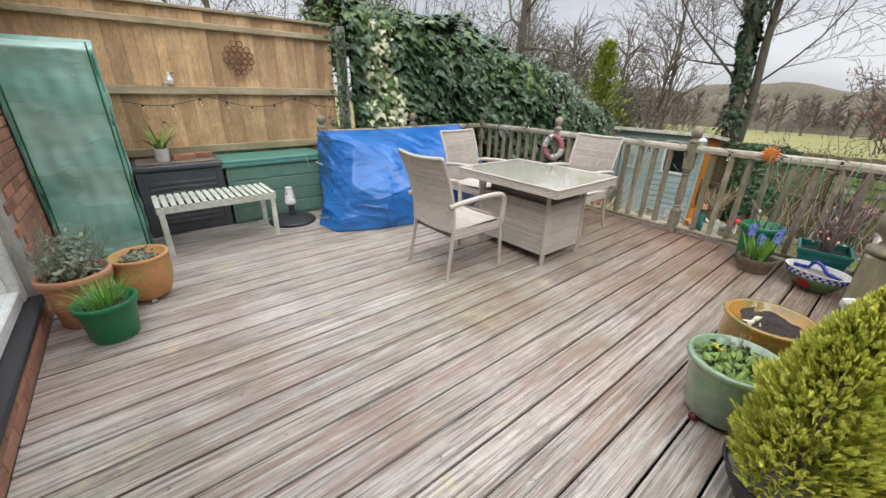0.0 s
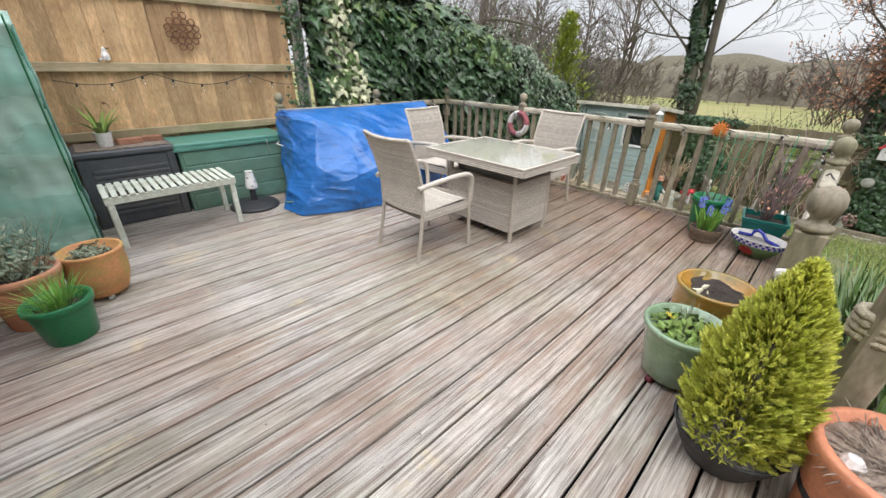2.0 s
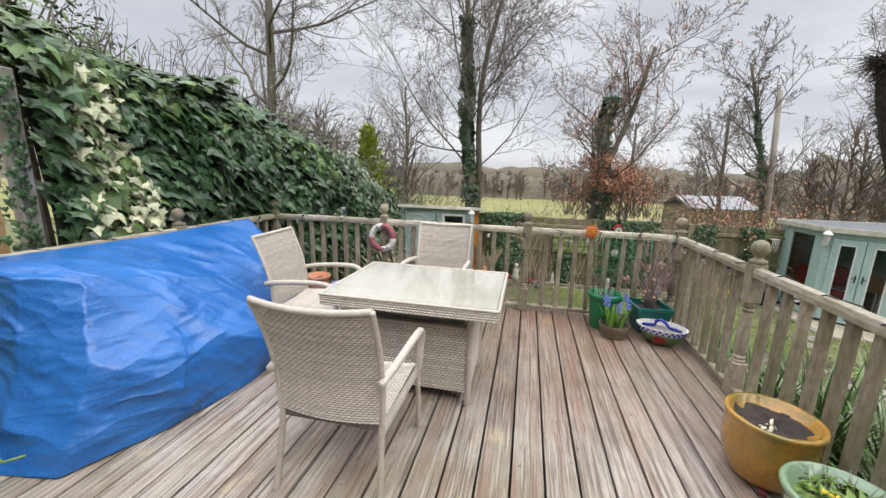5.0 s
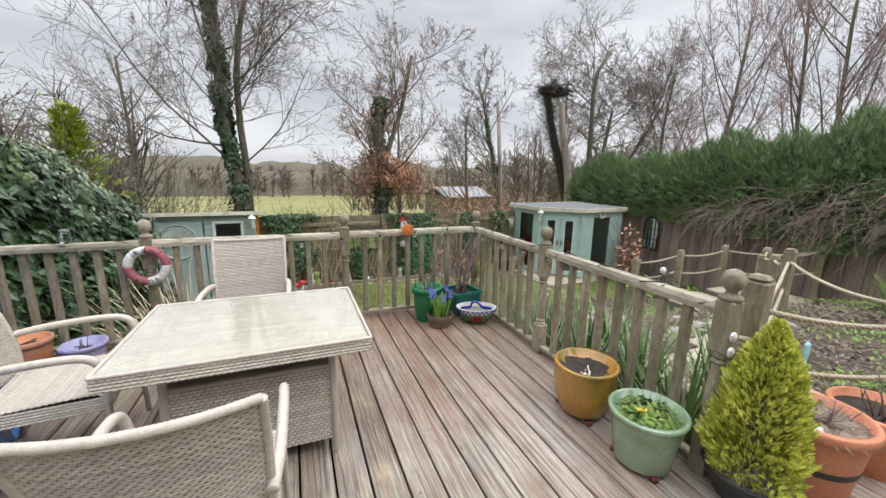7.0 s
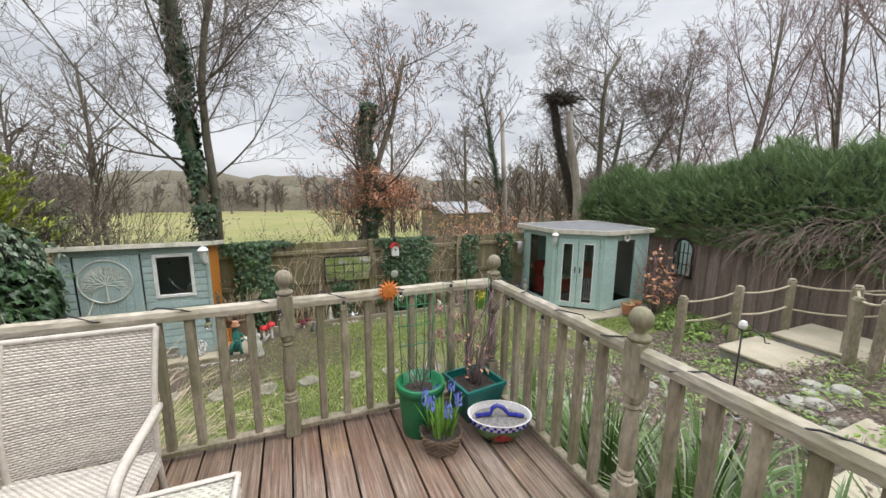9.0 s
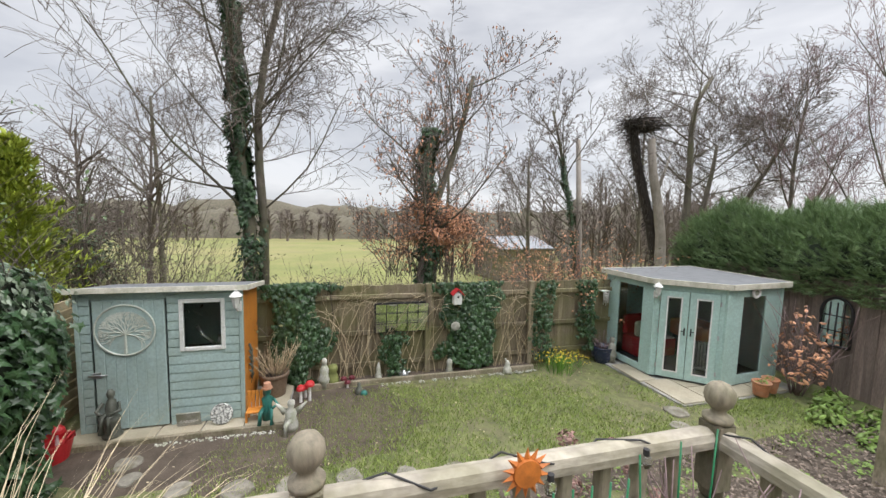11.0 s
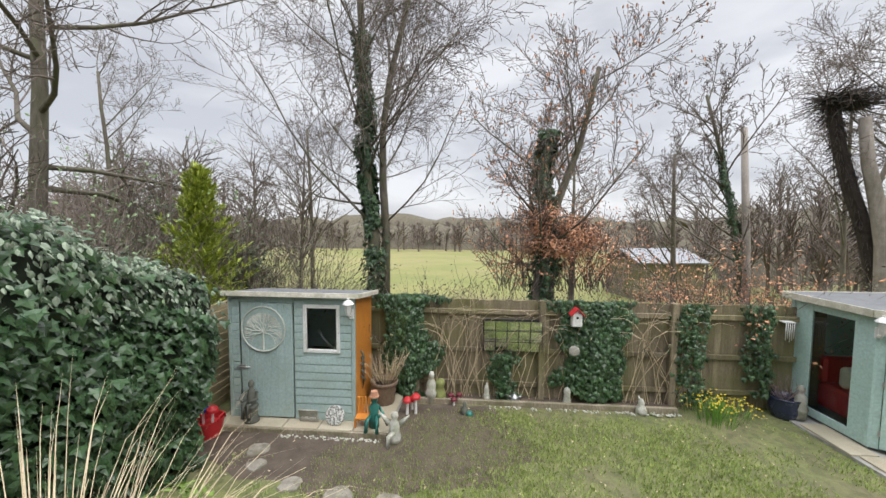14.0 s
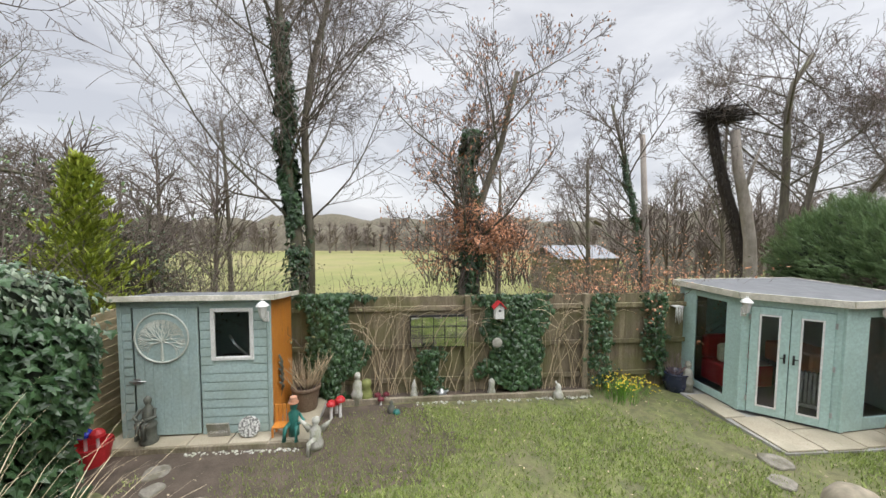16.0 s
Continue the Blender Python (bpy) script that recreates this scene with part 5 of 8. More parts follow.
M["dim"] = plain("dim_interior", (0.05, 0.05, 0.048), 0.9)
M["pane"] = glass_mat("clear_pane", (0.85, 0.9, 0.9), 0.03)
M["lampglass"] = plain("lamp_glass", (0.62, 0.62, 0.60), 0.2)


def lantern(parent, m):
    """A white coach lamp on a wall bracket: the wall is behind it, at +x of its own frame."""
    holder = part("wall_lamp", boxed(-0.02, -0.035, -0.10, 0.0, 0.035, 0.04, 0.006), M["white"], parent, "white coach lantern on a bracket")
    holder.matrix_basis = m
    tube("arm", [(-0.01, 0, -0.06), (-0.10, 0, -0.06), (-0.14, 0, -0.02)], 0.011, M["white"], holder)
    part("lantern_body", lathe(bmesh.new(), [(0.03, -0.02), (0.035, 0.0), (0.062, 0.13), (0.062, 0.135)], 6, (-0.14, 0, 0)), M["lampglass"], holder)
    part("cap", lathe(bmesh.new(), [(0.085, 0.136), (0.08, 0.145), (0.045, 0.185), (0.018, 0.2), (0.018, 0.22), (0, 0.225)], 6, (-0.14, 0, 0)), M["white"], holder)


def shed():
    X, Y0, Y1, Z0, Z1, XB = 9.18, 2.66, 4.50, -1.16, 0.66, 10.12
    s = thing("shed", "pale sage painted shiplap garden shed with an orange side", "shed")
    sage, orange = M["sagefront"], M["orange"]
    board_wall(s, "board", Y0 + 0.03, 3.53, Z0, Z1, X, sage, skip=(2.87, 3.38, -0.14, 0.53))
    board_wall(s, "board", 4.36, Y1 - 0.03, Z0, Z1, X, sage)
    part("door_lintel", boxed(X - 0.012, 3.53, 0.565, X + 0.01, 4.36, Z1, 0.003), sage, s)
    part("back_wall", boxed(XB - 0.02, Y0, Z0, XB, Y1, Z1 - 0.12), sage, s)
    part("side_wall", boxed(X, Y1 - 0.02, Z0, XB, Y1, Z1 - 0.12), sage, s)
    part("side_wall", boxed(X, Y0 + 0.002, Z0, XB, Y0 + 0.02, Z1 - 0.12), orange, s, "orange stained side wall")
    for k in range(18):
        c = -1.75 + k * 0.145
        bm = boxed(0, -0.007, -0.068, 1.35, 0.0, 0.068, 0.005, pose(X + 0.02, Y0, c, 0, -42, 0))
        geom = bm.verts[:] + bm.edges[:] + bm.faces[:]
        for co, no in (((0, 0, Z0), (0, 0, -1)), ((X, 0, Z1 - 0.012), (0.122, 0, 1)), ((XB, 0, 0), (1, 0, 0)), ((X + 0.02, 0, 0), (-1, 0, 0))):
            geom = bm.verts[:] + bm.edges[:] + bm.faces[:]
            bmesh.ops.bisect_plane(bm, geom=geom, plane_co=co, plane_no=no, clear_outer=True)
        if len(bm.faces):
            part("side_board", bm, orange, s)
        else:
            bm.free()
    for y in (Y0, Y1):
        part("corner_trim", boxed(X - 0.022, y - 0.025, Z0, X + 0.02, y + 0.025, Z1, 0.004), sage, s)
    door = part("door", boxed(X - 0.02, 3.555, Z0 + 0.02, X + 0.012, 4.335, 0.56, 0.004), sage, s, "tongue-and-groove sage door")
    for k in range(7):
        y = 3.56 + k * 0.11
        part("plank", boxed(X - 0.027, y + 0.004, Z0 + 0.025, X - 0.018, y + 0.107, 0.555, 0.004), sage, door)
    tube("bolt", [(X - 0.035, 4.20, -0.40), (X - 0.035, 4.40, -0.40)], 0.009, M["steel"], door, "galvanised bolt", 8)
    part("latch", boxed(X - 0.034, 4.26, -0.44, X - 0.026, 4.36, -0.36, 0.004), M["steel"], door)
    # tree plaque
    plaque = part("plaque", lathe(bmesh.new(), [(0.0, 0), (0.325, 0), (0.325, 0.008), (0, 0.008)], 44), sage, door, "round carved tree-of-life plaque")
    plaque.matrix_basis = pose(X - 0.028, 3.985, 0.175, 0, -90, 0)
    v, f = [], []
    ring = [Vector((0.325 * math.cos(a), 0.325 * math.sin(a), 0.012)) for a in [6.2832 * k / 48 for k in range(49)]]
    tube_data(ring, [0.012] * 49, 6, v, f)
    rnd = random.Random(9)

    def twig(p, d, L, r, lv):
        q = p + d * L
        if q.length > 0.31:
            return
        tube_data([p, (p + q) / 2 + Vector((rnd.uniform(-.008, .008), rnd.uniform(-.008, .008), 0)), q], [r * 1.5, r * 1.25, r * 0.9], 4, v, f)
        if lv:
            for a in (-26, -6, 17, 30)[: 3 if lv < 3 else 4]:
                a = radians(a + rnd.uniform(-9, 9))
                twig(q, Vector((d.x * math.cos(a) - d.y * math.sin(a), d.x * math.sin(a) + d.y * math.cos(a), 0)), L * 0.80, r * 0.66, lv - 1)

    tube_data([Vector((-0.30, 0, 0.012)), Vector((-0.1, 0, 0.012)), Vector((-0.04, 0, 0.012))], [0.022, 0.014, 0.012], 6, v, f)
    for a in (-105, -72, -46, -22, 0, 22, 46, 74, 105):
        twig(Vector((-0.05, 0, 0.012)), Vector((math.cos(radians(a)), math.sin(radians(a)), 0)), 0.10, 0.008, 3)
    raw("relief", v, f, M["plaque"], plaque)
    win = part("window", boxed(X - 0.03, 2.855, -0.155, X + 0.015, 2.905, 0.545, 0.005), M["white"], s, "white framed window")
    part("frame", boxed(X - 0.03, 3.345, -0.155, X + 0.015, 3.395, 0.545, 0.005), M["white"], win)
    part("frame", boxed(X - 0.03, 2.905, -0.155, X + 0.015, 3.345, -0.105, 0.005), M["white"], win)
    part("frame", boxed(X - 0.03, 2.905, 0.495, X + 0.015, 3.345, 0.545, 0.005), M["white"], win)
    part("pane", boxed(X - 0.008, 2.905, -0.105, X - 0.003, 3.345, 0.495), M["pane"], win)
    part("window_surround", boxed(X - 0.010, 2.85, 0.53, X + 0.006, 3.40, Z1 - 0.002), sage, s)
    part("window_surround", boxed(X - 0.010, 2.85, -0.27, X + 0.006, 3.40, -0.14), sage, s)
    part("shelf", boxed(X + 0.3, Y0 + 0.05, -0.3, X + 0.6, 3.5, -0.27), M["dim"], s)
    tube("tool", [(X + 0.2, 2.95, -0.25), (X + 0.22, 3.2, -0.02), (X + 0.25, 3.28, 0.1)], 0.02, M["steel"], s, "grey tool handle", 8)
    part("sack", lathe(bmesh.new(), [(0.10, 0), (0.12, 0.08), (0.09, 0.2), (0.0, 0.26)], 14, (X + 0.35, 2.95, -0.27), 0.3), M["stone"], s)
    roof = part("roof", boxed(X - 0.09, Y0 - 0.09, Z1 + 0.005, XB + 0.08, Y1 + 0.06, Z1 + 0.045), M["roof"], s)
    roof.matrix_basis = pose(X, 0, Z1, 0, 7, 0) @ pose(-X, 0, -Z1)
    part("fascia", boxed(X - 0.112, Y0 - 0.10, Z1 - 0.01, X - 0.09, Y1 + 0.07, Z1 + 0.06, 0.003), M["roofedge"], roof)
    part("fascia", boxed(X - 0.09, Y0 - 0.112, Z1 - 0.01, XB + 0.08, Y0 - 0.09, Z1 + 0.06, 0.003), M["roofedge"], roof)
    lantern(s, pose(X - 0.022, 2.68, 0.46))
    orn = thing("wall_ornament", "rusty metal bird ornament on the orange wall", "ornament", pose(9.45, Y0 - 0.03, -0.32))
    for k in range(5):
        tube("feather", [(0, 0, 0.12 - k * 0.1), (0.06 + 0.01 * k, -0.02, 0.0 - k * 0.09), (0.02, -0.01, -0.16 - k * 0.08)], [0.012, 0.02, 0.005], M["bronze"], orn, "", 6)
    slab = thing("shed_base", "pale concrete and slab base under the shed", "base", kind="structure")
    part("base", boxed(8.95, 2.10, LAWN - 0.1, 10.2, 4.66, -1.185, 0.01), M["concrete"], slab)
    for k in range(5):
        part("slab", boxed(8.93, 2.105 + k * 0.51, -1.184, 9.42, 2.10 + k * 0.51 + 0.5, -1.16, 0.006), M["slab"], slab)
    part("slab", boxed(9.425, 2.105, -1.184, 10.1, 2.60, -1.16, 0.006), M["slab"], slab)
    part("sleeper", boxed(8.895, 2.08, LAWN - 0.05, 8.93, 4.66, -1.17, 0.006), M["rail"], slab, "weathered sleeper edge")


M["plaque"] = plain("pale_plaque", (0.50, 0.53, 0.47), 0.7)


# ---- summerhouse ----
def summerhouse():
    s = thing("summerhouse", "mint green corner summerhouse with glazed double doors", "summerhouse")
    z0, z1 = -1.17, 0.60
    A, B, C, D = Vector((10.35, -4.22, 0)), Vector((9.19, -4.27, 0)), Vector((8.46, -5.10, 0)), Vector((8.56, -6.50, 0))
    E = Vector((10.45, -6.55, 0))
    mint = M["sagehouse"]

    def frame_of(p, q):
        d = (q - p)
        return pose(p.x, p.y, 0, 0, 0, math.degrees(math.atan2(d.y, d.x))), d.length

    def glazed(p, q, panes, name="wall_panel"):
        """A wall with openings (a, b, lo, hi) along it, glass in each; outside is to the right of p -> q."""
        m, L = frame_of(p, q)
        marks = sorted(panes)
        x = 0.0
        for a, b, lo, hi in marks:
            part(name, boxed(x, -0.02, z0, a, 0.02, z1, 0.003), mint, s).matrix_basis = m
            part(name, boxed(a, -0.02, z0, b, 0.02, lo, 0.003), mint, s).matrix_basis = m
            part(name, boxed(a, -0.02, hi, b, 0.02, z1, 0.003), mint, s).matrix_basis = m
            part("pane", boxed(a, -0.004, lo, b, 0.002, hi), M["pane"], s).matrix_basis = m
            x = b
        part(name, boxed(x, -0.02, z0, L, 0.02, z1, 0.003), mint, s).matrix_basis = m
        return m, L

    glazed(A, B, [(0.32, 0.92, -1.05, 0.45)])
    m, L = frame_of(B, C)
    part("wall_panel", boxed(0, -0.02, z0, 0.10, 0.02, z1, 0.003), mint, s).matrix_basis = m
    part("wall_panel", boxed(L - 0.10, -0.02, z0, L, 0.02, z1, 0.003), mint, s).matrix_basis = m
    part("wall_panel", boxed(0.10, -0.02, 0.47, L - 0.10, 0.02, z1, 0.003), mint, s).matrix_basis = m
    for k in range(2):
        a, b = 0.105 + k * (L - 0.2) / 2, 0.095 + (k + 1) * (L - 0.2) / 2
        d = part("door", boxed(a, -0.045, z0 + 0.02, a + 0.10, -0.005, 0.465, 0.004), mint, s, "glazed mint door leaf")
        d.matrix_basis = m
        part("stile", boxed(b - 0.10, -0.045, z0 + 0.02, b, -0.005, 0.465, 0.004), mint, d)
        part("rail", boxed(a + 0.10, -0.045, z0 + 0.02, b - 0.10, -0.005, z0 + 0.13, 0.004), mint, d)
        part("rail", boxed(a + 0.10, -0.045, 0.36, b - 0.10, -0.005, 0.465, 0.004), mint, d)
        for u0, u1, w0, w1 in ((a + 0.10, a + 0.125, z0 + 0.13, 0.36), (b - 0.125, b - 0.10, z0 + 0.13, 0.36), (a + 0.125, b - 0.125, z0 + 0.13, z0 + 0.155), (a + 0.125, b - 0.125, 0.335, 0.36)):
            part("bead", boxed(u0, -0.052, w0, u1, -0.043, w1, 0.002), M["white"], d)
        part("pane", boxed(a + 0.10, -0.026, z0 + 0.13, b - 0.10, -0.022, 0.36), M["pane"], d)
        hx = b - 0.045 if k == 0 else a + 0.045
        part("handle", boxed(hx - 0.012, -0.056, -0.33, hx + 0.012, -0.046, -0.19, 0.003), M["iron"], d, "black lever handle")
        tube("lever", [(hx, -0.06, -0.25), (hx + (0.05 if k else -0.05), -0.07, -0.25)], 0.007, M["iron"], d, "", 6)
        for z in (-0.95, -0.3, 0.3):
            q = a - 0.01 if k == 0 else b + 0.01
            part("hinge", boxed(q - 0.014, -0.05, z - 0.04, q + 0.014, -0.044, z + 0.04, 0.002), M["steel"], d)
    glazed(C, D, [(0.38, 0.98, -1.0, 0.42)])
    glazed(D, E, [])
    glazed(E, A, [])
    for p in (A, B, C, D):
        part("corner_post", boxed(p.x - 0.035, p.y - 0.035, z0, p.x + 0.035, p.y + 0.035, z1, 0.005), mint, s)
    # flat felt roof with a pale edge
    outer = [A + Vector((0.12, 0.10, 0)), B + Vector((-0.05, 0.10, 0)), C + Vector((-0.10, 0.03, 0)), D + Vector((-0.10, -0.1, 0)), E + Vector((0.12, -0.1, 0))]

    def slab_of(pts, lo, hi, name, material, parent):
        bm = bmesh.new()
        low, high = [bm.verts.new((p.x, p.y, lo)) for p in pts], [bm.verts.new((p.x, p.y, hi)) for p in pts]
        bm.faces.new(low[::-1]), bm.faces.new(high)
        for i in range(len(pts)):
            j = (i + 1) % len(pts)
            bm.faces.new((low[i], low[j], high[j], high[i]))
        bmesh.ops.recalc_face_normals(bm, faces=bm.faces[:])
        return part(name, bm, material, parent)

    roof = slab_of(outer, z1 + 0.002, z1 + 0.06, "roof", M["roof"], s)
    for p, q in zip(outer, outer[1:] + outer[:1]):
        mm, L2 = frame_of(p, q)
        part("fascia", boxed(0, -0.018, z1 - 0.03, L2, 0.0, z1 + 0.07, 0.003), M["roofedge"], roof).matrix_basis = mm
    slab_of([A, B, C, D, E], z0 - 0.02, z0 + 0.015, "floor", M["greybox"], s)
    mm, _ = frame_of(B, C)
    lamp_at = B + Vector((-0.0, 0.03, 0.40))
    lantern(s, pose(lamp_at.x - 0.05, lamp_at.y, lamp_at.z, 0, 0, -30))
    clock = part("clock", lathe(bmesh.new(), [(0.10, 0), (0.105, 0.012), (0.09, 0.022), (0.085, 0.016), (0, 0.016)], 28), M["pattern"], s, "round white outdoor clock")
    clock.matrix_basis = pose(8.445, -5.72, 0.50, 0, -90, 0)
    part("clock_face", lathe(bmesh.new(), [(0.05, 0.017), (0.05, 0.019), (0, 0.019)], 20), M["stone"], clock)
    # things inside
    c = thing("sofa", "red upholstered seat with pale cushions inside the summerhouse", "sofa", pose(9.95, -5.0, z0 + 0.015))
    part("seat", boxed(-0.25, -0.45, 0.05, 0.3, 0.45, 0.42, 0.03), M["red"], c)
    part("backrest", boxed(0.18, -0.45, 0.42, 0.32, 0.45, 0.85, 0.04), M["red"], c)
    part("cushion", boxed(-0.05, 0.0, 0.43, 0.1, 0.36, 0.75, 0.05), M["cream"], c, "cream cushion")
    part("throw", boxed(-0.26, -0.40, 0.425, 0.15, -0.05, 0.45, 0.01), M["pattern"], c)
    h = thing("heater", "white oil-filled radiator inside the summerhouse", "heater", pose(9.12, -5.45, z0 + 0.015, 0, 0, 48))
    for k in range(8):
        part("fin", boxed(-0.2 + k * 0.05, -0.06, 0.06, -0.165 + k * 0.05, 0.06, 0.55, 0.012), M["pattern"], h)
    part("base", boxed(-0.21, -0.09, 0, 0.21, 0.09, 0.055, 0.01), M["pattern"], h)
    st = thing("mosaic_table", "orange draped bench at the back of the summerhouse", "bench", pose(9.7, -5.95, z0 + 0.015))
    part("top", boxed(-0.4, -0.3, 0.42, 0.4, 0.3, 0.75, 0.03), M["terracotta"], st)
    part("base", boxed(-0.35, -0.25, 0.0, 0.35, 0.25, 0.415, 0.01), M["dim"], st)
    base = thing("patio_slabs", "pale sandstone slabs in front of the summerhouse", "paving", kind="structure")
    slab_of([Vector((10.5, -3.95, 0)), Vector((9.82, -3.87, 0)), Vector((8.13, -3.95, 0)), Vector((8.10, -5.15, 0)), Vector((8.15, -6.6, 0)), Vector((10.5, -6.6, 0))], LAWN - 0.1, z0 - 0.045, "base", M["concrete"], base)
    for x0, y0, x1, y1 in ((9.0, -4.25, 9.75, -3.9), (8.15, -4.5, 8.98, -3.98), (8.12, -5.1, 8.6, -4.52), (8.14, -5.7, 8.6, -5.12), (8.62, -5.0, 9.1, -4.52)):
        part("slab", boxed(x0, y0, z0 - 0.044, x1, y1, z0 - 0.02, 0.006), M["slab"], base)
    for y0, y1, x0 in ((-6.25, -5.72, 8.14),):
        part("slab", boxed(x0, y0, z0 - 0.044, x0 + 0.45, y1, z0 - 0.02, 0.006), M["slab"], base)


# ---- garden details ----
def stepping_stones():
    for k, (x, y) in enumerate(((8.53, 3.72), (8.24, 3.58), (7.95, 3.01), (7.82, 2.42), (7.74, 1.86), (7.71, 1.26), (7.61, 0.63), (7.55, 0.06), (7.43, -0.59), (8.03, -3.70), (7.70, -3.42))):
        st = thing("stepping_stone", "irregular pale stone slab set in the lawn", "stepping stone", pose(x, y, height(x, y), 0, 0, k * 37), group="stepping stones")
        r = 0.145 + 0.03 * math.sin(k * 5)
        part("stone", lathe(bmesh.new(), [(r, -0.03), (r, 0.012), (r * 0.94, 0.026), (0.0, 0.03)], 14, wobble=0.5), M["muddystone"], st)


def statue(name, label, at, profile, material, rz=0, limbs=(), seg=14):
    """A garden figure as one plain shape."""
    bm = bmesh.new()
    lathe(bm, profile, seg, wobble=0.12)
    for pts, r in limbs:
        v, f = [], []
        tube_data([Vector(p) for p in pts], r if isinstance(r, list) else [r] * len(pts), 8, v, f)
        vs = [bm.verts.new(p) for p in v]
        for face in f:
            bm.faces.new([vs[i] for i in face])
    me = mesh_of(bm, name, material, True)
    ob = new(name, me)
    ob.matrix_basis = pose(*at, 0, 0, rz)
    return tagged(ob, label, "garden ornament")


SITTER = [(0.08, 0), (0.08, 0.10), (0.09, 0.12), (0.10, 0.16), (0.07, 0.22), (0.075, 0.32), (0.045, 0.38), (0.03, 0.40), (0.045, 0.43), (0.05, 0.47), (0.03, 0.51), (0, 0.52)]
GNOME = [(0.05, 0), (0.065, 0.02), (0.06, 0.10), (0.045, 0.14), (0.04, 0.17), (0.045, 0.20), (0.035, 0.24), (0.012, 0.32), (0, 0.34)]


def ornaments():
    T, G = -1.16, LAWN
    statue("figurine", "bronze-coloured seated girl figure on a round plinth", (9.05, 4.13, T), [(0.10, 0), (0.11, 0.03), (0.085, 0.06), (0.085, 0.20), (0.10, 0.22), (0.09, 0.25), (0.06, 0.28), (0.065, 0.38), (0.05, 0.46), (0.025, 0.49), (0.04, 0.53), (0.045, 0.57), (0.02, 0.61), (0, 0.615)], M["bronze"],
           limbs=(([(-0.03, 0.05, 0.30), (-0.15, 0.04, 0.32), (-0.17, 0.03, 0.12)], 0.03), ([(-0.03, -0.05, 0.30), (-0.15, -0.03, 0.30), (-0.16, -0.05, 0.10)], 0.03), ([(0, 0.08, 0.44), (-0.06, 0.13, 0.36), (-0.12, 0.06, 0.34)], 0.02), ([(0, -0.08, 0.44), (-0.06, -0.12, 0.36), (-0.12, -0.04, 0.34)], 0.02)))
    sign = thing("garden_sign", "small weathered slate garden sign leaning on the shed", "sign", pose(9.11, 3.30, T + 0.004, 0, -14, 0))
    part("plate", boxed(-0.012, -0.14, 0, 0.012, 0.14, 0.20, 0.004), M["stone"], sign)
    words("GARDEN", 0.055, M["pattern"], sign, pose(-0.014, 0, 0.07) @ pose(0, 0, 0, 90, 0, -90))
    bm = bmesh.new()
    lathe(bm, [(0.0, 0), (0.13, 0), (0.14, 0.015), (0.13, 0.03), (0, 0.04)], 24)
    disc = thing("stone_disc", "round mottled stone plaque leaning on the shed", "ornament", pose(9.07, 2.90, T + 0.135, 0, -78, 0))
    part("disc", bm, M["mosaic"], disc)
    ch = thing("miniature_chair", "small bright orange wooden chair ornament", "ornament", pose(9.08, 2.50, T))
    for y in (-0.07, -0.02, 0.03, 0.08):
        part("slat", boxed(0.075, y - 0.02, 0.12, 0.09, y + 0.02, 0.38, 0.004), M["orange"], ch)
    part("seat", boxed(-0.08, -0.09, 0.12, 0.08, 0.10, 0.14, 0.004), M["orange"], ch)
    for x in (-0.07, 0.07):
        for y in (-0.08, 0.09):
            part("leg", boxed(x - 0.012, y - 0.012, 0, x + 0.012, y + 0.012, 0.12), M["orange"], ch)
    statue("figurine", "flowerpot figure in green with an orange hat sitting on the slab", (9.06, 2.33, T), [(0.07, 0), (0.07, 0.12), (0.06, 0.20), (0.075, 0.30), (0.03, 0.34), (0.045, 0.37), (0.05, 0.42), (0.06, 0.43), (0.045, 0.50), (0, 0.51)], M["teal2"],
           limbs=(([(-0.04, 0.05, 0.17), (-0.18, 0.06, 0.18), (-0.20, 0.07, 0.02)], 0.028), ([(-0.04, -0.05, 0.17), (-0.18, -0.07, 0.17), (-0.22, -0.09, 0.02)], 0.028), ([(0, -0.07, 0.29), (-0.05, -0.14, 0.22), (-0.11, -0.08, 0.20)], 0.02)))
    part_hat = thing("flowerpot_hat", "tiny terracotta pot worn as the figure's hat", "ornament", pose(9.06, 2.33, T + 0.435))
    part("hat", lathe(bmesh.new(), [(0.066, 0), (0.066, 0.02), (0.055, 0.022), (0.045, 0.085), (0, 0.086)], 14), M["terracotta"], part_hat)
    statue("figurine", "pale stone fairy figure crouching by the slab", (8.86, 2.0, G), [(0.09, 0), (0.10, 0.08), (0.07, 0.18), (0.08, 0.26), (0.03, 0.31), (0.05, 0.36), (0.045, 0.41), (0, 0.43)], M["paleresin"],
           limbs=(([(-0.05, 0, 0.16), (-0.16, 0.05, 0.16), (-0.18, 0.05, 0.0)], 0.03), ([(0.02, 0.08, 0.25), (0.0, 0.20, 0.40)], [0.05, 0.01]), ([(0.02, -0.08, 0.25), (0.0, -0.20, 0.38)], [0.05, 0.01])))
    for k, (x, y, r, h) in enumerate(((9.6, 1.95, 0.07, 0.22), (9.62, 1.82, 0.075, 0.27), (9.75, 1.9, 0.05, 0.16))):
        t = thing("toadstool_ornament", "red-capped toadstool garden ornament", "ornament", pose(x, y, G), group="toadstools")
        part("stalk", lathe(bmesh.new(), [(0.025, 0), (0.018, h), (0, h)], 10), M["pattern"], t)
        part("cap", lathe(bmesh.new(), [(r, h - 0.01), (r * 0.95, h + 0.02), (r * 0.6, h + 0.055), (0, h + 0.07)], 16), M["red"], t)
    statue("figurine", "mossy cream cherub figure near the ivy", (10.05, 1.62, G), SITTER, M["paleresin"])
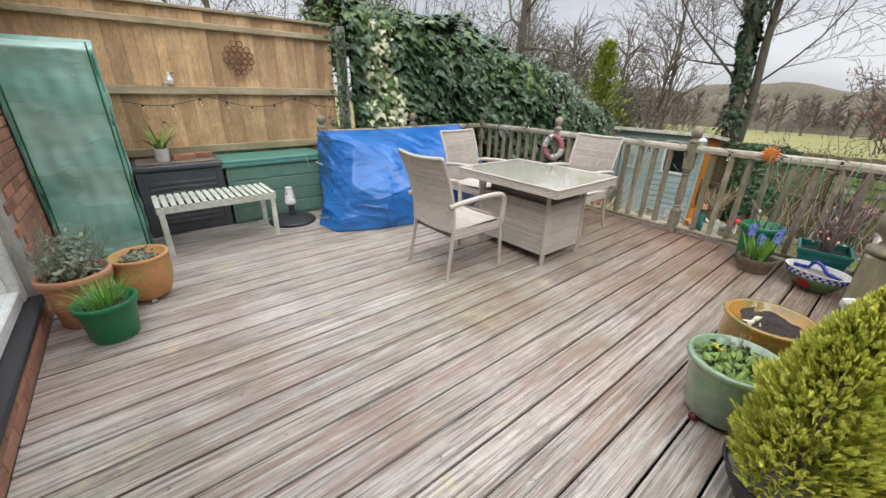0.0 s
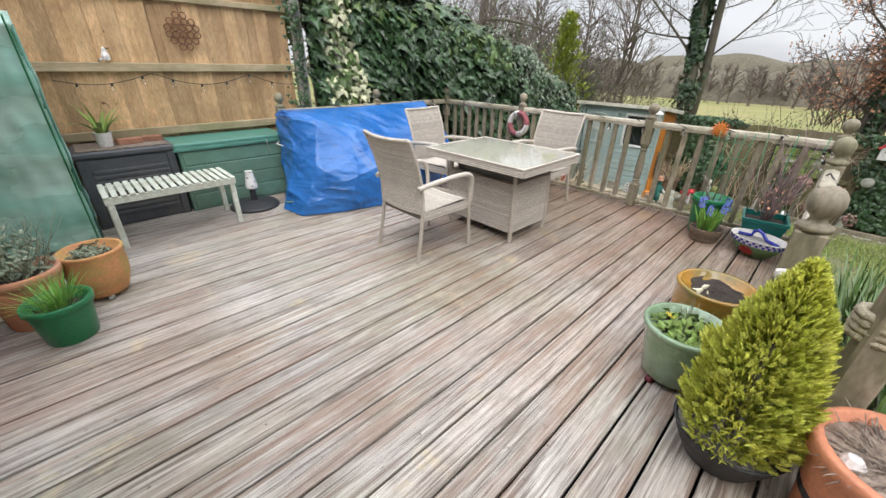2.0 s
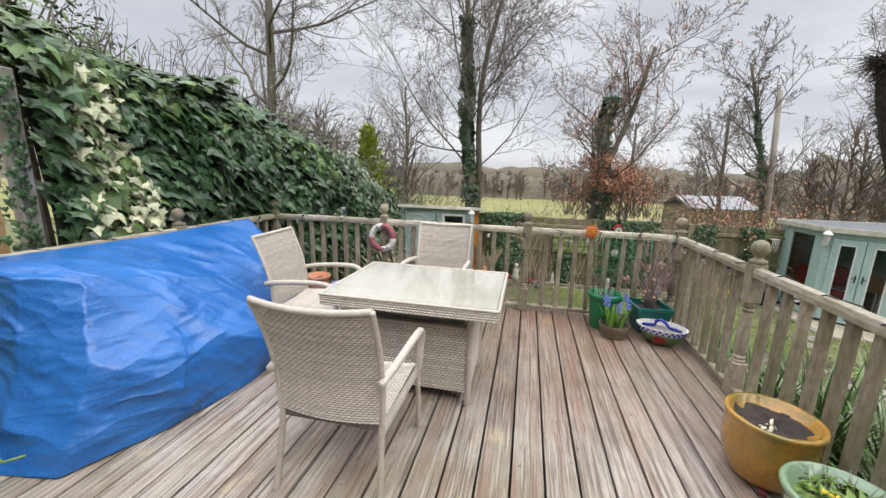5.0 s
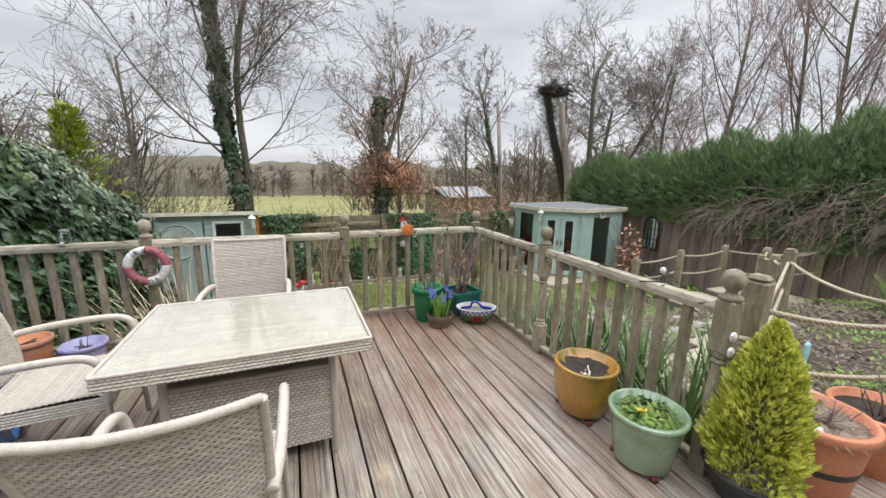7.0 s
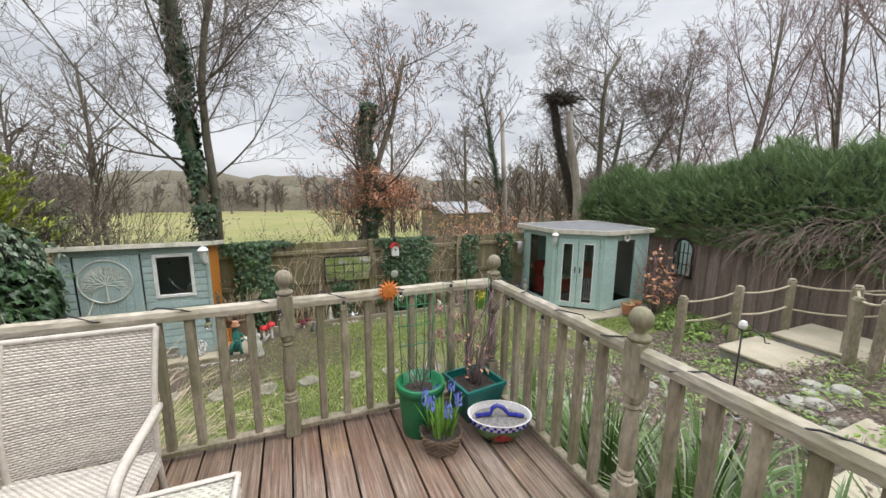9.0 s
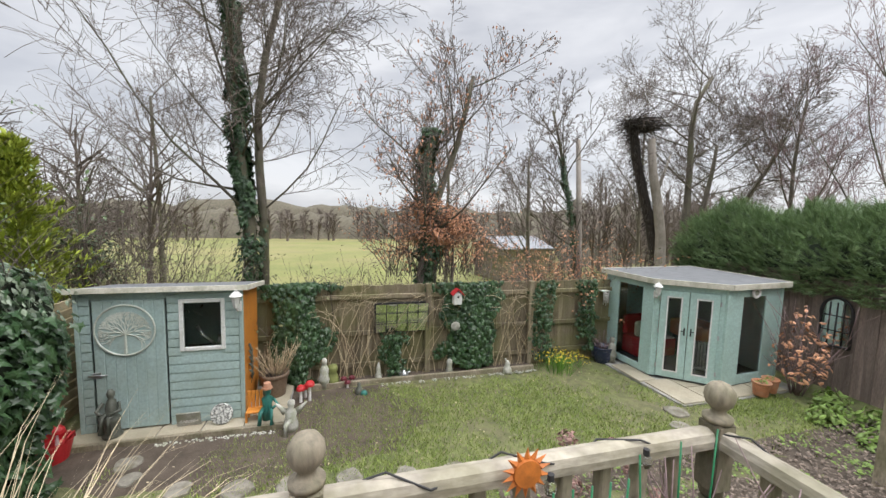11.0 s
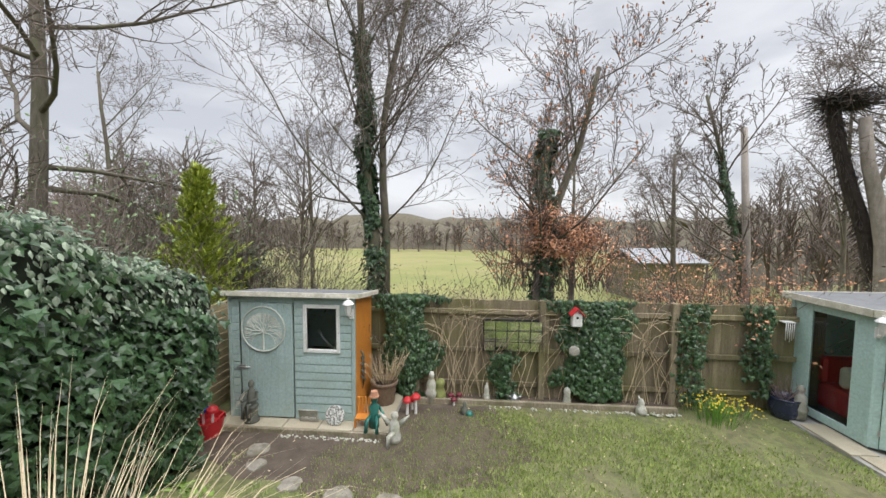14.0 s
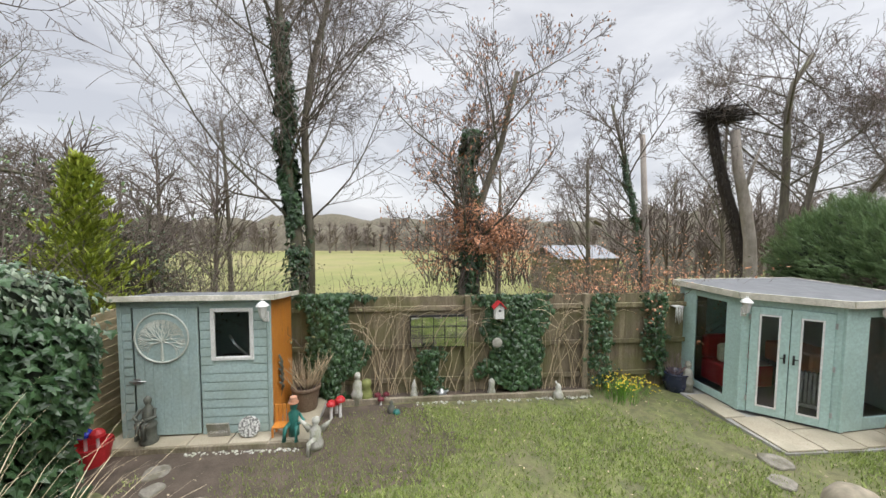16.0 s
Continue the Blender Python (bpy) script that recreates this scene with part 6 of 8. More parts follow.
    statue("figurine", "green and yellow frog ornament", (10.1, 1.48, G), [(0.09, 0), (0.11, 0.06), (0.09, 0.18), (0.06, 0.24), (0.085, 0.29), (0.07, 0.36), (0, 0.39)], M["moss"])
    rnd = random.Random(404)
    for k, (x, y) in enumerate(((10.1, 1.30), (10.12, 1.16), (9.95, 1.24))):
        t = thing("toadstool_ornament", "small spotted pink toadstool ornament", "ornament", pose(x, y, G), group="toadstools")
        part("stalk", lathe(bmesh.new(), [(0.02, 0), (0.015, 0.1), (0, 0.1)], 8), M["pattern"], t)
        part("cap", lathe(bmesh.new(), [(0.055, 0.09), (0.05, 0.12), (0, 0.15)], 12), M["maroon"], t)
    statue("figurine", "small duck-shaped garden ornament with a green base", (9.66, 1.06, G), [(0.05, 0), (0.07, 0.05), (0.05, 0.12), (0.025, 0.15), (0.035, 0.19), (0, 0.22)], M["bronze"])
    statue("globe_ornament", "little green glass ball on the soil", (9.6, 0.98, G), [(0.0, 0.0), (0.04, 0.01), (0.055, 0.05), (0.04, 0.09), (0, 0.1)], M["teal2"])
    statue("figurine", "tall pale stone gnome by the fence", (10.14, 0.70, G), GNOME, M["paleresin"])
    statue("figurine", "blue-grey bird pair ornament by the fence", (10.14, 0.24, G), [(0.06, 0), (0.09, 0.05), (0.05, 0.12), (0, 0.16)], M["steel"], limbs=(([(0, 0.05, 0.08), (0, 0.14, 0.14), (0, 0.20, 0.10)], [0.03, 0.02, 0.008]), ([(0, -0.05, 0.08), (0, -0.12, 0.12)], [0.03, 0.01])))
    statue("figurine", "standing stone cat figure by the fence", (10.14, -0.62, G), [(0.07, 0), (0.075, 0.04), (0.055, 0.12), (0.05, 0.18), (0.06, 0.22), (0.045, 0.28), (0, 0.30)], M["paleresin"])
    statue("figurine", "small stone rabbit figure on the lawn edge", (9.95, -1.72, G), [(0.08, 0), (0.09, 0.05), (0.06, 0.12), (0.045, 0.15), (0.05, 0.19), (0.02, 0.24), (0, 0.25)], M["paleresin"], limbs=(([(0, 0.02, 0.2), (0.02, 0.04, 0.28)], 0.015),))
    statue("figurine", "seated stone child figure by the summerhouse", (9.90, -4.02, -1.19), SITTER, M["stone"])
    tub = thing("red_tub", "red plastic tub trug with garden bits", "tub", pose(8.80, 4.62, G))
    part("tub", lathe(bmesh.new(), [(0.15, 0), (0.16, 0.01), (0.21, 0.24), (0.215, 0.25), (0.20, 0.25), (0.19, 0.15), (0, 0.15)], 28), M["red"], tub)
    for s in (-1, 1):
        tube("handle", [(0.08, s * 0.2, 0.24), (0.05, s * 0.21, 0.31), (-0.05, s * 0.21, 0.31), (-0.08, s * 0.2, 0.24)], 0.012, M["red"], tub)
    for y, m in ((0.08, "cobalt"), (-0.06, "red")):
        t = thing("toadstool_ornament", "glazed toadstool ornament in the red tub", "ornament", pose(8.82, 4.62 + y, G + 0.15), group="toadstools")
        part("stalk", lathe(bmesh.new(), [(0.02, 0), (0.015, 0.2), (0, 0.2)], 8), M["pattern"], t)
        part("cap", lathe(bmesh.new(), [(0.08, 0.18), (0.075, 0.22), (0.04, 0.26), (0, 0.27)], 14), M[m], t)
    p = pot("shrub_pot", "brown pot with a tangle of bare stems beside the shed", scaled(FLARE, 0.22, 0.36), M["basket"], (9.80, 2.36, -1.16), M["compost"], 0.30)
    stems(p, "stem_tangle", M["straw"], 50, 0.15, 0.30, 0.55, 0.005, 410, 2, 0.6)
    p = pot("blue_pot", "dark blue glazed pot with dry stems near the summerhouse", scaled(BELLY, 0.22, 0.34), M["cobaltdark"], (10.05, -3.92, G), M["compost"], 0.28)
    stems(p, "stem_tangle", M["redtwig"], 20, 0.12, 0.28, 0.4, 0.005, 411, 2, 0.7)
    for k, (x, y, r) in enumerate(((8.10, -5.55, 0.12), (8.16, -5.85, 0.11))):
        p = pot("terracotta_pot", "terracotta pot on the summerhouse slabs", scaled(FLARE, r + 0.02, 0.24), M["terracotta"], (x, y, -1.19), M["compost"], 0.19)
        sprigs(p, "leaves", M["herb"], 40, 0.08, 0.19, 0.12, 0.05, 420 + k)
    # on the back fence
    mir = thing("garden_mirror", "leaded garden mirror on the back fence reflecting the lawn", "mirror", pose(10.20, 0.285, -0.13))
    part("frame", boxed(0, -0.49, -0.275, 0.02, 0.49, 0.275, 0.004), M["iron"], mir)
    part("glass", boxed(-0.036, -0.475, -0.26, -0.032, 0.475, 0.26), M["mirror"], mir, "mirror glass").matrix_basis = pose(0, 0, 0, 0, -7, 0)
    for k in range(6):
        part("bar", boxed(-0.074, -0.48 + k * 0.19, -0.265, -0.066, -0.472 + k * 0.19, 0.265), M["iron"], mir)
    for z in (-0.09, 0.09):
        part("bar", boxed(-0.075, -0.475, z - 0.004, -0.067, 0.475, z + 0.004), M["iron"], mir)
    bh = thing("bird_house", "white bird house with a red roof in the ivy", "bird house", pose(10.0, -0.69, 0.12))
    part("body", boxed(-0.06, -0.075, 0, 0.06, 0.075, 0.20, 0.004), M["white"], bh)
    for sgn in (-1, 1):
        part("roof", boxed(-0.09, -0.008, 0, 0.09, 0.008, 0.15, 0.003, pose(0, sgn * 0.105, 0.17, sgn * 42, 0, 0)), M["red"], bh, "red pitched roof")
    part("gable", lathe(bmesh.new(), [(0.075, 0.2), (0.01, 0.27), (0, 0.275)], 4), M["white"], bh)
    # Black disc on the front, painted dark like the inside of an opening.
    hole = part("hole", lathe(bmesh.new(), [(0.02, 0), (0.02, 0.004), (0, 0.004)], 14), M["iron"], bh)
    hole.matrix_basis = pose(-0.061, 0, 0.14, 0, -90, 0)
    t = thing("fence_plaque", "small grey stone plaque on the ivy fence", "plaque", pose(9.98, -0.66, -0.28))
    part("plate", lathe(bmesh.new(), [(0.0, 0), (0.08, 0), (0.085, 0.02), (0.06, 0.03), (0, 0.035)], 18), M["stone"], t).matrix_basis = pose(0, 0, 0, 0, -90, 0)
    t = thing("wind_chime", "white wind chime hanging by the summerhouse", "wind chime", pose(10.12, -3.98, 0.1))
    for k in range(5):
        tube("chime", [(0, 0.03 * k - 0.06, 0.12), (0, 0.03 * k - 0.06, -0.12 - 0.03 * (k % 3))], 0.007, M["white"], t, "", 6)
    part("bar", boxed(-0.01, -0.08, 0.12, 0.2, 0.08, 0.135), M["white"], t)
    e = thing("bed_edging", "weathered timber sleeper edging along the fence bed", "edging", kind="structure")
    part("sleeper", boxed(9.98, -2.3, G - 0.05, 10.04, 2.05, G + 0.09, 0.008), M["rail"], e)
    part("soil", boxed(10.04, -2.3, G - 0.05, 10.28, 2.05, G + 0.05, 0.01), M["soil"], e)
    rn = random.Random(430)
    bm = bmesh.new()
    for _ in range(190):
        x, y = rn.choice(((9.93 + rn.uniform(-.05, .03), rn.uniform(-2.3, 0.8)), (8.83 + rn.uniform(-.03, .04), rn.uniform(2.2, 3.6))))
        bmesh.ops.create_icosphere(bm, subdivisions=1, radius=rn.uniform(0.012, 0.026), matrix=pose(x, y, G + 0.01, rn.uniform(0, 90), 0, 0) @ Matrix.Diagonal((1, 1.3, 0.6, 1)))
    tagged(part("pebbles", bm, M["paleresin"]), "white pebbles along the beds", "pebbles", kind="stuff")
    w = thing("fence_window", "arched black iron window mirror on the side fence", "mirror", pose(8.05, -7.12, 0.0))
    prof = [(-0.22, -0.42), (0.22, -0.42)] + [(0.22 * math.cos(a), 0.18 + 0.26 * math.sin(a)) for a in [math.pi * k / 14 for k in range(15)]]
    bm = bmesh.new()
    vs = [bm.verts.new((x, 0.002, z)) for x, z in prof]
    bm.faces.new(vs)
    part("glass", bm, M["mirror"], w)
    tube("frame", [(x, 0.012, z) for x, z in prof + prof[:1]], 0.024, M["iron"], w)
    for x in (-0.1, 0, 0.1):
        tube("bar", [(x, 0.012, -0.42), (x, 0.012, 0.36)], 0.008, M["iron"], w, "", 6)
    for z in (-0.15, 0.12):
        tube("bar", [(-0.22, 0.012, z), (0.22, 0.012, z)], 0.008, M["iron"], w, "", 6)


def rope_walk():
    """Slab steps down beside the deck, with rope rails on stout posts."""
    path = thing("garden_steps", "pale sandstone slab steps and landings down the bank", "steps", kind="structure")
    for x0, y0, x1, y1, z in ((1.9, -2.3, 3.3, -1.2, -0.28), (2.3, -3.3, 3.6, -2.35, -0.36), (4.50, -5.55, 5.60, -4.55, -0.72), (4.25, -6.75, 5.45, -5.60, -0.62)):
        part("slab", boxed(x0, y0, z - 0.05, x1, y1, z, 0.012), M["slab"], path)
        part("riser", boxed(x0 + 0.03, y0 + 0.03, z - 0.45, x1 - 0.03, y1 - 0.03, z - 0.05), M["concrete"], path)
    spots = [(2.0, -0.36, 1.06, -0.4), (3.36, -3.66, 0.72, -0.4), (4.42, -5.25, 0.30, -0.75), (4.09, -4.87, 0.40, -0.62), (4.62, -5.71, 0.36, -0.75), (4.41, -7.0, 0.36, -0.75), (5.65, -4.98, 0.16, -0.95), (5.47, -6.02, 0.22, -0.9), (6.05, -4.30, -0.04, -1.1), (1.55, -1.9, 0.95, -0.35)]
    for x, y, top, foot in spots:
        p = thing("rope_post", "stout weathered round-topped timber post", "post", pose(x, y, foot - 0.15, 0, random.uniform(-1.5, 1.5), random.uniform(0, 40)), group="rope posts")
        h = top - foot + 0.15
        bm = boxed(-0.055, -0.055, 0, 0.055, 0.055, h - 0.03, 0.01)
        box(bm, -0.05, -0.05, h - 0.035, 0.05, 0.05, h, 0.02)
        part("shaft", bm, M["rail"], p)
    pairs = [(0, 1, 0.16), (0, 1, 0.5), (9, 1, 0.15), (1, 3, 0.08), (3, 2, 0.05), (2, 4, 0.06), (4, 5, 0.10), (5, 7, 0.10), (7, 6, 0.10), (6, 8, 0.10), (7, 6, 0.45), (6, 8, 0.42), (5, 7, 0.5), (0, 9, 0.18), (0, 9, 0.5)]
    for a, b, drop in pairs:
        p, q = Vector(spots[a][:3]), Vector(spots[b][:3])
        p.z -= drop
        q.z -= drop
        n = 36
        pts = []
        for i in range(n + 1):
            t = i / n
            c = p.lerp(q, t)
            c.z -= 0.28 * (p - q).length * 0.42 * 4 * t * (1 - t) * 0.5
            pts.append(c)
        r = thing("rope", "thick sagging jute rope between the posts", "rope", group="ropes")
        v, f = [], []
        L = (p - q).length
        for k in range(3):
            strand = []
            m = max(40, int(L * 60))
            for i in range(m + 1):
                t = i / m
                c = pts[min(n - 1, int(t * n))].lerp(pts[min(n, int(t * n) + 1)], t * n - min(n - 1, int(t * n)))
                ang = t * L * 55 + k * 2.094
                strand.append(c + Vector((0.009 * math.cos(ang), 0.009 * math.cos(ang) * 0.5, 0.009 * math.sin(ang))))
            tube_data(strand, [0.0095] * len(strand), 5, v, f)
        raw("twist", v, f, M["rope"], r, smooth=True)
    coil = thing("rope_coil", "rope wound round the post by the deck", "rope", pose(2.0, -0.36, 0.62))
    tube("coil", [(0.078 * math.cos(a * 0.6), 0.078 * math.sin(a * 0.6), a * 0.0026) for a in range(42)], 0.018, M["rope"], coil, "", 6)
    hook = thing("shepherd_hook", "black iron shepherd's hook with a crystal ornament", "hook", pose(4.55, -3.1, height(4.55, -3.1)))
    tube("pole", [(0, 0, -0.1), (0, 0, 0.85)], 0.009, M["iron"], hook)
    for s in (-1, 1):
        tube("arm", [(0, 0, 0.82), (s * 0.1, 0, 0.88), (s * 0.2, 0, 0.84), (s * 0.22, 0, 0.78), (s * 0.26, 0, 0.79)], 0.007, M["iron"], hook, "", 6)
    part("crystal", lathe(bmesh.new(), [(0.0, 0.84), (0.035, 0.86), (0.045, 0.90), (0.03, 0.94), (0, 0.95)], 8), M["pattern"], hook)
    rn = random.Random(500)
    for k in range(40):
        x, y = rn.uniform(2.8, 6.2), rn.uniform(-4.3, -1.4)
        r = rn.uniform(0.05, 0.15)
        st = thing("rock", "rounded grey rock in the rockery bed", "rock", pose(x, y, height(x, y), 0, 0, rn.uniform(0, 360)), group="rocks")
        part("stone", lathe(bmesh.new(), [(r * 0.8, -0.04), (r, r * 0.2), (r * 0.8, r * 0.5), (r * 0.3, r * 0.7), (0, r * 0.72)], 9, wobble=0.5), M["stone"], st)


def deck_details():
    ring = thing("life_ring", "small red and white decorative life ring on a newel post", "life ring", pose(4.635, 3.09, 0.735, 0, -88, 0))
    n = 48
    for k in range(8):
        pts = [(0.135 * math.cos(a), 0.135 * math.sin(a), 0) for a in [6.2832 * (k / 8 + i / 8 / 8) for i in range(9)]]
        tube("segment", pts, 0.036, M["ringwhite"] if k in (0, 1, 4, 5) else M["ringred"], ring, "", 10)
    for k, ch in enumerate("RBO"):
        a = radians(24 - 24 * k)
        words(ch, 0.05, M["lettering"], ring, pose(0.135 * math.cos(a), 0.135 * math.sin(a), 0.039, 0, 0, math.degrees(a) - 90))
    for k, ch in enumerate("SIDE"):
        a = radians(180 - 34 + 22 * k)
        words(ch, 0.05, M["lettering"], ring, pose(0.135 * math.cos(a), 0.135 * math.sin(a), 0.039, 0, 0, math.degrees(a) + 90))
    sn = thing("sun_ornament", "orange metal sun face on the handrail", "ornament", pose(4.635, 0.78, 0.945, 0, -90, 0))
    part("disc", lathe(bmesh.new(), [(0.0, 0), (0.048, 0), (0.045, 0.012), (0, 0.018)], 20), M["sunorange"], sn)
    for k in range(14):
        a = 6.2832 * k / 14
        bm = bmesh.new()
        vs = [bm.verts.new(p) for p in ((0.045, -0.013, 0), (0.045, 0.013, 0), (0.085, 0, 0.002), (0.05, 0, 0.01))]
        bm.faces.new((vs[0], vs[2], vs[3])), bm.faces.new((vs[3], vs[2], vs[1])), bm.faces.new((vs[0], vs[1], vs[2])), bm.faces.new((vs[0], vs[3], vs[1]))
        part("ray", bm, M["sunorange"], sn).matrix_basis = pose(0, 0, 0, 0, 0, math.degrees(a))
    light = thing("string_lights", "dark cable of clear festoon bulbs wound along the handrails", "string lights")
    route = [(4.70 - 2.78 + 2.78 * k / 24, -0.07 + 0.045 * math.sin(k * 1.9), 0.93 + 0.035 * math.cos(k * 1.9)) for k in range(25)]
    route += [(4.70 + 0.045 * math.sin(k * 1.9), -0.07 + 4.6 * k / 36, 0.93 + 0.035 * math.cos(k * 1.9)) for k in range(1, 37)]
    route += [(4.70 - 2.7 * k / 22, 4.56 + 0.045 * math.sin(k * 1.9), 0.93 + 0.035 * math.cos(k * 1.9)) for k in range(1, 23)]
    tube("cable", route, 0.004, M["iron"], light, "", 5)
    bulb = lathe(bmesh.new(), [(0.0, -0.052), (0.016, -0.048), (0.022, -0.03), (0.017, -0.012), (0.010, -0.004)], 12)
    bulb_me = mesh_of(bulb, "bulb", M["bulb"], True)
    cap_me = mesh_of(lathe(bmesh.new(), [(0.011, -0.006), (0.011, 0.016), (0, 0.018)], 10), "bulb_cap", M["iron"])
    for k in range(3, len(route), 3):
        x, y, z = route[k]
        inward = Vector((-0.03, 0, 0)) if x > 4.6 else Vector((0, 0.04 if y < 1 else -0.04, 0))
        c = again("bulb_cap", cap_me, light, pose(x + inward.x, y + inward.y, z - 0.03))
        again("bulb", bulb_me, c, Matrix())
    # shells on the end post and jar
    for k, z in enumerate((0.80, 0.72, 0.60)):
        sh = thing("shell", "white scallop shell hung on the newel post", "shell", pose(1.872, -0.05, z, 0, -90, 0), group="shells")
        part("shell", lathe(bmesh.new(), [(0.0, 0), (0.026, 0.002), (0.022, 0.012), (0, 0.02)], 12, wobble=0.3), M["pattern"], sh)
    jar = thing("glass_jar", "clear jar candle holder on the handrail", "jar", pose(4.70, 3.62, 0.951))
    part("jar", lathe(bmesh.new(), [(0.035, 0), (0.038, 0.01), (0.038, 0.08), (0.03, 0.095)], 16), M["bulb"], jar)
    part("lid", lathe(bmesh.new(), [(0.033, 0.095), (0.033, 0.11), (0, 0.112)], 16), M["steel"], jar)
    # on the tan fence
    wall = FENCE_Y - 0.02
    r = thing("wall_ring_ornament", "rusty iron ornament of linked rings on the fence", "wall ornament", pose(1.30, wall - 0.03, 1.70))
    k = 0
    for row, (n, dz) in enumerate(((2, 0.14), (4, 0.085), (5, 0.03), (5, -0.03), (4, -0.085), (2, -0.14))):
        for i in range(n):
            cx = (i - (n - 1) / 2) * 0.062
            tube("ring", [(cx + 0.028 * math.cos(a), -0.01 * (k % 2), dz + 0.028 * math.sin(a)) for a in [6.2832 * q / 14 for q in range(15)]], 0.0055, M["rust"], r, "", 5)
            k += 1
    tube("hanger", [(0, 0, 0.16), (0, 0.01, 0.24)], 0.004, M["rust"], r, "", 5)
    g = thing("bird_ornament", "painted seagull ornament on the fence rail", "ornament", pose(0.62, wall - 0.04, 1.415))
    part("body", lathe(bmesh.new(), [(0.0, 0), (0.03, 0.015), (0.035, 0.05), (0.02, 0.085), (0.018, 0.11), (0.0, 0.125)], 12), M["pattern"], g)
    tube("beak", [(0.012, 0, 0.11), (0.05, 0, 0.115)], [0.008, 0.002], M["iron"], g, "", 6)
    tube("tail", [(-0.02, 0, 0.03), (-0.07, 0, 0.0)], [0.015, 0.005], M["steel"], g, "", 6)
    fl = thing("string_lights", "dark festoon cable sagging along the fence", "string lights")
    pts = []
    for i in range(61):
        x = 0.2 + 2.15 * i / 60
        pts.append((x, wall - 0.05, 1.33 - 0.10 * abs(math.sin(x * 3.4)) - 0.04 * x * 0.4))
    tube("cable", pts, 0.0035, M["iron"], fl, "", 5)
    for i in range(4, 60, 7):
        x, y, z = pts[i]
        c = again("bulb_cap", cap_me, fl, pose(x, y, z - 0.018))
        again("bulb", bulb_me, c, Matrix())
    m = thing("metal_figure", "pale turquoise metal figure on a stake", "ornament", pose(1.82, -0.62, 0))
    tube("stake", [(0, 0, -0.1), (0, 0, 0.55)], 0.006, M["steel"], m, "", 6)
    part("figure", lathe(bmesh.new(), [(0.0, 0.42), (0.045, 0.44), (0.03, 0.54), (0.02, 0.60), (0.03, 0.64), (0.025, 0.69), (0, 0.71)], 12, squash=(0.4, 1)), M["turq"], m)


M["bulb"] = glass_mat("bulb_glass", (0.95, 0.95, 0.95), 0.02)
M["turq"] = plain("turquoise_paint", (0.35, 0.62, 0.64), 0.6)
M["mosaic"] = surf("mottled_stone", (0.16, 0.16, 0.15), (0.66, 0.66, 0.62), 38, rough=0.9, bump=0.4, fine=60, spread=0.06)
M["teal2"] = plain("green_figure_paint", (0.03, 0.16, 0.13), 0.5, vary=0.3)
M["paleresin"] = plain("pale_cast_stone", (0.50, 0.49, 0.44), 0.85, vary=0.25, scale=14, bump=0.4, stain=[((0.25, 0.27, 0.16), 9, 0.6)])
M["moss"] = plain("moss_green_resin", (0.20, 0.22, 0.07), 0.7, vary=0.3)
M["cobaltdark"] = plain("dark_blue_glaze", (0.018, 0.025, 0.06), 0.25, coat=0.4)
M["mirror"] = bpy.data.materials.new("mirror_glass")
M["mirror"].use_nodes = True
M["mirror"].node_tree.nodes["Principled BSDF"].inputs["Metallic"].default_value = 1.0
M["mirror"].node_tree.nodes["Principled BSDF"].inputs["Roughness"].default_value = 0.03
M["mirror"].node_tree.nodes["Principled BSDF"].inputs["Base Color"].default_value = (0.8, 0.83, 0.82, 1)


def barn():
    b = thing("barn", "old timber field barn with a pale corrugated roof", "barn", pose(21.5, -7.2, height(21.5, -7.2), 0, 0, 8) @ Matrix.Diagonal((0.7, 0.62, 0.8, 1)))
    for k in range(9):
        part("board", boxed(-2.0, -2.2, 0.02 + k * 0.24, -1.96, 2.2, 0.25 + k * 0.24, 0.01), M["oldfence"], b)
        part("board", boxed(-1.96, 2.16, 0.02 + k * 0.24, 2.0, 2.2, 0.25 + k * 0.24, 0.01), M["oldfence"], b)
    part("core", boxed(-1.9, -2.1, 0, 2.0, 2.1, 2.1), M["oldfence"], b)
    for s in (-1, 1):
        part("roof", boxed(-2.3, -2.5, -0.03, 0.02, 2.5, 0.03, 0.0, pose(0, 0, 2.75, 0, -16, 0) if s < 0 else pose(0, 0, 2.75, 0, 16, 0) @ pose(2.28, 0, 0)), M["barnroof"], b, "pale corrugated roof")


M["barnroof"] = plain("pale_roof", (0.31, 0.32, 0.335), 0.8, vary=0.25)


def neighbour():
    h = thing("neighbour_house", "brick house with a dark tiled roof beyond the fence", "house", pose(-2.2, 11.5, LAWN - 1.0))
    part("wall", boxed(-4, -2.5, 0, 1.9, 4, 5.4), M["brick"], h)
    part("roof", boxed(-4.2, -3.2, -0.05, 2.3, 1.2, 0.05, 0.0, pose(0, 0, 6.4, 30, 0, 0)), M["roof"], h)
    part("bargeboard", boxed(1.95, -3.2, -0.12, 2.0, 1.0, 0.06, 0.0, pose(0.31, 0, 6.4, 30, 0, 0)), M["roof"], h)


shed()
summerhouse()
stepping_stones()
ornaments()
rope_walk()
deck_details()
barn()
neighbour()

# ---- trees, hedges and planting ----
M["field"] = surf("pasture", (0.15, 0.165, 0.045), (0.245, 0.25, 0.078), 0.35, rough=0.95, bump=0.4, fine=6, stain=[((0.30, 0.24, 0.12), 0.08, 0.5)])
M["farwood"] = surf("far_wood", (0.075, 0.068, 0.045), (0.17, 0.148, 0.105), 2.4, rough=1.0, bump=1.0, fine=3)
# Near-black green: the shade deep between the leaves put into a colour.
M["leafshade"] = plain("hedge_shade", (0.02, 0.03, 0.015), 0.9, vary=0.4)


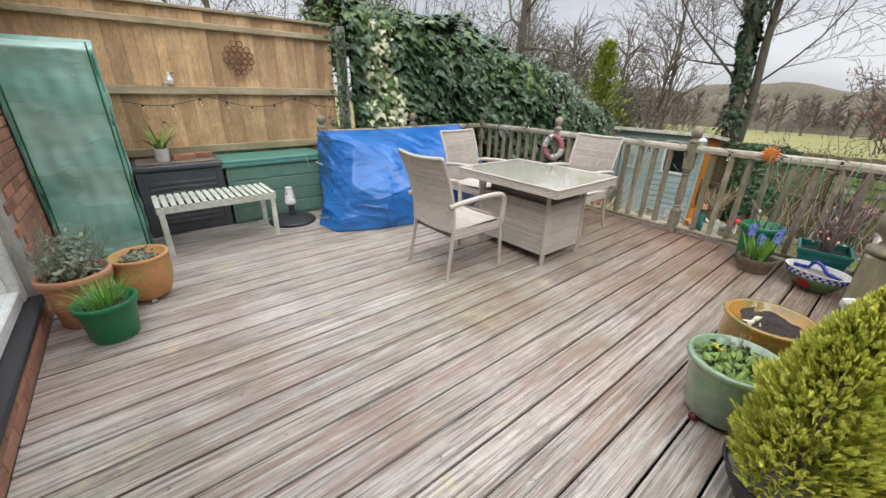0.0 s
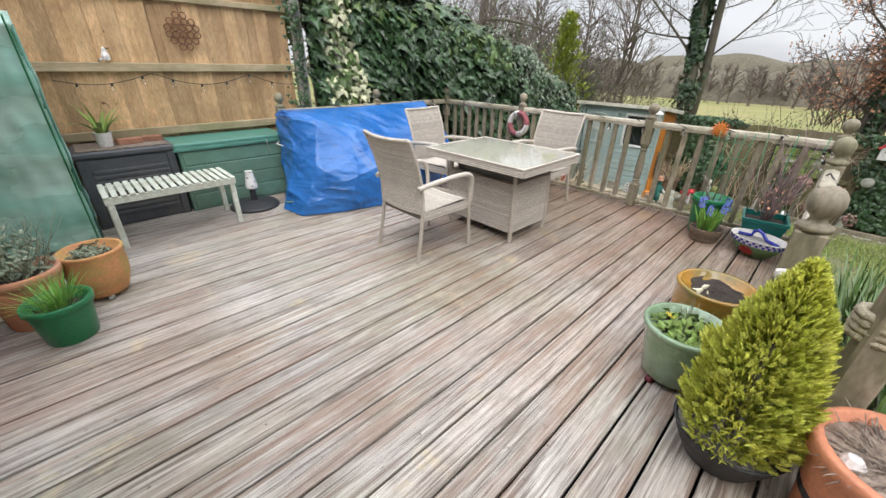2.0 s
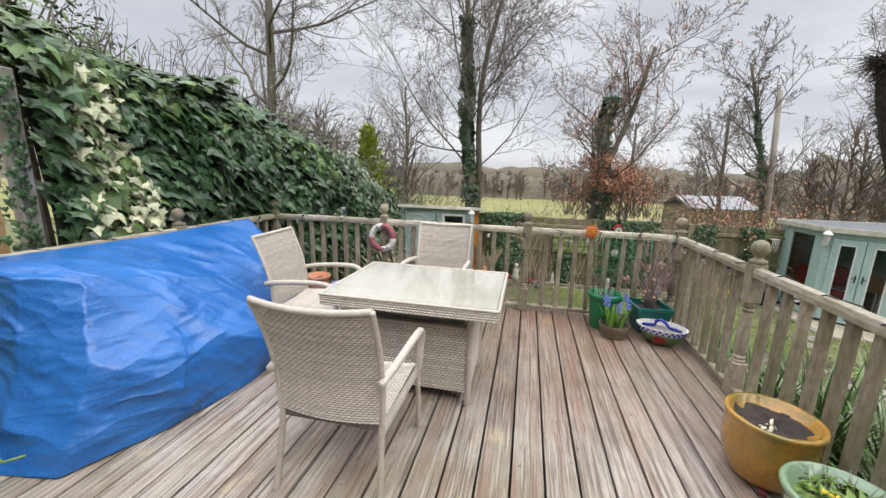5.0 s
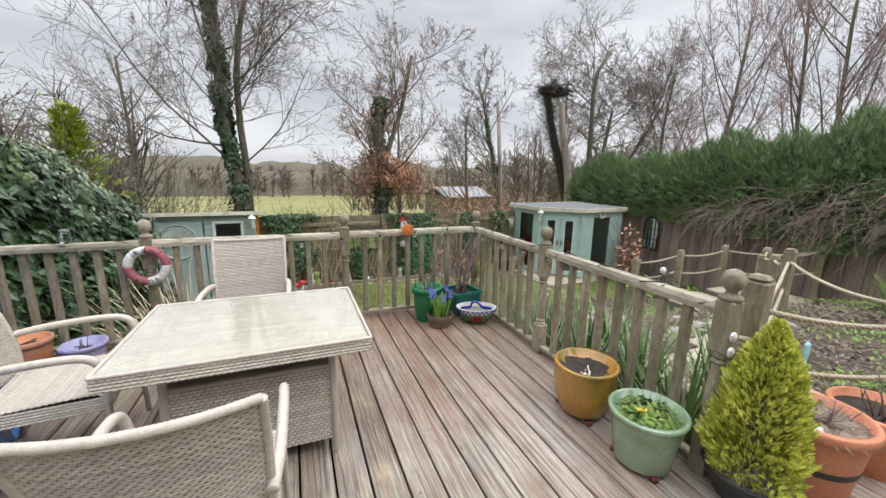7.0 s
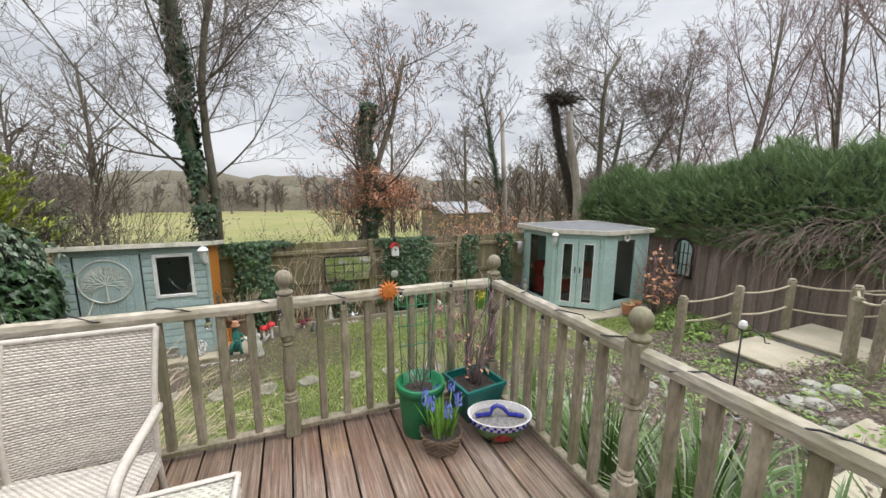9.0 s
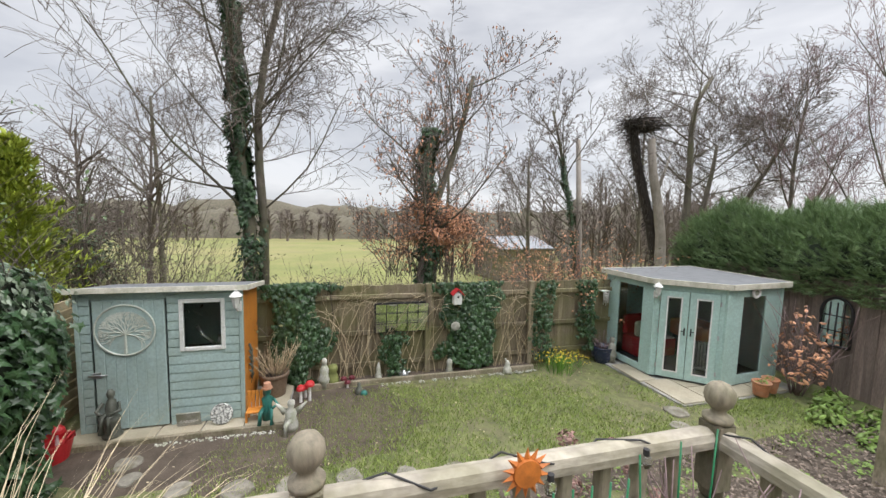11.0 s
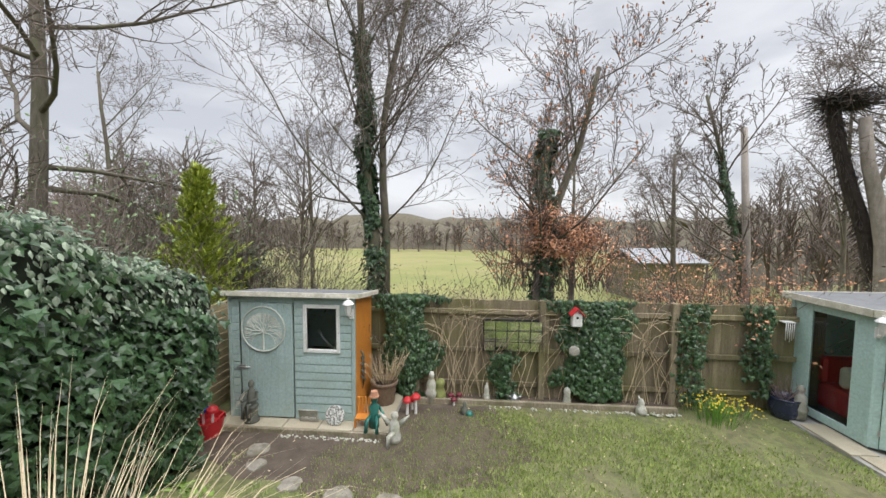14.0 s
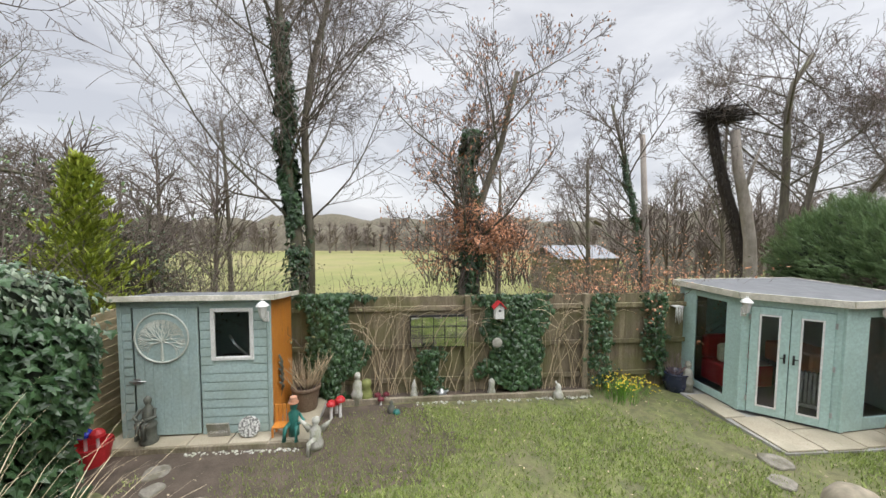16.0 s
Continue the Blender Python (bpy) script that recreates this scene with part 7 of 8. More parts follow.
def grow(p, d, length, radius, level, spec, rnd, stem, fine, tips):
    """One branch and, along it, its smaller branches; spec may give the trunk's own line."""
    n = 7 if level == 0 else (5 if level == 1 else 4)
    pts, rad, q = [p.copy()], [radius], d.normalized()
    for i in range(n):
        q = (q + Vector((rnd.uniform(-1, 1), rnd.uniform(-1, 1), rnd.uniform(-1, 1))) * spec["wander"][level] + Vector((0, 0, spec["rise"][level]))).normalized()
        pts.append(pts[-1] + q * length / n)
        rad.append(max(spec["thin"], radius * (1 - (0.72 if level else 0.6) * (i + 1) / n)))
    if level == 0 and spec.get("spine"):
        line = [Vector(k) for k in spec["spine"]]
        pts = []
        for i in range(n + 1):
            k = min(len(line) - 2, int(i / n * (len(line) - 1)))
            pts.append(line[k].lerp(line[k + 1], i / n * (len(line) - 1) - k))
        length = sum((pts[i + 1] - pts[i]).length for i in range(n))
    tube_data(pts, rad, (8, 6, 4, 3, 3)[level], *(stem if level < 2 else fine))
    if level + 1 >= spec["levels"]:
        tips.append((pts[-1], q))
        tips.append((pts[n // 2], q))
        return pts
    for k in range(spec["count"][level]):
        s = spec["from"][level] + (1 - spec["from"][level]) * (k + rnd.random()) / spec["count"][level]
        i = min(n - 1, int(s * n))
        base = pts[i].lerp(pts[i + 1], s * n - i)
        ax = (pts[i + 1] - pts[i]).normalized()
        side = ax.cross(Vector((rnd.uniform(-1, 1), rnd.uniform(-1, 1), rnd.uniform(-1, 1)))).normalized()
        a = radians(rnd.uniform(*spec["angle"][level]))
        grow(base, ax * math.cos(a) + side * math.sin(a), length * spec["ratio"][level] * rnd.uniform(0.6, 1.15) * (1.1 - 0.45 * s), max(spec["thin"], rad[i] * (spec.get("limb", 0.40) if level == 0 else 0.52)), level + 1, spec, rnd, stem, fine, tips)
    return pts


SPEC = dict(levels=5, wander=(0.05, 0.12, 0.2, 0.28, 0.3), rise=(0.03, 0.08, 0.05, 0.04, 0.03), count=(13, 7, 6, 4), ratio=(0.46, 0.56, 0.58, 0.6), angle=((30, 62), (25, 60), (25, 65), (25, 70)), thin=0.0052)
SPEC["from"] = (0.2, 0.15, 0.12, 0.1)


def ivy_sleeve(pts, rad, rnd, count, z_top, size=0.075):
    spots = []
    pts = [p for p in pts if p.z < z_top + 0.5]
    for _ in range(count):
        i = rnd.randrange(max(1, len(pts) - 1))
        c = pts[i].lerp(pts[min(i + 1, len(pts) - 1)], rnd.random())
        if c.z > z_top:
            continue
        a = rnd.uniform(0, 6.283)
        o = Vector((math.cos(a), math.sin(a), 0))
        r = rad * rnd.uniform(0.7, 1.5) * (1.0 + 0.9 * noise.noise(Vector((math.cos(a) * 1.5, math.sin(a) * 1.5, c.z * 1.1))) - 0.06 * c.z)
        if noise.noise(Vector((math.cos(a), math.sin(a) + 5, c.z * 1.6))) < -0.12 - 0.2 * rnd.random():
            continue
        spots.append((c + o * r, o + Vector((0, 0, 0.3)) + Vector((rnd.uniform(-.5, .5), rnd.uniform(-.5, .5), rnd.uniform(-.3, .5))), (rnd.uniform(-.5, .5), rnd.uniform(-.5, .5), -1), size * rnd.uniform(0.6, 1.3)))
    return spots


def tree(label, base, tall, radius, seed, material="twig", lean=(0, 0), ivy=0, ivy_top=0, ivy_size=0.1, spec=None, leaves=0, twin=(), ivy_all=False, **change):
    """A bare tree: trunk with limbs, fine twigs, and ivy or dead leaves where it carries them."""
    rnd = random.Random(seed)
    sp = dict(SPEC)
    sp.update(change)
    t = thing("tree", label, "tree", pose(*base))
    foot = Vector(base)
    if change.get("spine"):
        sp["spine"] = [Vector(k) - foot for k in change["spine"]]
    stem, fine, tips = ([], []), ([], []), []
    pts = grow(Vector((0, 0, -0.2)), Vector((lean[0], lean[1], 1)), tall, radius, 0, sp, rnd, stem, fine, tips)
    for line in twin or ():
        sp["spine"] = [Vector(k) - foot for k in line]
        more = grow(Vector(), Vector((0, 0, 1)), tall, radius * 0.75, 0, sp, rnd, stem, fine, tips)
        if ivy_all:
            pts = pts + more
    raw("trunk", *stem, M["barkdark"], t, smooth=True)
    raw("crown", *fine, M[material], t, "fine bare twigs")
    if ivy:
        leaf_cloud("ivy", ivy_sleeve(pts, radius * 1.25, rnd, ivy, ivy_top, ivy_size), IVY, M["ivy"], t, "dark green ivy on the trunk")
    if leaves:
        spots = []
        for _ in range(leaves):
            p, q = rnd.choice(tips)
            spots.append((p + Vector((rnd.uniform(-.1, .1), rnd.uniform(-.1, .1), rnd.uniform(-.1, .1))), (rnd.uniform(-1, 1), rnd.uniform(-1, 1), rnd.uniform(-1, 1)), (0, 0, -1), rnd.uniform(0.04, 0.08)))
        leaf_cloud("dead_leaves", spots, OVAL, M["beechleaf"], t, "dead russet leaves")
    return t


def lumpy(name, f, nu, nv, material, parent, label=""):
    v = [f(i / nu, j / nv) for i in range(nu + 1) for j in range(nv + 1)]
    w = nv + 1
    fc = [(i * w + j, (i + 1) * w + j, (i + 1) * w + j + 1, i * w + j + 1) for i in range(nu) for j in range(nv)]
    return raw(name, v, fc, material, parent, label, smooth=True)


def hedge_shape(x):
    """Face line, foot and top of the ivy hedge at x."""
    face = 4.86 if x < 4.9 else 4.86 - 0.50 * min(1, (x - 4.9) / 3.2)
    foot = -0.1 if x < 4.8 else LAWN
    top = 2.36 - 0.10 * (x - 4.4) - 0.12 * max(0, x - 5.0) - 0.22 * max(0, x - 6.6) + 0.22 * noise.noise(Vector((x * 1.4, 3.0, 0)))
    return face, foot, max(1.0, top)


def ivy_hedge():
    h = thing("ivy_hedge", "tall dense ivy hedge with glossy dark leaves and a variegated patch", "hedge")
    rnd = random.Random(77)

    def skin(u, v, deep):
        x = 2.62 + 5.93 * u
        face, foot, top = hedge_shape(x)
        bulge = (0.30 * noise.noise(Vector((x * 1.1, v * 3, 5))) + 0.16 * noise.noise(Vector((x * 3.5, v * 7, 9)))) * min(1.0, 0.15 + (x - 2.6) / 0.6)
        if v < 0.72:
            s = v / 0.72
            if x > 8.1:
                x = 8.1 + (x - 8.1) * s
            y, z = face + deep - bulge - 0.12 * math.sin(math.pi * s), foot + (top - foot) * s * 0.94
            n = Vector((0, -1, 0.25))
        else:
            s = (v - 0.72) / 0.28
            y, z = face + deep - bulge * (1 - s) + 1.3 * s, foot + (top - foot) * (0.94 + 0.10 * math.sin(s * 2.2)) + bulge * 0.9 - deep * 0.5
            n = Vector((0, -0.5 * (1 - s), 1))
        return Vector((x, y, z)), n

    # Dark shell behind the leaves stands in for the hedge's inner shade.
    lumpy("inner", lambda u, v: skin(u, v, 0.16)[0], 60, 24, M["leafshade"], h)
    # the end towards the shed
    def cap(u, v):
        face, foot, top = hedge_shape(8.55)
        return Vector((8.14 + 0.36 * v + 0.06 * math.sin(u * 3.14), face + 0.12 + 1.2 * u, foot + (top - foot) * v * 0.97))
    lumpy("inner", cap, 6, 10, M["leafshade"], h)
    sets = {"ivy": [], "ivylight": [], "variegated": [], "greyleaf": []}
    for _ in range(13500):
        u, v = rnd.random(), rnd.random() ** 0.9
        p, n = skin(u, v, rnd.uniform(-0.10, 0.13))
        x = p.x
        patch = noise.noise(Vector((x * 0.9, p.z * 0.9, 3)))
        key = "ivy"
        if x < 3.75 and p.z > 0.7 + 0.5 * max(0, x - 3.2) and (2.72 + 0.2 * patch < x < 3.3 + 0.35 * patch) and p.z < 2.25:
            key = "variegated" if rnd.random() < 0.72 else "ivylight"
        elif x > 6.4 and v > 0.55 + 0.12 * patch:
            key = "greyleaf" if rnd.random() < 0.75 else "ivy"
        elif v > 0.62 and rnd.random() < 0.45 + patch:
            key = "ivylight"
        size = rnd.uniform(0.085, 0.185) * (0.7 if key in ("variegated", "greyleaf") else 1.0) * (0.75 if x > 6 else 1)
        n = n + Vector((rnd.uniform(-0.9, 0.9), rnd.uniform(-0.4, 0.4), rnd.uniform(-0.4, 1.0)))
        sets[key].append((p, n, (rnd.uniform(-0.5, 0.5), -0.3, -1), size))
    for _ in range(1500):
        p = cap(rnd.random(), rnd.random()) + Vector((rnd.uniform(0, 0.12), 0, 0))
        sets["ivy" if p.z < 0.7 else "greyleaf"].append((p, Vector((1, rnd.uniform(-.6, .3), rnd.uniform(0, .6))), (0, 0, -1), rnd.uniform(0.05, 0.09)))
    for key, spots in sets.items():
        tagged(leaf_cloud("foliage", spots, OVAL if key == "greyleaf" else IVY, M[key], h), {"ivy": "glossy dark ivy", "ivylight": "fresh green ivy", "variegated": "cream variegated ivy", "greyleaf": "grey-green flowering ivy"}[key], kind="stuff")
    v, f = [], []
    for _ in range(160):
        u = rnd.random()
        p, _n = skin(u, rnd.uniform(0.7, 1.0), 0)
        d = Vector((rnd.uniform(-.4, .4), rnd.uniform(-.6, .3), 1)).normalized()
        pts = [p]
        for i in range(4):
            d = (d + Vector((rnd.uniform(-1, 1), rnd.uniform(-1, 1), rnd.uniform(-.5, .5))) * 0.2).normalized()
            pts.append(pts[-1] + d * rnd.uniform(0.05, 0.16))
        tube_data(pts, [0.005, 0.0045, 0.004, 0.003, 0.002], 4, v, f)
    tagged(raw("shoot_growth", v, f, M["twig"], h), kind="stuff")
    post = thing("fence_post", "grey concrete fence post with ivy creeping up", "post", pose(2.50, 4.93, 0))
    part("shaft", boxed(-0.05, -0.05, -0.1, 0.05, 0.05, 2.12, 0.008), M["concrete"], post)
    spots = []
    for _ in range(170):
        z = rnd.uniform(0.7, 2.2)
        spots.append(((rnd.uniform(-0.30, 0.0) * rnd.random(), -0.07 - rnd.random() * 0.03, z), (rnd.uniform(-.4, .4), -1, .3), (0, 0, -1), rnd.uniform(0.03, 0.06)))
    leaf_cloud("ivy", spots, IVY, M["ivy"], post)


def wall_ivy(label, y0, y1, z0, z1, count, seed, x=10.22, size=0.09):
    rnd = random.Random(seed)
    spots = []
    for _ in range(count):
        a, b = rnd.gauss(0.5 + 0.12 * noise.noise(Vector((seed, 5, 1))), 0.26), rnd.random() ** 0.85
        y, z = y0 + (y1 - y0) * a, z0 + (z1 - z0) * b
        if abs(a - 0.5) > 0.5 * (0.55 + 0.45 * b) + 0.45 * noise.noise(Vector((b * 3.5, seed, a * 2))):
            continue
        depth = 0.22 * max(0, 1 - abs(a - 0.5) * 2) * rnd.random()
        spots.append(((x - depth, y, z), (-1, rnd.uniform(-.5, .5), rnd.uniform(-.1, .8)), (0, rnd.uniform(-.4, .4), -1), size * rnd.uniform(0.6, 1.3)))
    h = thing("ivy", label, "ivy")
    tagged(leaf_cloud("foliage", spots, IVY, M["ivy"], h), kind="stuff")


def evergreen_hedge():
    """The dense hedge over the dark side fence."""
    h = thing("evergreen_hedge", "dense dark evergreen hedge growing over the side fence", "hedge")
    rnd = random.Random(91)

    def skin(u, v):
        x = 11.4 - 10.5 * u
        top = 1.75 + 0.95 * u + 0.45 * noise.noise(Vector((x * 0.8, 0, 2)))
        a = v * 2.6 - 0.35
        r = 1.0 + 0.25 * noise.noise(Vector((x * 1.6, a * 2, 7))) + 0.12 * noise.noise(Vector((x * 4, a * 5, 8)))
        return Vector((x, -8.0 + 1.15 * r * math.cos(a) * 0.8, 0.75 + (top - 0.75) * r * max(-0.25, math.sin(a)))), Vector((0, math.cos(a), math.sin(a)))

    # Here too a dark shell takes the place of shade among the sprays.
    lumpy("inner", lambda u, v: skin(u, v)[0] - skin(u, v)[1] * 0.15, 80, 16, M["leafshade"], h)
    v, f = [], []
    for _ in range(15000):
        p, n = skin(rnd.random(), rnd.random())
        p += n * rnd.uniform(-0.16, 0.10)
        d = (n * 0.9 + Vector((rnd.uniform(-.8, .8), rnd.uniform(-.3, .6), rnd.uniform(-.1, .9)))).normalized()
        s = d.cross(Vector((rnd.uniform(-1, 1), rnd.uniform(-1, 1), 1))).normalized()
        L = rnd.uniform(0.12, 0.32)
        for k in range(4):
            q = 0.18 * k
            for sg in (-1, 1):
                e = (d + s * sg * (0.75 - 0.12 * k)).normalized()
                r0 = p + d * L * q
                base = len(v)
                v += [r0, r0 + e * L * 0.28 + d.cross(e) * L * 0.05 + Vector((0, 0, L * 0.05)), r0 + e * L * (0.62 - 0.1 * k)]
                f.append((base, base + 1, base + 2))
        base = len(v)
        v += [p - s * L * 0.04, p + s * L * 0.04, p + d * L]
        f.append((base, base + 1, base + 2))
    tagged(raw("foliage", v, f, M["laurel"], h), kind="stuff")


def vine():
    rnd = random.Random(17)
    v, f = [], []
    for _ in range(900):
        x = rnd.uniform(-1.5, 6.6)
        crest = 1.75 - 0.16 * max(0, x - 2.5) ** 1.3
        p = Vector((x, -7.3 + rnd.uniform(-0.3, 0.1), rnd.uniform(0.75, max(0.8, crest))))
        d = Vector((rnd.uniform(-0.4, 1.3), rnd.uniform(0.3, 1), rnd.uniform(0.0, 0.8))).normalized()
        pts, L = [p], rnd.uniform(0.6, 1.5)
        for i in range(7):
            d = (d + Vector((rnd.uniform(-.4, .4), rnd.uniform(-.2, .2), -0.28 + rnd.uniform(-.15, .15)))).normalized()
            pts.append(pts[-1] + d * L / 7)
            if pts[-1].y < -7.12 and pts[-1].z < 0.84:
                pts[-1].y = -7.1 + rnd.random() * 0.05
        tube_data(pts, [0.0065 * (1 - 0.09 * i) for i in range(8)], 3, v, f)
    t = thing("climbing_vine", "tangle of bare brown climber stems hanging over the fence", "climber")
    tagged(raw("stem_tangle", v, f, M["vine"], t), kind="stuff")


def scrub(label, x0, x1, y0, y1, z, tall, stem_count, leaf_count, seed, leafmat="bramble"):
    rnd = random.Random(seed)
    t = thing("scrub", label, "scrub")
    v, f, spots = [], [], []
    for _ in range(stem_count):
        p = Vector((rnd.uniform(x0, x1), rnd.uniform(y0, y1), z))
        d = Vector((rnd.uniform(-.5, .5), rnd.uniform(-.5, .5), 1)).normalized()
        pts, L = [p], tall * rnd.uniform(0.5, 1.3)
        for i in range(6):
            d = (d + Vector((rnd.uniform(-1, 1), rnd.uniform(-1, 1), rnd.uniform(-.9, .5))) * 0.24).normalized()
            pts.append(pts[-1] + d * L / 6)
        r = rnd.uniform(0.004, 0.011)
        tube_data(pts, [r * (1 - 0.1 * i) for i in range(7)], 3, v, f)
        for q in pts[2:]:
            if rnd.random() < leaf_count / max(1, stem_count * 5):
                for _k in range(3):
                    spots.append((q + Vector((rnd.uniform(-.1, .1), rnd.uniform(-.1, .1), rnd.uniform(-.1, .1))), (rnd.uniform(-1, 0.3), rnd.uniform(-1, 1), rnd.uniform(0, 1)), (rnd.uniform(-1, 1), rnd.uniform(-1, 1), -0.5), rnd.uniform(0.03, 0.075)))
    tagged(raw("stem_tangle", v, f, M["twig"], t), kind="stuff")
    if spots:
        tagged(leaf_cloud("foliage", spots, OVAL, M[leafmat], t), kind="stuff")


def far_country():
    f0 = [(x, y) for x in (13.2, 30, 60, 140, 400) for y in (-200, -60, -20, 0, 20, 60, 200)]
    verts = [(x, y, height(x, y) + 0.05) for x, y in f0]
    faces = [(i * 7 + j, (i + 1) * 7 + j, (i + 1) * 7 + j + 1, i * 7 + j + 1) for i in range(4) for j in range(6)]
    tagged(raw("field", verts, faces, M["field"]), "yellow-green winter pasture beyond the garden", "field", kind="structure")
    rnd = random.Random(5)
    wood = thing("far_wood", "bare winter trees and scrub along the far field edge", "woodland", kind="stuff")
    v, f = [], []

    def mass(x0, y0, x1, y1, h, deep, steps, seed):
        base = len(v)
        rows = 7
        for i in range(steps + 1):
            u = i / steps
            x, y = x0 + (x1 - x0) * u, y0 + (y1 - y0) * u
            zg = height(x, y) - 0.3
            for j in range(rows):
                s = j / (rows - 1)
                nn = noise.noise(Vector((x * 0.21 + seed, y * 0.21, s * 1.5))) + 0.6 * noise.noise(Vector((x * 0.8, y * 0.8 + seed, s * 3)))
                v.append(Vector((x + deep * s * (1 if x1 == x0 or abs(y1 - y0) > abs(x1 - x0) else 0) + 0.6 * nn, y + 0.4 * nn, zg + h * math.sin(s * 1.57) * (1 + 0.4 * nn))))
        for i in range(steps):
            for j in range(rows - 1):
                a = base + i * rows + j
                f.append((a, a + rows, a + rows + 1, a + 1))

    mass(62, -130, 62, 130, 3.6, 6, 260, 1)
    mass(95, -200, 95, 200, 6.0, 8, 200, 4)
    mass(24, -12, 40, -60, 4.0, 5, 110, 9)
    mass(20, 14, 34, 60, 3.2, 4, 80, 12)
    raw("thicket", v, f, M["farwood"], wood, "", True)
    v, f = [], []
    for _ in range(560):
        k = rnd.random()
        if k < 0.72:
            x, y = rnd.uniform(56, 75), rnd.uniform(-75, 90)
        elif k < 0.87:
            t = rnd.random()
            x, y = 20 + 14 * t + rnd.uniform(-4, 4), -10 - 26 * t + rnd.uniform(-3, 3)
        else:
            t = rnd.random()
            x, y = 16 + 12 * t, 9 + 22 * t + rnd.uniform(-3, 3)
        p = Vector((x, y, height(x, y) - 0.2))
        h = rnd.uniform(2.4, 6.0) if x < 50 else rnd.uniform(2.6, 4.6)
        top = p + Vector((rnd.uniform(-.5, .5), rnd.uniform(-.5, .5), h))
        thick = 0.018 + 0.0006 * x
        tube_data([p, p.lerp(top, 0.5), top], [thick * 3.2, thick * 2, thick * 0.7], 4, v, f)
        for _k in range(34):
            s = rnd.uniform(0.2, 0.95)
            b = p.lerp(top, s)
            d = Vector((rnd.uniform(-1, 1), rnd.uniform(-1, 1), rnd.uniform(0.3, 1.4))).normalized()
            e = b + d * h * (1.05 - s) * rnd.uniform(0.35, 0.75)
            m = b.lerp(e, 0.5) + Vector((rnd.uniform(-.15, .15), rnd.uniform(-.15, .15), 0.1))
            tube_data([b, m, e], [thick, thick * 0.75, thick * 0.4], 3, v, f)
            for _q in range(2):
                e2 = m + (d + Vector((rnd.uniform(-1, 1), rnd.uniform(-1, 1), rnd.uniform(-.3, .8)))).normalized() * h * 0.16
                tube_data([m, e2], [thick * 0.6, thick * 0.35], 3, v, f)
    raw("bare_trees", v, f, M["twig"], wood)


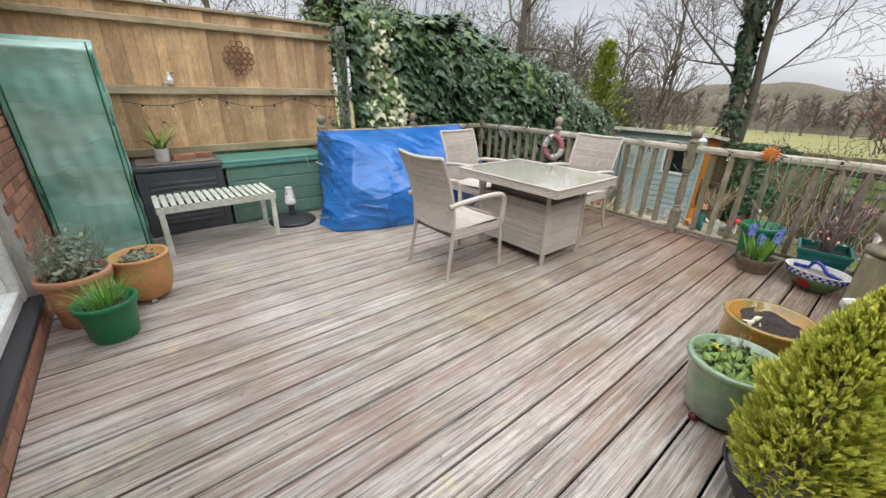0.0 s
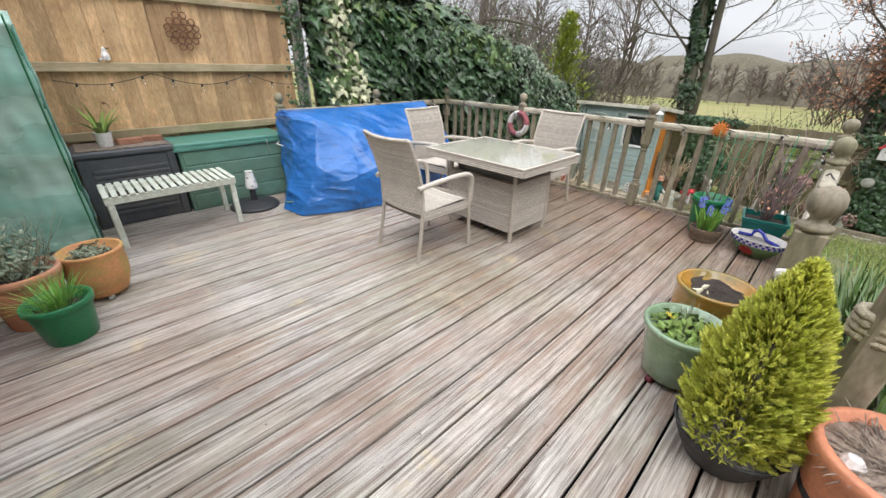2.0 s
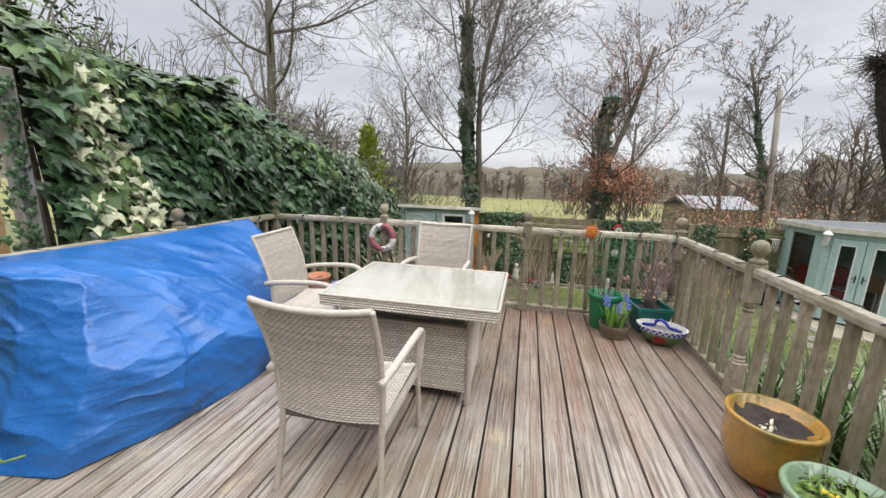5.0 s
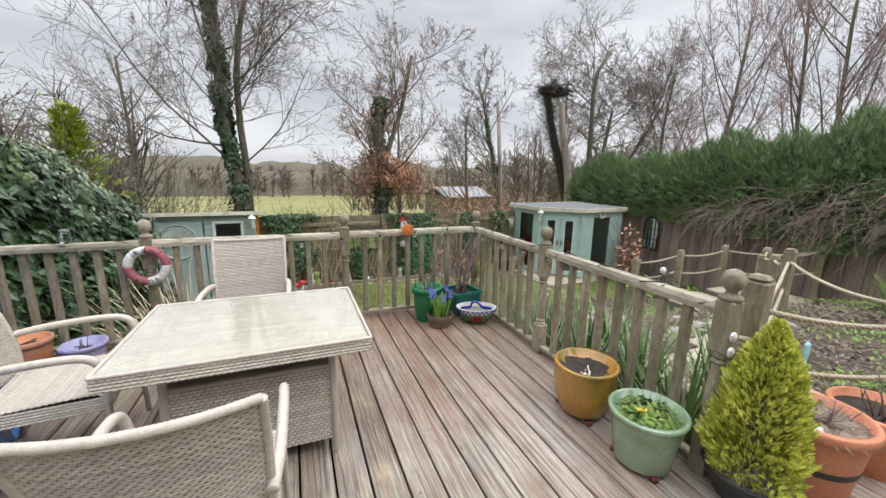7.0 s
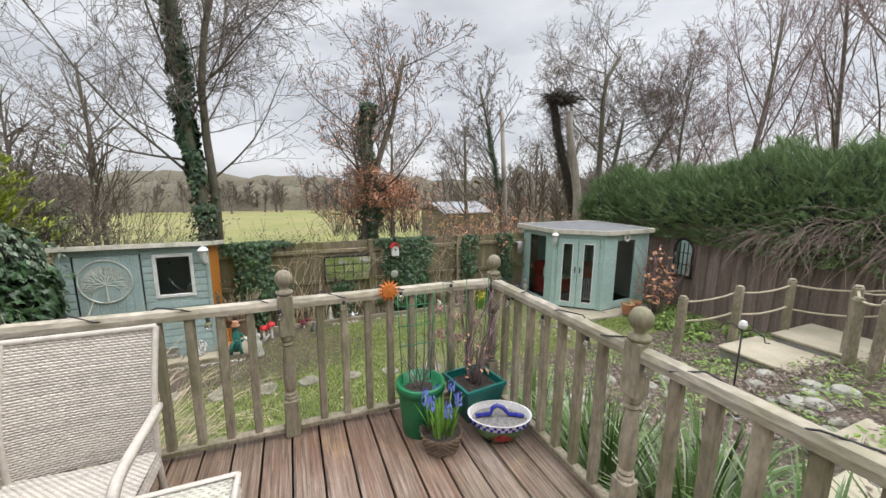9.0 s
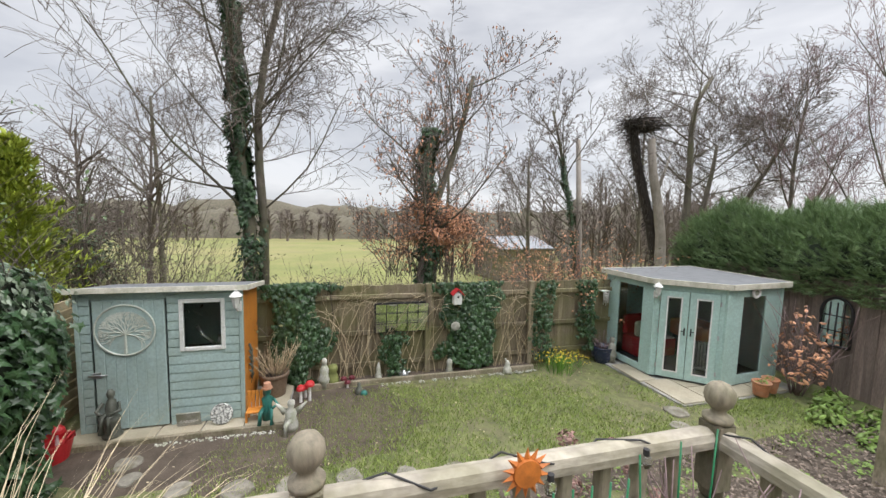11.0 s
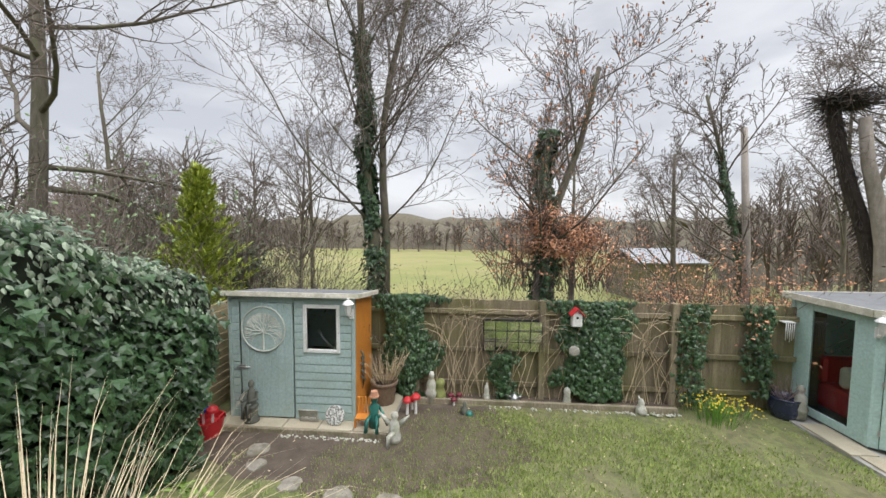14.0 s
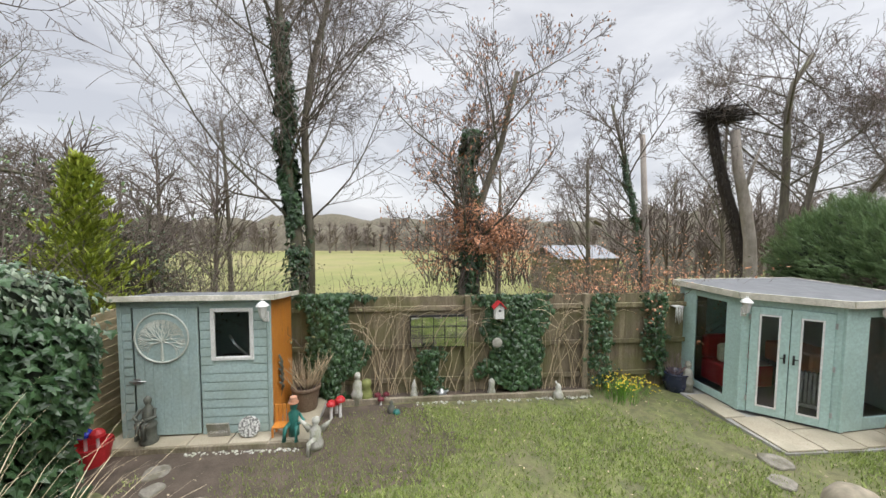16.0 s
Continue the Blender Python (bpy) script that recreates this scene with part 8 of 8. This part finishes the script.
def woods():
    tree("tall bare tree with twin trunks and an ivy-clad lower stem", (13.0, 3.36, LAWN - 0.1), 12.5, 0.15, 3, limb=0.24, ivy=9000, ivy_top=9.0, ivy_size=0.10,
         spine=[(13.0, 3.36, LAWN - 0.3), (13.0, 3.36, 1.4), (13.0, 3.5, 2.66), (13.0, 3.56, 3.89), (13.0, 3.61, 5.07), (13.0, 3.62, 6.22), (13.0, 3.75, 8.5), (13.0, 3.9, 10.8)],
         twin=([(13.15, 3.10, LAWN - 0.3), (13.1, 3.07, 1.4), (13.1, 3.15, 2.69), (13.1, 3.15, 3.94), (13.1, 2.98, 5.17), (13.1, 2.67, 6.38), (13.1, 2.2, 8.4), (13.1, 1.8, 10.2)],),
         count=(20, 7, 6, 5), angle=((42, 76), (28, 58), (28, 62), (25, 60)), ratio=(0.36, 0.58, 0.6, 0.62), wander=(0.05, 0.15, 0.2, 0.24, 0.26), rise=(0.03, 0.11, 0.05, 0.02, 0.0), thin=0.0045, **{"from": (0.17, 0.15, 0.12, 0.1)})
    tree("bare oak with wide level limbs behind the hedge", (10.1, 8.6, LAWN), 9.5, 0.17, 8, lean=(0.0, -0.02), wander=(0.05, 0.24, 0.26, 0.3, 0.3), rise=(0.02, 0.03, 0.02, 0.03, 0.02), count=(15, 8, 7, 5), angle=((55, 85), (25, 60), (25, 65), (25, 70)), ratio=(0.55, 0.5, 0.5, 0.55), ivy=500, ivy_top=2.2)
    tree("small twisted beech with an ivy column and clinging russet leaves", (11.3, -0.25, LAWN), 5.9, 0.14, 12, limb=0.3, ivy=5200, ivy_top=4.75, ivy_size=0.085, leaves=1300,
         spine=[(11.35, -0.36, LAWN - 0.2), (11.35, -0.42, 0.9), (11.35, -0.38, 2.0), (11.35, -0.36, 2.8), (11.35, -0.50, 3.5)],
         twin=([(11.3, -0.18, LAWN - 0.2), (11.3, -0.25, 0.42), (11.3, -0.46, 1.55), (11.3, -0.69, 2.34), (11.3, -0.98, 3.05), (11.3, -1.10, 3.6), (11.25, -1.3, 4.6)],),
         count=(9, 7, 6, 4), thin=0.0045, wander=(0.13, 0.16, 0.22, 0.26, 0.28), angle=((28, 78), (25, 60), (28, 62), (25, 60)), ratio=(0.46, 0.6, 0.6, 0.6), rise=(0.03, 0.14, 0.10, 0.06, 0.04))
    tree("slender ivy-flecked bare tree over the back fence", (12.6, -4.95, LAWN), 5.6, 0.075, 21, ivy=1500, ivy_top=4.6, ivy_size=0.07, count=(16, 7, 6, 4), ratio=(0.36, 0.5, 0.5, 0.5),
         spine=[(12.6, -5.1, LAWN - 0.2), (12.6, -4.95, 0.44), (12.6, -4.77, 1.59), (12.6, -4.49, 2.7), (12.6, -4.3, 3.5), (12.6, -4.0, 4.5)])
    tree("wide bare tree with arching limbs beside the pollarded trunks", (13.8, -9.8, LAWN), 7.6, 0.15, 24, limb=0.3, count=(14, 8, 6, 5), ratio=(0.60, 0.55, 0.58, 0.6), angle=((45, 82), (25, 60), (25, 65), (25, 70)), rise=(0.02, 0.07, 0.04, 0.03, 0.02), **{"from": (0.45, 0.15, 0.12, 0.1)},
         spine=[(13.8, -9.75, LAWN - 0.2), (13.8, -9.79, 0.08), (13.8, -9.92, 1.31), (13.8, -10.05, 2.84), (13.8, -9.9, 4.49), (13.8, -9.95, 5.5), (13.8, -10.6, 6.5)],
         twin=([(13.6, -9.9, LAWN - 0.2), (13.6, -10.33, 1.67), (13.6, -10.7, 3.19), (13.6, -10.84, 4.26)], [(13.4, -10.6, LAWN), (13.3, -11.5, 1.9), (13.2, -12.4, 3.2), (13.1, -13.2, 4.6)]))
    rnd = random.Random(30)

    def dead_ivy_on(line, radius, count, reach, top_reach):
        v, f = [], []
        tube_data(line, [radius * (1.15 - 0.06 * i) for i in range(len(line))], 9, v, f)
        for _ in range(count):
            i = min(len(line) - 2, int(rnd.random() ** 0.7 * (len(line) - 1)))
            c = line[i].lerp(line[i + 1], rnd.random())
            d = Vector((rnd.uniform(-1, 1), rnd.uniform(-1, 1), rnd.uniform(-.7, .7))).normalized()
            L = reach * rnd.uniform(0.5, 1.2)
            tube_data([c, c + d * L * 0.5, c + d * L + Vector((0, 0, -0.1))], [0.013, 0.010, 0.006], 3, v, f)
        for _ in range(int(count * 0.5)):
            c = line[-1] + Vector((rnd.uniform(-.2, .2), rnd.uniform(-0.55, 0.25), rnd.uniform(-0.22, 0.10)))
            d = Vector((rnd.uniform(-1, 1), rnd.uniform(-1.4, .6), rnd.uniform(-.25, .3))).normalized()
            L = top_reach * rnd.uniform(0.3, 1.0)
            tube_data([c, c + d * L * 0.5 + Vector((0, 0, 0.05)), c + d * L], [0.014, 0.010, 0.005], 3, v, f)
        return v, f

    p = thing("tree_stump", "dark pollarded trunk matted with dead black ivy", "tree", pose(14.2, -9.4, LAWN))
    foot = Vector((14.2, -9.4, LAWN))
    line = [Vector(k) - foot for k in ((14.2, -9.4, LAWN - 0.2), (14.2, -9.29, 0.19), (14.2, -8.92, 1.61), (14.2, -8.45, 2.81), (14.2, -8.14, 3.81), (14.2, -7.92, 4.85))]
    raw("dead_ivy", *dead_ivy_on(line, 0.16, 900, 0.30, 0.95), M["blackbark"], p, "matted dead ivy")
    p = thing("tree_stump", "pale bare pollarded trunk beyond the summerhouse", "tree", pose(13.9, -9.2, LAWN))
    foot = Vector((13.9, -9.2, LAWN))
    tube("trunk", [Vector(k) - foot for k in ((13.9, -9.22, LAWN - 0.2), (13.9, -9.18, 0.06), (13.9, -9.08, 1.28), (13.9, -8.86, 2.3), (13.9, -8.58, 3.29), (13.9, -8.42, 4.36))], [0.19, 0.18, 0.16, 0.15, 0.13, 0.12], M["palebark"], p, "", 10)
    tube("limb", [Vector(k) - foot for k in ((13.9, -8.80, 2.6), (13.9, -9.0, 3.2), (13.9, -9.25, 3.9))], [0.06, 0.05, 0.03], M["palebark"], p, "", 7)
    post = thing("tree_stump", "grey cut pole-like trunk beyond the fence", "tree", pose(12.5, -5.05, LAWN))
    tube("trunk", [(0, 0, -0.2), (0.0, 0.12, 2.5), (0, 0.32, 5.05)], [0.085, 0.075, 0.06], M["palebark"], post, "", 9)
    for k, (x, y, h) in enumerate(((9.3, -11.0, 7.8), (6.6, -11.8, 8.0), (11.8, -11.9, 7.0), (3.4, -12.5, 8.6), (8.0, -13.2, 8.6), (5.2, -13.0, 8.6))):
        tree("slim tree with a dense haze of purple-brown twigs", (x, y, LAWN), h, 0.085, 50 + k, "redtwig", rise=(0.03, 0.12, 0.1, 0.08, 0.05), count=(15, 8, 6, 4), thin=0.0042, angle=((22, 52), (18, 45), (20, 48), (20, 50)), ratio=(0.5, 0.5, 0.5, 0.5))
    for k, (x, y, h) in enumerate(((5.2, 11.0, 8.0), (2.5, 12.5, 8.5), (15.5, 12.5, 8.0), (19, 7.5, 7.0), (17.5, -2.6, 5.2), (18.5, -12.5, 8.0), (16.5, -5.6, 5.5), (12.5, 6.4, 3.6))):
        tree("bare winter tree behind the garden", (x, y, LAWN - 0.1), h, 0.10, 70 + k, "twig", count=(12, 7, 5, 4))
    scrub("bramble and bare hedgerow stems behind the back fence", 10.7, 12.8, -8, 6.5, LAWN, 1.8, 1150, 3800, 101)
    scrub("tangle of old growth near the shed", 10.8, 13.0, 4.2, 9.0, LAWN, 3.0, 700, 2600, 102)
    scrub("russet bramble growth by the summerhouse", 10.9, 12.6, -5.5, -2.6, LAWN, 2.3, 420, 2600, 103, "beechleaf")
    scrub("evergreen scrub behind the hedge", 4.5, 9.8, 6.2, 7.4, LAWN, 3.6, 420, 3800, 104, "laurel")
    scrub("russet beech growth over the back fence", 11.1, 12.0, -1.9, 0.5, LAWN + 1.7, 1.5, 200, 5200, 105, "beechleaf")
    c = thing("conifer", "golden-green garden conifer with ragged plumes beyond the hedge", "conifer", pose(10.3, 5.78, LAWN))
    tube("trunk", [(0, 0, -0.1), (0, 0, 3.7)], [0.08, 0.02], M["barkdark"], c)
    rnd = random.Random(66)
    v, f = [], []
    for k in range(150):
        t = (k + rnd.random()) / 150
        a = k * 2.4 + rnd.uniform(-.3, .3)
        reach = (0.12 + 1.15 * (1 - t) ** 0.95) * rnd.uniform(0.45, 1.2)
        root = Vector((0, 0, 0.5 + 3.3 * t))
        d = Vector((math.cos(a), math.sin(a), 0.25 + 0.9 * t))
        tip = root + d.normalized() * reach
        tip.z += 0.12 * reach
        for _ in range(60):
            q = rnd.random() ** 0.6
            p = root.lerp(tip, q) + Vector((rnd.gauss(0, 1), rnd.gauss(0, 1), rnd.gauss(0, 0.8))) * 0.075 * (1.1 - q)
            e = (d.normalized() + Vector((rnd.uniform(-.8, .8), rnd.uniform(-.8, .8), rnd.uniform(-.35, .75)))).normalized()
            s = e.cross(Vector((rnd.uniform(-.6, .6), rnd.uniform(-.6, .6), 1))).normalized()
            L = rnd.uniform(0.08, 0.17)
            base = len(v)
            v += [p, p + e * L * 0.5 + s * L * 0.13, p + e * L, p + e * L * 0.5 - s * L * 0.13]
            f.append((base, base + 1, base + 2, base + 3))
    raw("crown", v, f, M["goldcrown"], c)
    leafy_bush("clump of clinging russet beech leaves on the beech", [(11.2, -0.30, 1.75, 0.60, 0.42), (11.2, -0.95, 1.55, 0.55, 0.36), (11.3, -0.60, 1.30, 0.70, 0.3)], 4600, 0.062, "beechleaf", 664)
    leafy_bush("dark twiggy evergreen bush behind the conifer", [(11.6, 7.4, 1.5, 1.0, 1.65), (11.5, 6.4, 1.0, 0.9, 1.35), (11.4, 5.6, 0.7, 0.6, 1.1), (11.8, 8.4, 1.4, 1.0, 1.6)], 4200, 0.075, "bramble2", 661)
    leafy_bush("loose green shrub rising above the ivy and the fence", [(2.95, 5.6, 2.35, 0.60, 0.85), (3.6, 5.8, 2.2, 0.55, 0.7), (2.55, 5.5, 2.2, 0.35, 0.6)], 5200, 0.07, "ivylight", 662)
    leafy_bush("fresh green shrub at the end of the ivy hedge", [(5.6, 5.9, 1.5, 0.7, 0.9), (6.9, 5.6, 1.3, 0.8, 0.8), (7.8, 5.6, 1.0, 0.7, 0.7), (8.8, 6.0, 0.9, 0.7, 0.8)], 4600, 0.065, "bramble2", 663)


def leafy_bush(label, lobes, count, size, leafmat, seed):
    """A loose shrub of twigs and leaves; lobes are (x, y, z, radius, half height)."""
    rnd = random.Random(seed)
    t = thing("bush", label, "bush")
    v, f, spots = [], [], []
    for x, y, z, r, h in lobes:
        c = Vector((x, y, z))
        for _ in range(70):
            d = Vector((rnd.gauss(0, 1), rnd.gauss(0, 1), rnd.gauss(0.4, 1))).normalized()
            e = c + Vector((d.x * r, d.y * r, d.z * h)) * rnd.uniform(0.8, 1.25)
            m = c.lerp(e, 0.5) + Vector((rnd.uniform(-.1, .1), rnd.uniform(-.1, .1), 0.08))
            tube_data([c + Vector((0, 0, -h * 0.6)), m, e], [0.014, 0.009, 0.003], 4, v, f)
        tube_data([Vector((x, y, LAWN - 0.1)), Vector((x + 0.05, y, (LAWN + z) / 2)), c], [0.05, 0.04, 0.025], 6, v, f)
        for _ in range(count // len(lobes)):
            d = Vector((rnd.gauss(0, 1), rnd.gauss(0, 1), rnd.gauss(0, 1))).normalized()
            q = rnd.uniform(0.35, 1.0) * (1 + 0.45 * noise.noise(Vector((d.x * 2 + x, d.y * 2 + y, d.z * 2))))
            p = c + Vector((d.x * r, d.y * r, d.z * h)) * q
            if noise.noise(p * 2.6) < -0.16:
                continue
            spots.append((p, d + Vector((rnd.uniform(-.7, .7), rnd.uniform(-.7, .7), rnd.uniform(-.2, .9))), (rnd.uniform(-1, 1), rnd.uniform(-1, 1), rnd.uniform(-1, .4)), size * rnd.uniform(0.6, 1.3)))
    tagged(raw("twig_growth", v, f, M["twig"], t), kind="stuff")
    tagged(leaf_cloud("foliage", spots, OVAL, M[leafmat], t), kind="stuff")


M["bramble2"] = leaf_mat("grey_green_bush_leaf", (0.045, 0.062, 0.032), (0.10, 0.125, 0.062), 0.5, 0.4)
M["fadedpetal"] = leaf_mat("faded_petal", (0.22, 0.12, 0.10), (0.36, 0.22, 0.19), 0.8, 0.4)
M["goldcrown"] = leaf_mat("gold_green_crown", (0.19, 0.26, 0.035), (0.42, 0.46, 0.07), 0.6, 0.45)


def garden_plants():
    g = thing("dry_grass_clump", "tall dry straw-coloured ornamental grass", "grass clump", pose(5.55, 3.05, LAWN))
    strap_plant(g, M["straw"], 420, 2.1, 0.011, 0, lean=0.7, spread=0.34, bend=2.6, seed=200)
    g = thing("dry_grass_clump", "dry straw-coloured grass by the railing", "grass clump", pose(5.15, 2.6, LAWN))
    strap_plant(g, M["straw"], 160, 1.6, 0.012, 0, lean=0.5, spread=0.25, bend=1.2, seed=201)
    for k, (x, y, n) in enumerate(((3.9, -0.55, 120), (3.35, -0.6, 120), (4.35, -0.75, 90), (2.9, -0.75, 80), (4.8, -0.6, 60), (2.4, -0.6, 70), (3.6, -1.2, 45), (2.7, -1.5, 40))):
        g = thing("strap_leaf_clump", "clump of arching green and grey strap leaves", "plant", pose(x, y, height(x, y) - 0.02))
        strap_plant(g, M["strap"], n, 0.85, 0.028, 0, lean=0.8, spread=0.14, bend=1.2, seed=210 + k)
        strap_plant(g, M["strapgrey"], n // 2, 0.75, 0.022, 0, lean=1.0, spread=0.16, bend=1.3, seed=230 + k, name="dry_leaves")
    for k, (x, y) in enumerate(((3.0, -6.0), (2.0, -5.6), (1.2, -6.2))):
        g = thing("grass_clump", "bright green tufted grasses in the raised bed", "plant", pose(x, y, height(x, y) + 0.1))
        strap_plant(g, M["herb"], 180, 0.6, 0.014, 0, lean=0.8, spread=0.2, bend=1.2, seed=250 + k)
    rnd = random.Random(260)
    spots, dry = [], []
    for _ in range(19000):
        x, y = rnd.uniform(1.9, 7.1), rnd.uniform(-6.8, -0.25)
        z = height(x, y) + rnd.uniform(0.0, 0.09)
        (spots if noise.noise(Vector((x * 1.6, y * 1.6, 2))) + rnd.uniform(-.3, .3) > 0.12 else dry).append(((x, y, z), (rnd.uniform(-.7, .7), rnd.uniform(-.7, .7), 1), (rnd.uniform(-1, 1), rnd.uniform(-1, 1), 0), rnd.uniform(0.03, 0.075)))
    xs, ys = [1.95 + 0.25 * k for k in range(22)], [-6.8 + 0.25 * k for k in range(27)]
    bed = raw("planting_bed", [(x, y, height(x, y) + 0.012 + 0.03 * noise.noise(Vector((x * 5, y * 5, 1)))) for x in xs for y in ys],
              [(a * 27 + c, (a + 1) * 27 + c, (a + 1) * 27 + c + 1, a * 27 + c + 1) for a in range(21) for c in range(26)], M["soil"], smooth=True)
    tagged(bed, "dark soil of the sloping rockery bed", "flower bed", kind="structure")
    b = thing("ground_cover", "low leafy ground cover and litter on the sloping bed", "ground cover")
    tagged(leaf_cloud("foliage", spots, OVAL, M["herb"], b), kind="stuff")
    tagged(leaf_cloud("litter", dry, OVAL, M["bark"], b), kind="stuff")
    verts, faces = [(9.0, 2.3, height(9.0, 2.3) + 0.016)], []
    for k in range(60):
        a = 6.2832 * k / 60
        r = 1 + 0.35 * noise.noise(Vector((math.cos(a) * 1.6, math.sin(a) * 1.6, 2))) + 0.15 * noise.noise(Vector((math.cos(a) * 6, math.sin(a) * 6, 5)))
        for q in (0.33, 0.66, 1.0):
            x, y = 9.0 + 1.25 * r * q * math.cos(a), 2.3 + 2.3 * r * q * math.sin(a)
            verts.append((min(x, 10.2), y, height(x, y) + (0.016 if q < 1 else -0.002)))
    for k in range(60):
        a, b = 1 + 3 * k, 1 + 3 * ((k + 1) % 60)
        faces += [(0, a, b), (a, a + 1, b + 1, b), (a + 1, a + 2, b + 2, b + 1)]
    tagged(raw("bare_soil", verts, faces, M["soil"], smooth=True), "bare muddy earth worn in the lawn by the shed", "soil", kind="structure")
    # lawn blades
    v, f = [], []
    for _ in range(120000):
        x, y = rnd.uniform(5.2, 10.0), rnd.uniform(-6.0, 4.0)
        if noise.noise(Vector((x * 0.45 + 3, y * 0.45, 0))) + 0.5 * noise.noise(Vector((x * 2.1, y * 2.1, 4))) - 0.13 * max(0, y - 0.2) - 0.5 * max(0, x - 9.0) + rnd.uniform(-.3, .3) < -0.36 or x > 9.9 - 0.25 * rnd.random() or (x < 6.9 + 0.4 * rnd.random() and y < -0.3):
            continue
        p = Vector((x, y, height(x, y) - 0.005))
        a = rnd.uniform(0, 6.283)
        w, h = rnd.uniform(0.005, 0.010), rnd.uniform(0.025, 0.065)
        o = Vector((math.cos(a), math.sin(a), 0))
        base = len(v)
        v += [p - o * w, p + o * w, p + Vector((rnd.uniform(-.03, .03), rnd.uniform(-.03, .03), h))]
        f.append((base, base + 1, base + 2))
    tagged(raw("grass", v, f, M["lawnblade"]), "short tufted lawn grass", "grass", kind="stuff")
    spots = []
    for _ in range(420):
        x, y = rnd.uniform(6.4, 10.1), rnd.uniform(-4.5, 4.4)
        spots.append(((x, y, height(x, y) + 0.015), (rnd.uniform(-.4, .4), rnd.uniform(-.4, .4), 1), (rnd.uniform(-1, 1), rnd.uniform(-1, 1), 0), rnd.uniform(0.02, 0.05)))
    tagged(leaf_cloud("fallen_leaves", spots, OVAL, M["straw"]), "pale fallen leaves scattered over the lawn", "leaves", kind="stuff")
    d = thing("daffodils", "patch of yellow daffodils by the fence", "flowers", pose(9.95, -2.85, LAWN))
    strap_plant(d, M["chive"], 260, 0.30, 0.012, 0, lean=0.5, spread=0.45, bend=0.5, seed=270)
    spots = [((rnd.gauss(0, 0.22), rnd.gauss(0, 0.25), rnd.uniform(0.2, 0.33)), (-1, rnd.uniform(-.6, .6), .5), (rnd.uniform(-1, 1), rnd.uniform(-1, 1), 0), 0.035) for _ in range(150)]
    leaf_cloud("flowers", spots, OVAL, M["yellow"], d)
    hy = thing("hydrangea", "bare hydrangea with faded pink-brown flower heads beside the deck", "shrub", pose(5.25, -0.05, LAWN))
    for k in range(9):
        a, r = k * 2.4, 0.10 + 0.035 * k
        tip = Vector((0.5 * r * math.cos(a), r * math.sin(a), 1.46 + 0.05 * ((k * 5) % 7)))
        tube("cane", [(0.04 * math.cos(a), 0.04 * math.sin(a), -0.05), (tip.x * 0.6, tip.y * 0.6, 0.9), tuple(tip)], [0.009, 0.007, 0.004], M["twig"], hy, "", 5)
        spots = []
        for _ in range(60):
            d = Vector((rnd.gauss(0, 1), rnd.gauss(0, 1), rnd.gauss(0.3, 1))).normalized()
            spots.append((tip + d * 0.065 * rnd.uniform(0.6, 1.0), d, (rnd.uniform(-1, 1), rnd.uniform(-1, 1), 0.2), 0.034))
        leaf_cloud("flower_head", spots, OVAL, M["fadedpetal"], hy)
    for k, (x, y) in enumerate(((7.3, -5.7), (7.0, -6.2), (7.6, -6.4), (6.6, -5.6), (6.3, -6.4))):
        q = thing("leafy_plant", "low fresh green leafy plant by the garden path", "plant", pose(x, y, height(x, y)))
        sprigs(q, "leaves", M["herb"], 150, 0.26, 0.02, 0.28, 0.10, 285 + k)
    s = thing("red_shrub", "shrub with coppery red leaves beside the summerhouse", "shrub", pose(8.05, -6.35, LAWN))
    stems(s, "branch_growth", M["redtwig"], 16, 0.1, 0, 1.5, 0.010, 280, 3, 0.3)
    sprigs(s, "leaves", M["beechleaf"], 230, 0.40, 0.30, 1.35, 0.10, 281)
    s = thing("leafy_plant", "fresh green leafy plant at the foot of the ivy", "plant", pose(6.95, 3.65, LAWN))
    sprigs(s, "leaves", M["herb"], 420, 0.42, 0.05, 0.6, 0.10, 282)
    wall_ivy("dark ivy clump on the back fence by the shed", 1.45, 2.55, LAWN, 0.55, 2700, 301)
    wall_ivy("dark ivy clump under the bird box", -1.7, -0.35, -1.1, 0.5, 2500, 302)
    wall_ivy("thin ivy on the fence below the mirror", 0.1, 0.75, LAWN, -0.4, 320, 303, size=0.07)
    wall_ivy("ivy strands on the back fence", -2.9, -2.2, -1.1, 0.5, 480, 304, size=0.07)
    wall_ivy("ivy strands on the fence by the summerhouse", -3.9, -3.3, -1.0, 0.5, 480, 305, size=0.07)
    v, f = [], []
    for _ in range(75):
        y = rnd.choice((rnd.gauss(1.1, 0.25), rnd.gauss(-2.0, 0.5), rnd.gauss(0.3, 0.8)))
        p = Vector((10.2, y, LAWN))
        pts, d = [p], Vector((0, rnd.uniform(-.2, .2), 1))
        for i in range(9):
            d = (d + Vector((rnd.uniform(-.1, .1), rnd.uniform(-.35, .35), 0.1 if i < 6 else -0.5))).normalized()
            pts.append(pts[-1] + d * 0.21)
            pts[-1].x = min(10.22, max(10.02, pts[-1].x))
        tube_data(pts, [0.007 * (1 - 0.07 * i) for i in range(10)], 3, v, f)
    t = thing("climber_stems", "dry straw-coloured climber stems on the back fence", "climber")
    tagged(raw("stem_tangle", v, f, M["straw"], t), kind="stuff")


M["lawnblade"] = leaf_mat("grass_blade", (0.19, 0.265, 0.06), (0.34, 0.40, 0.12), 0.6, 0.35)

ivy_hedge()
evergreen_hedge()
vine()
far_country()
woods()
garden_plants()
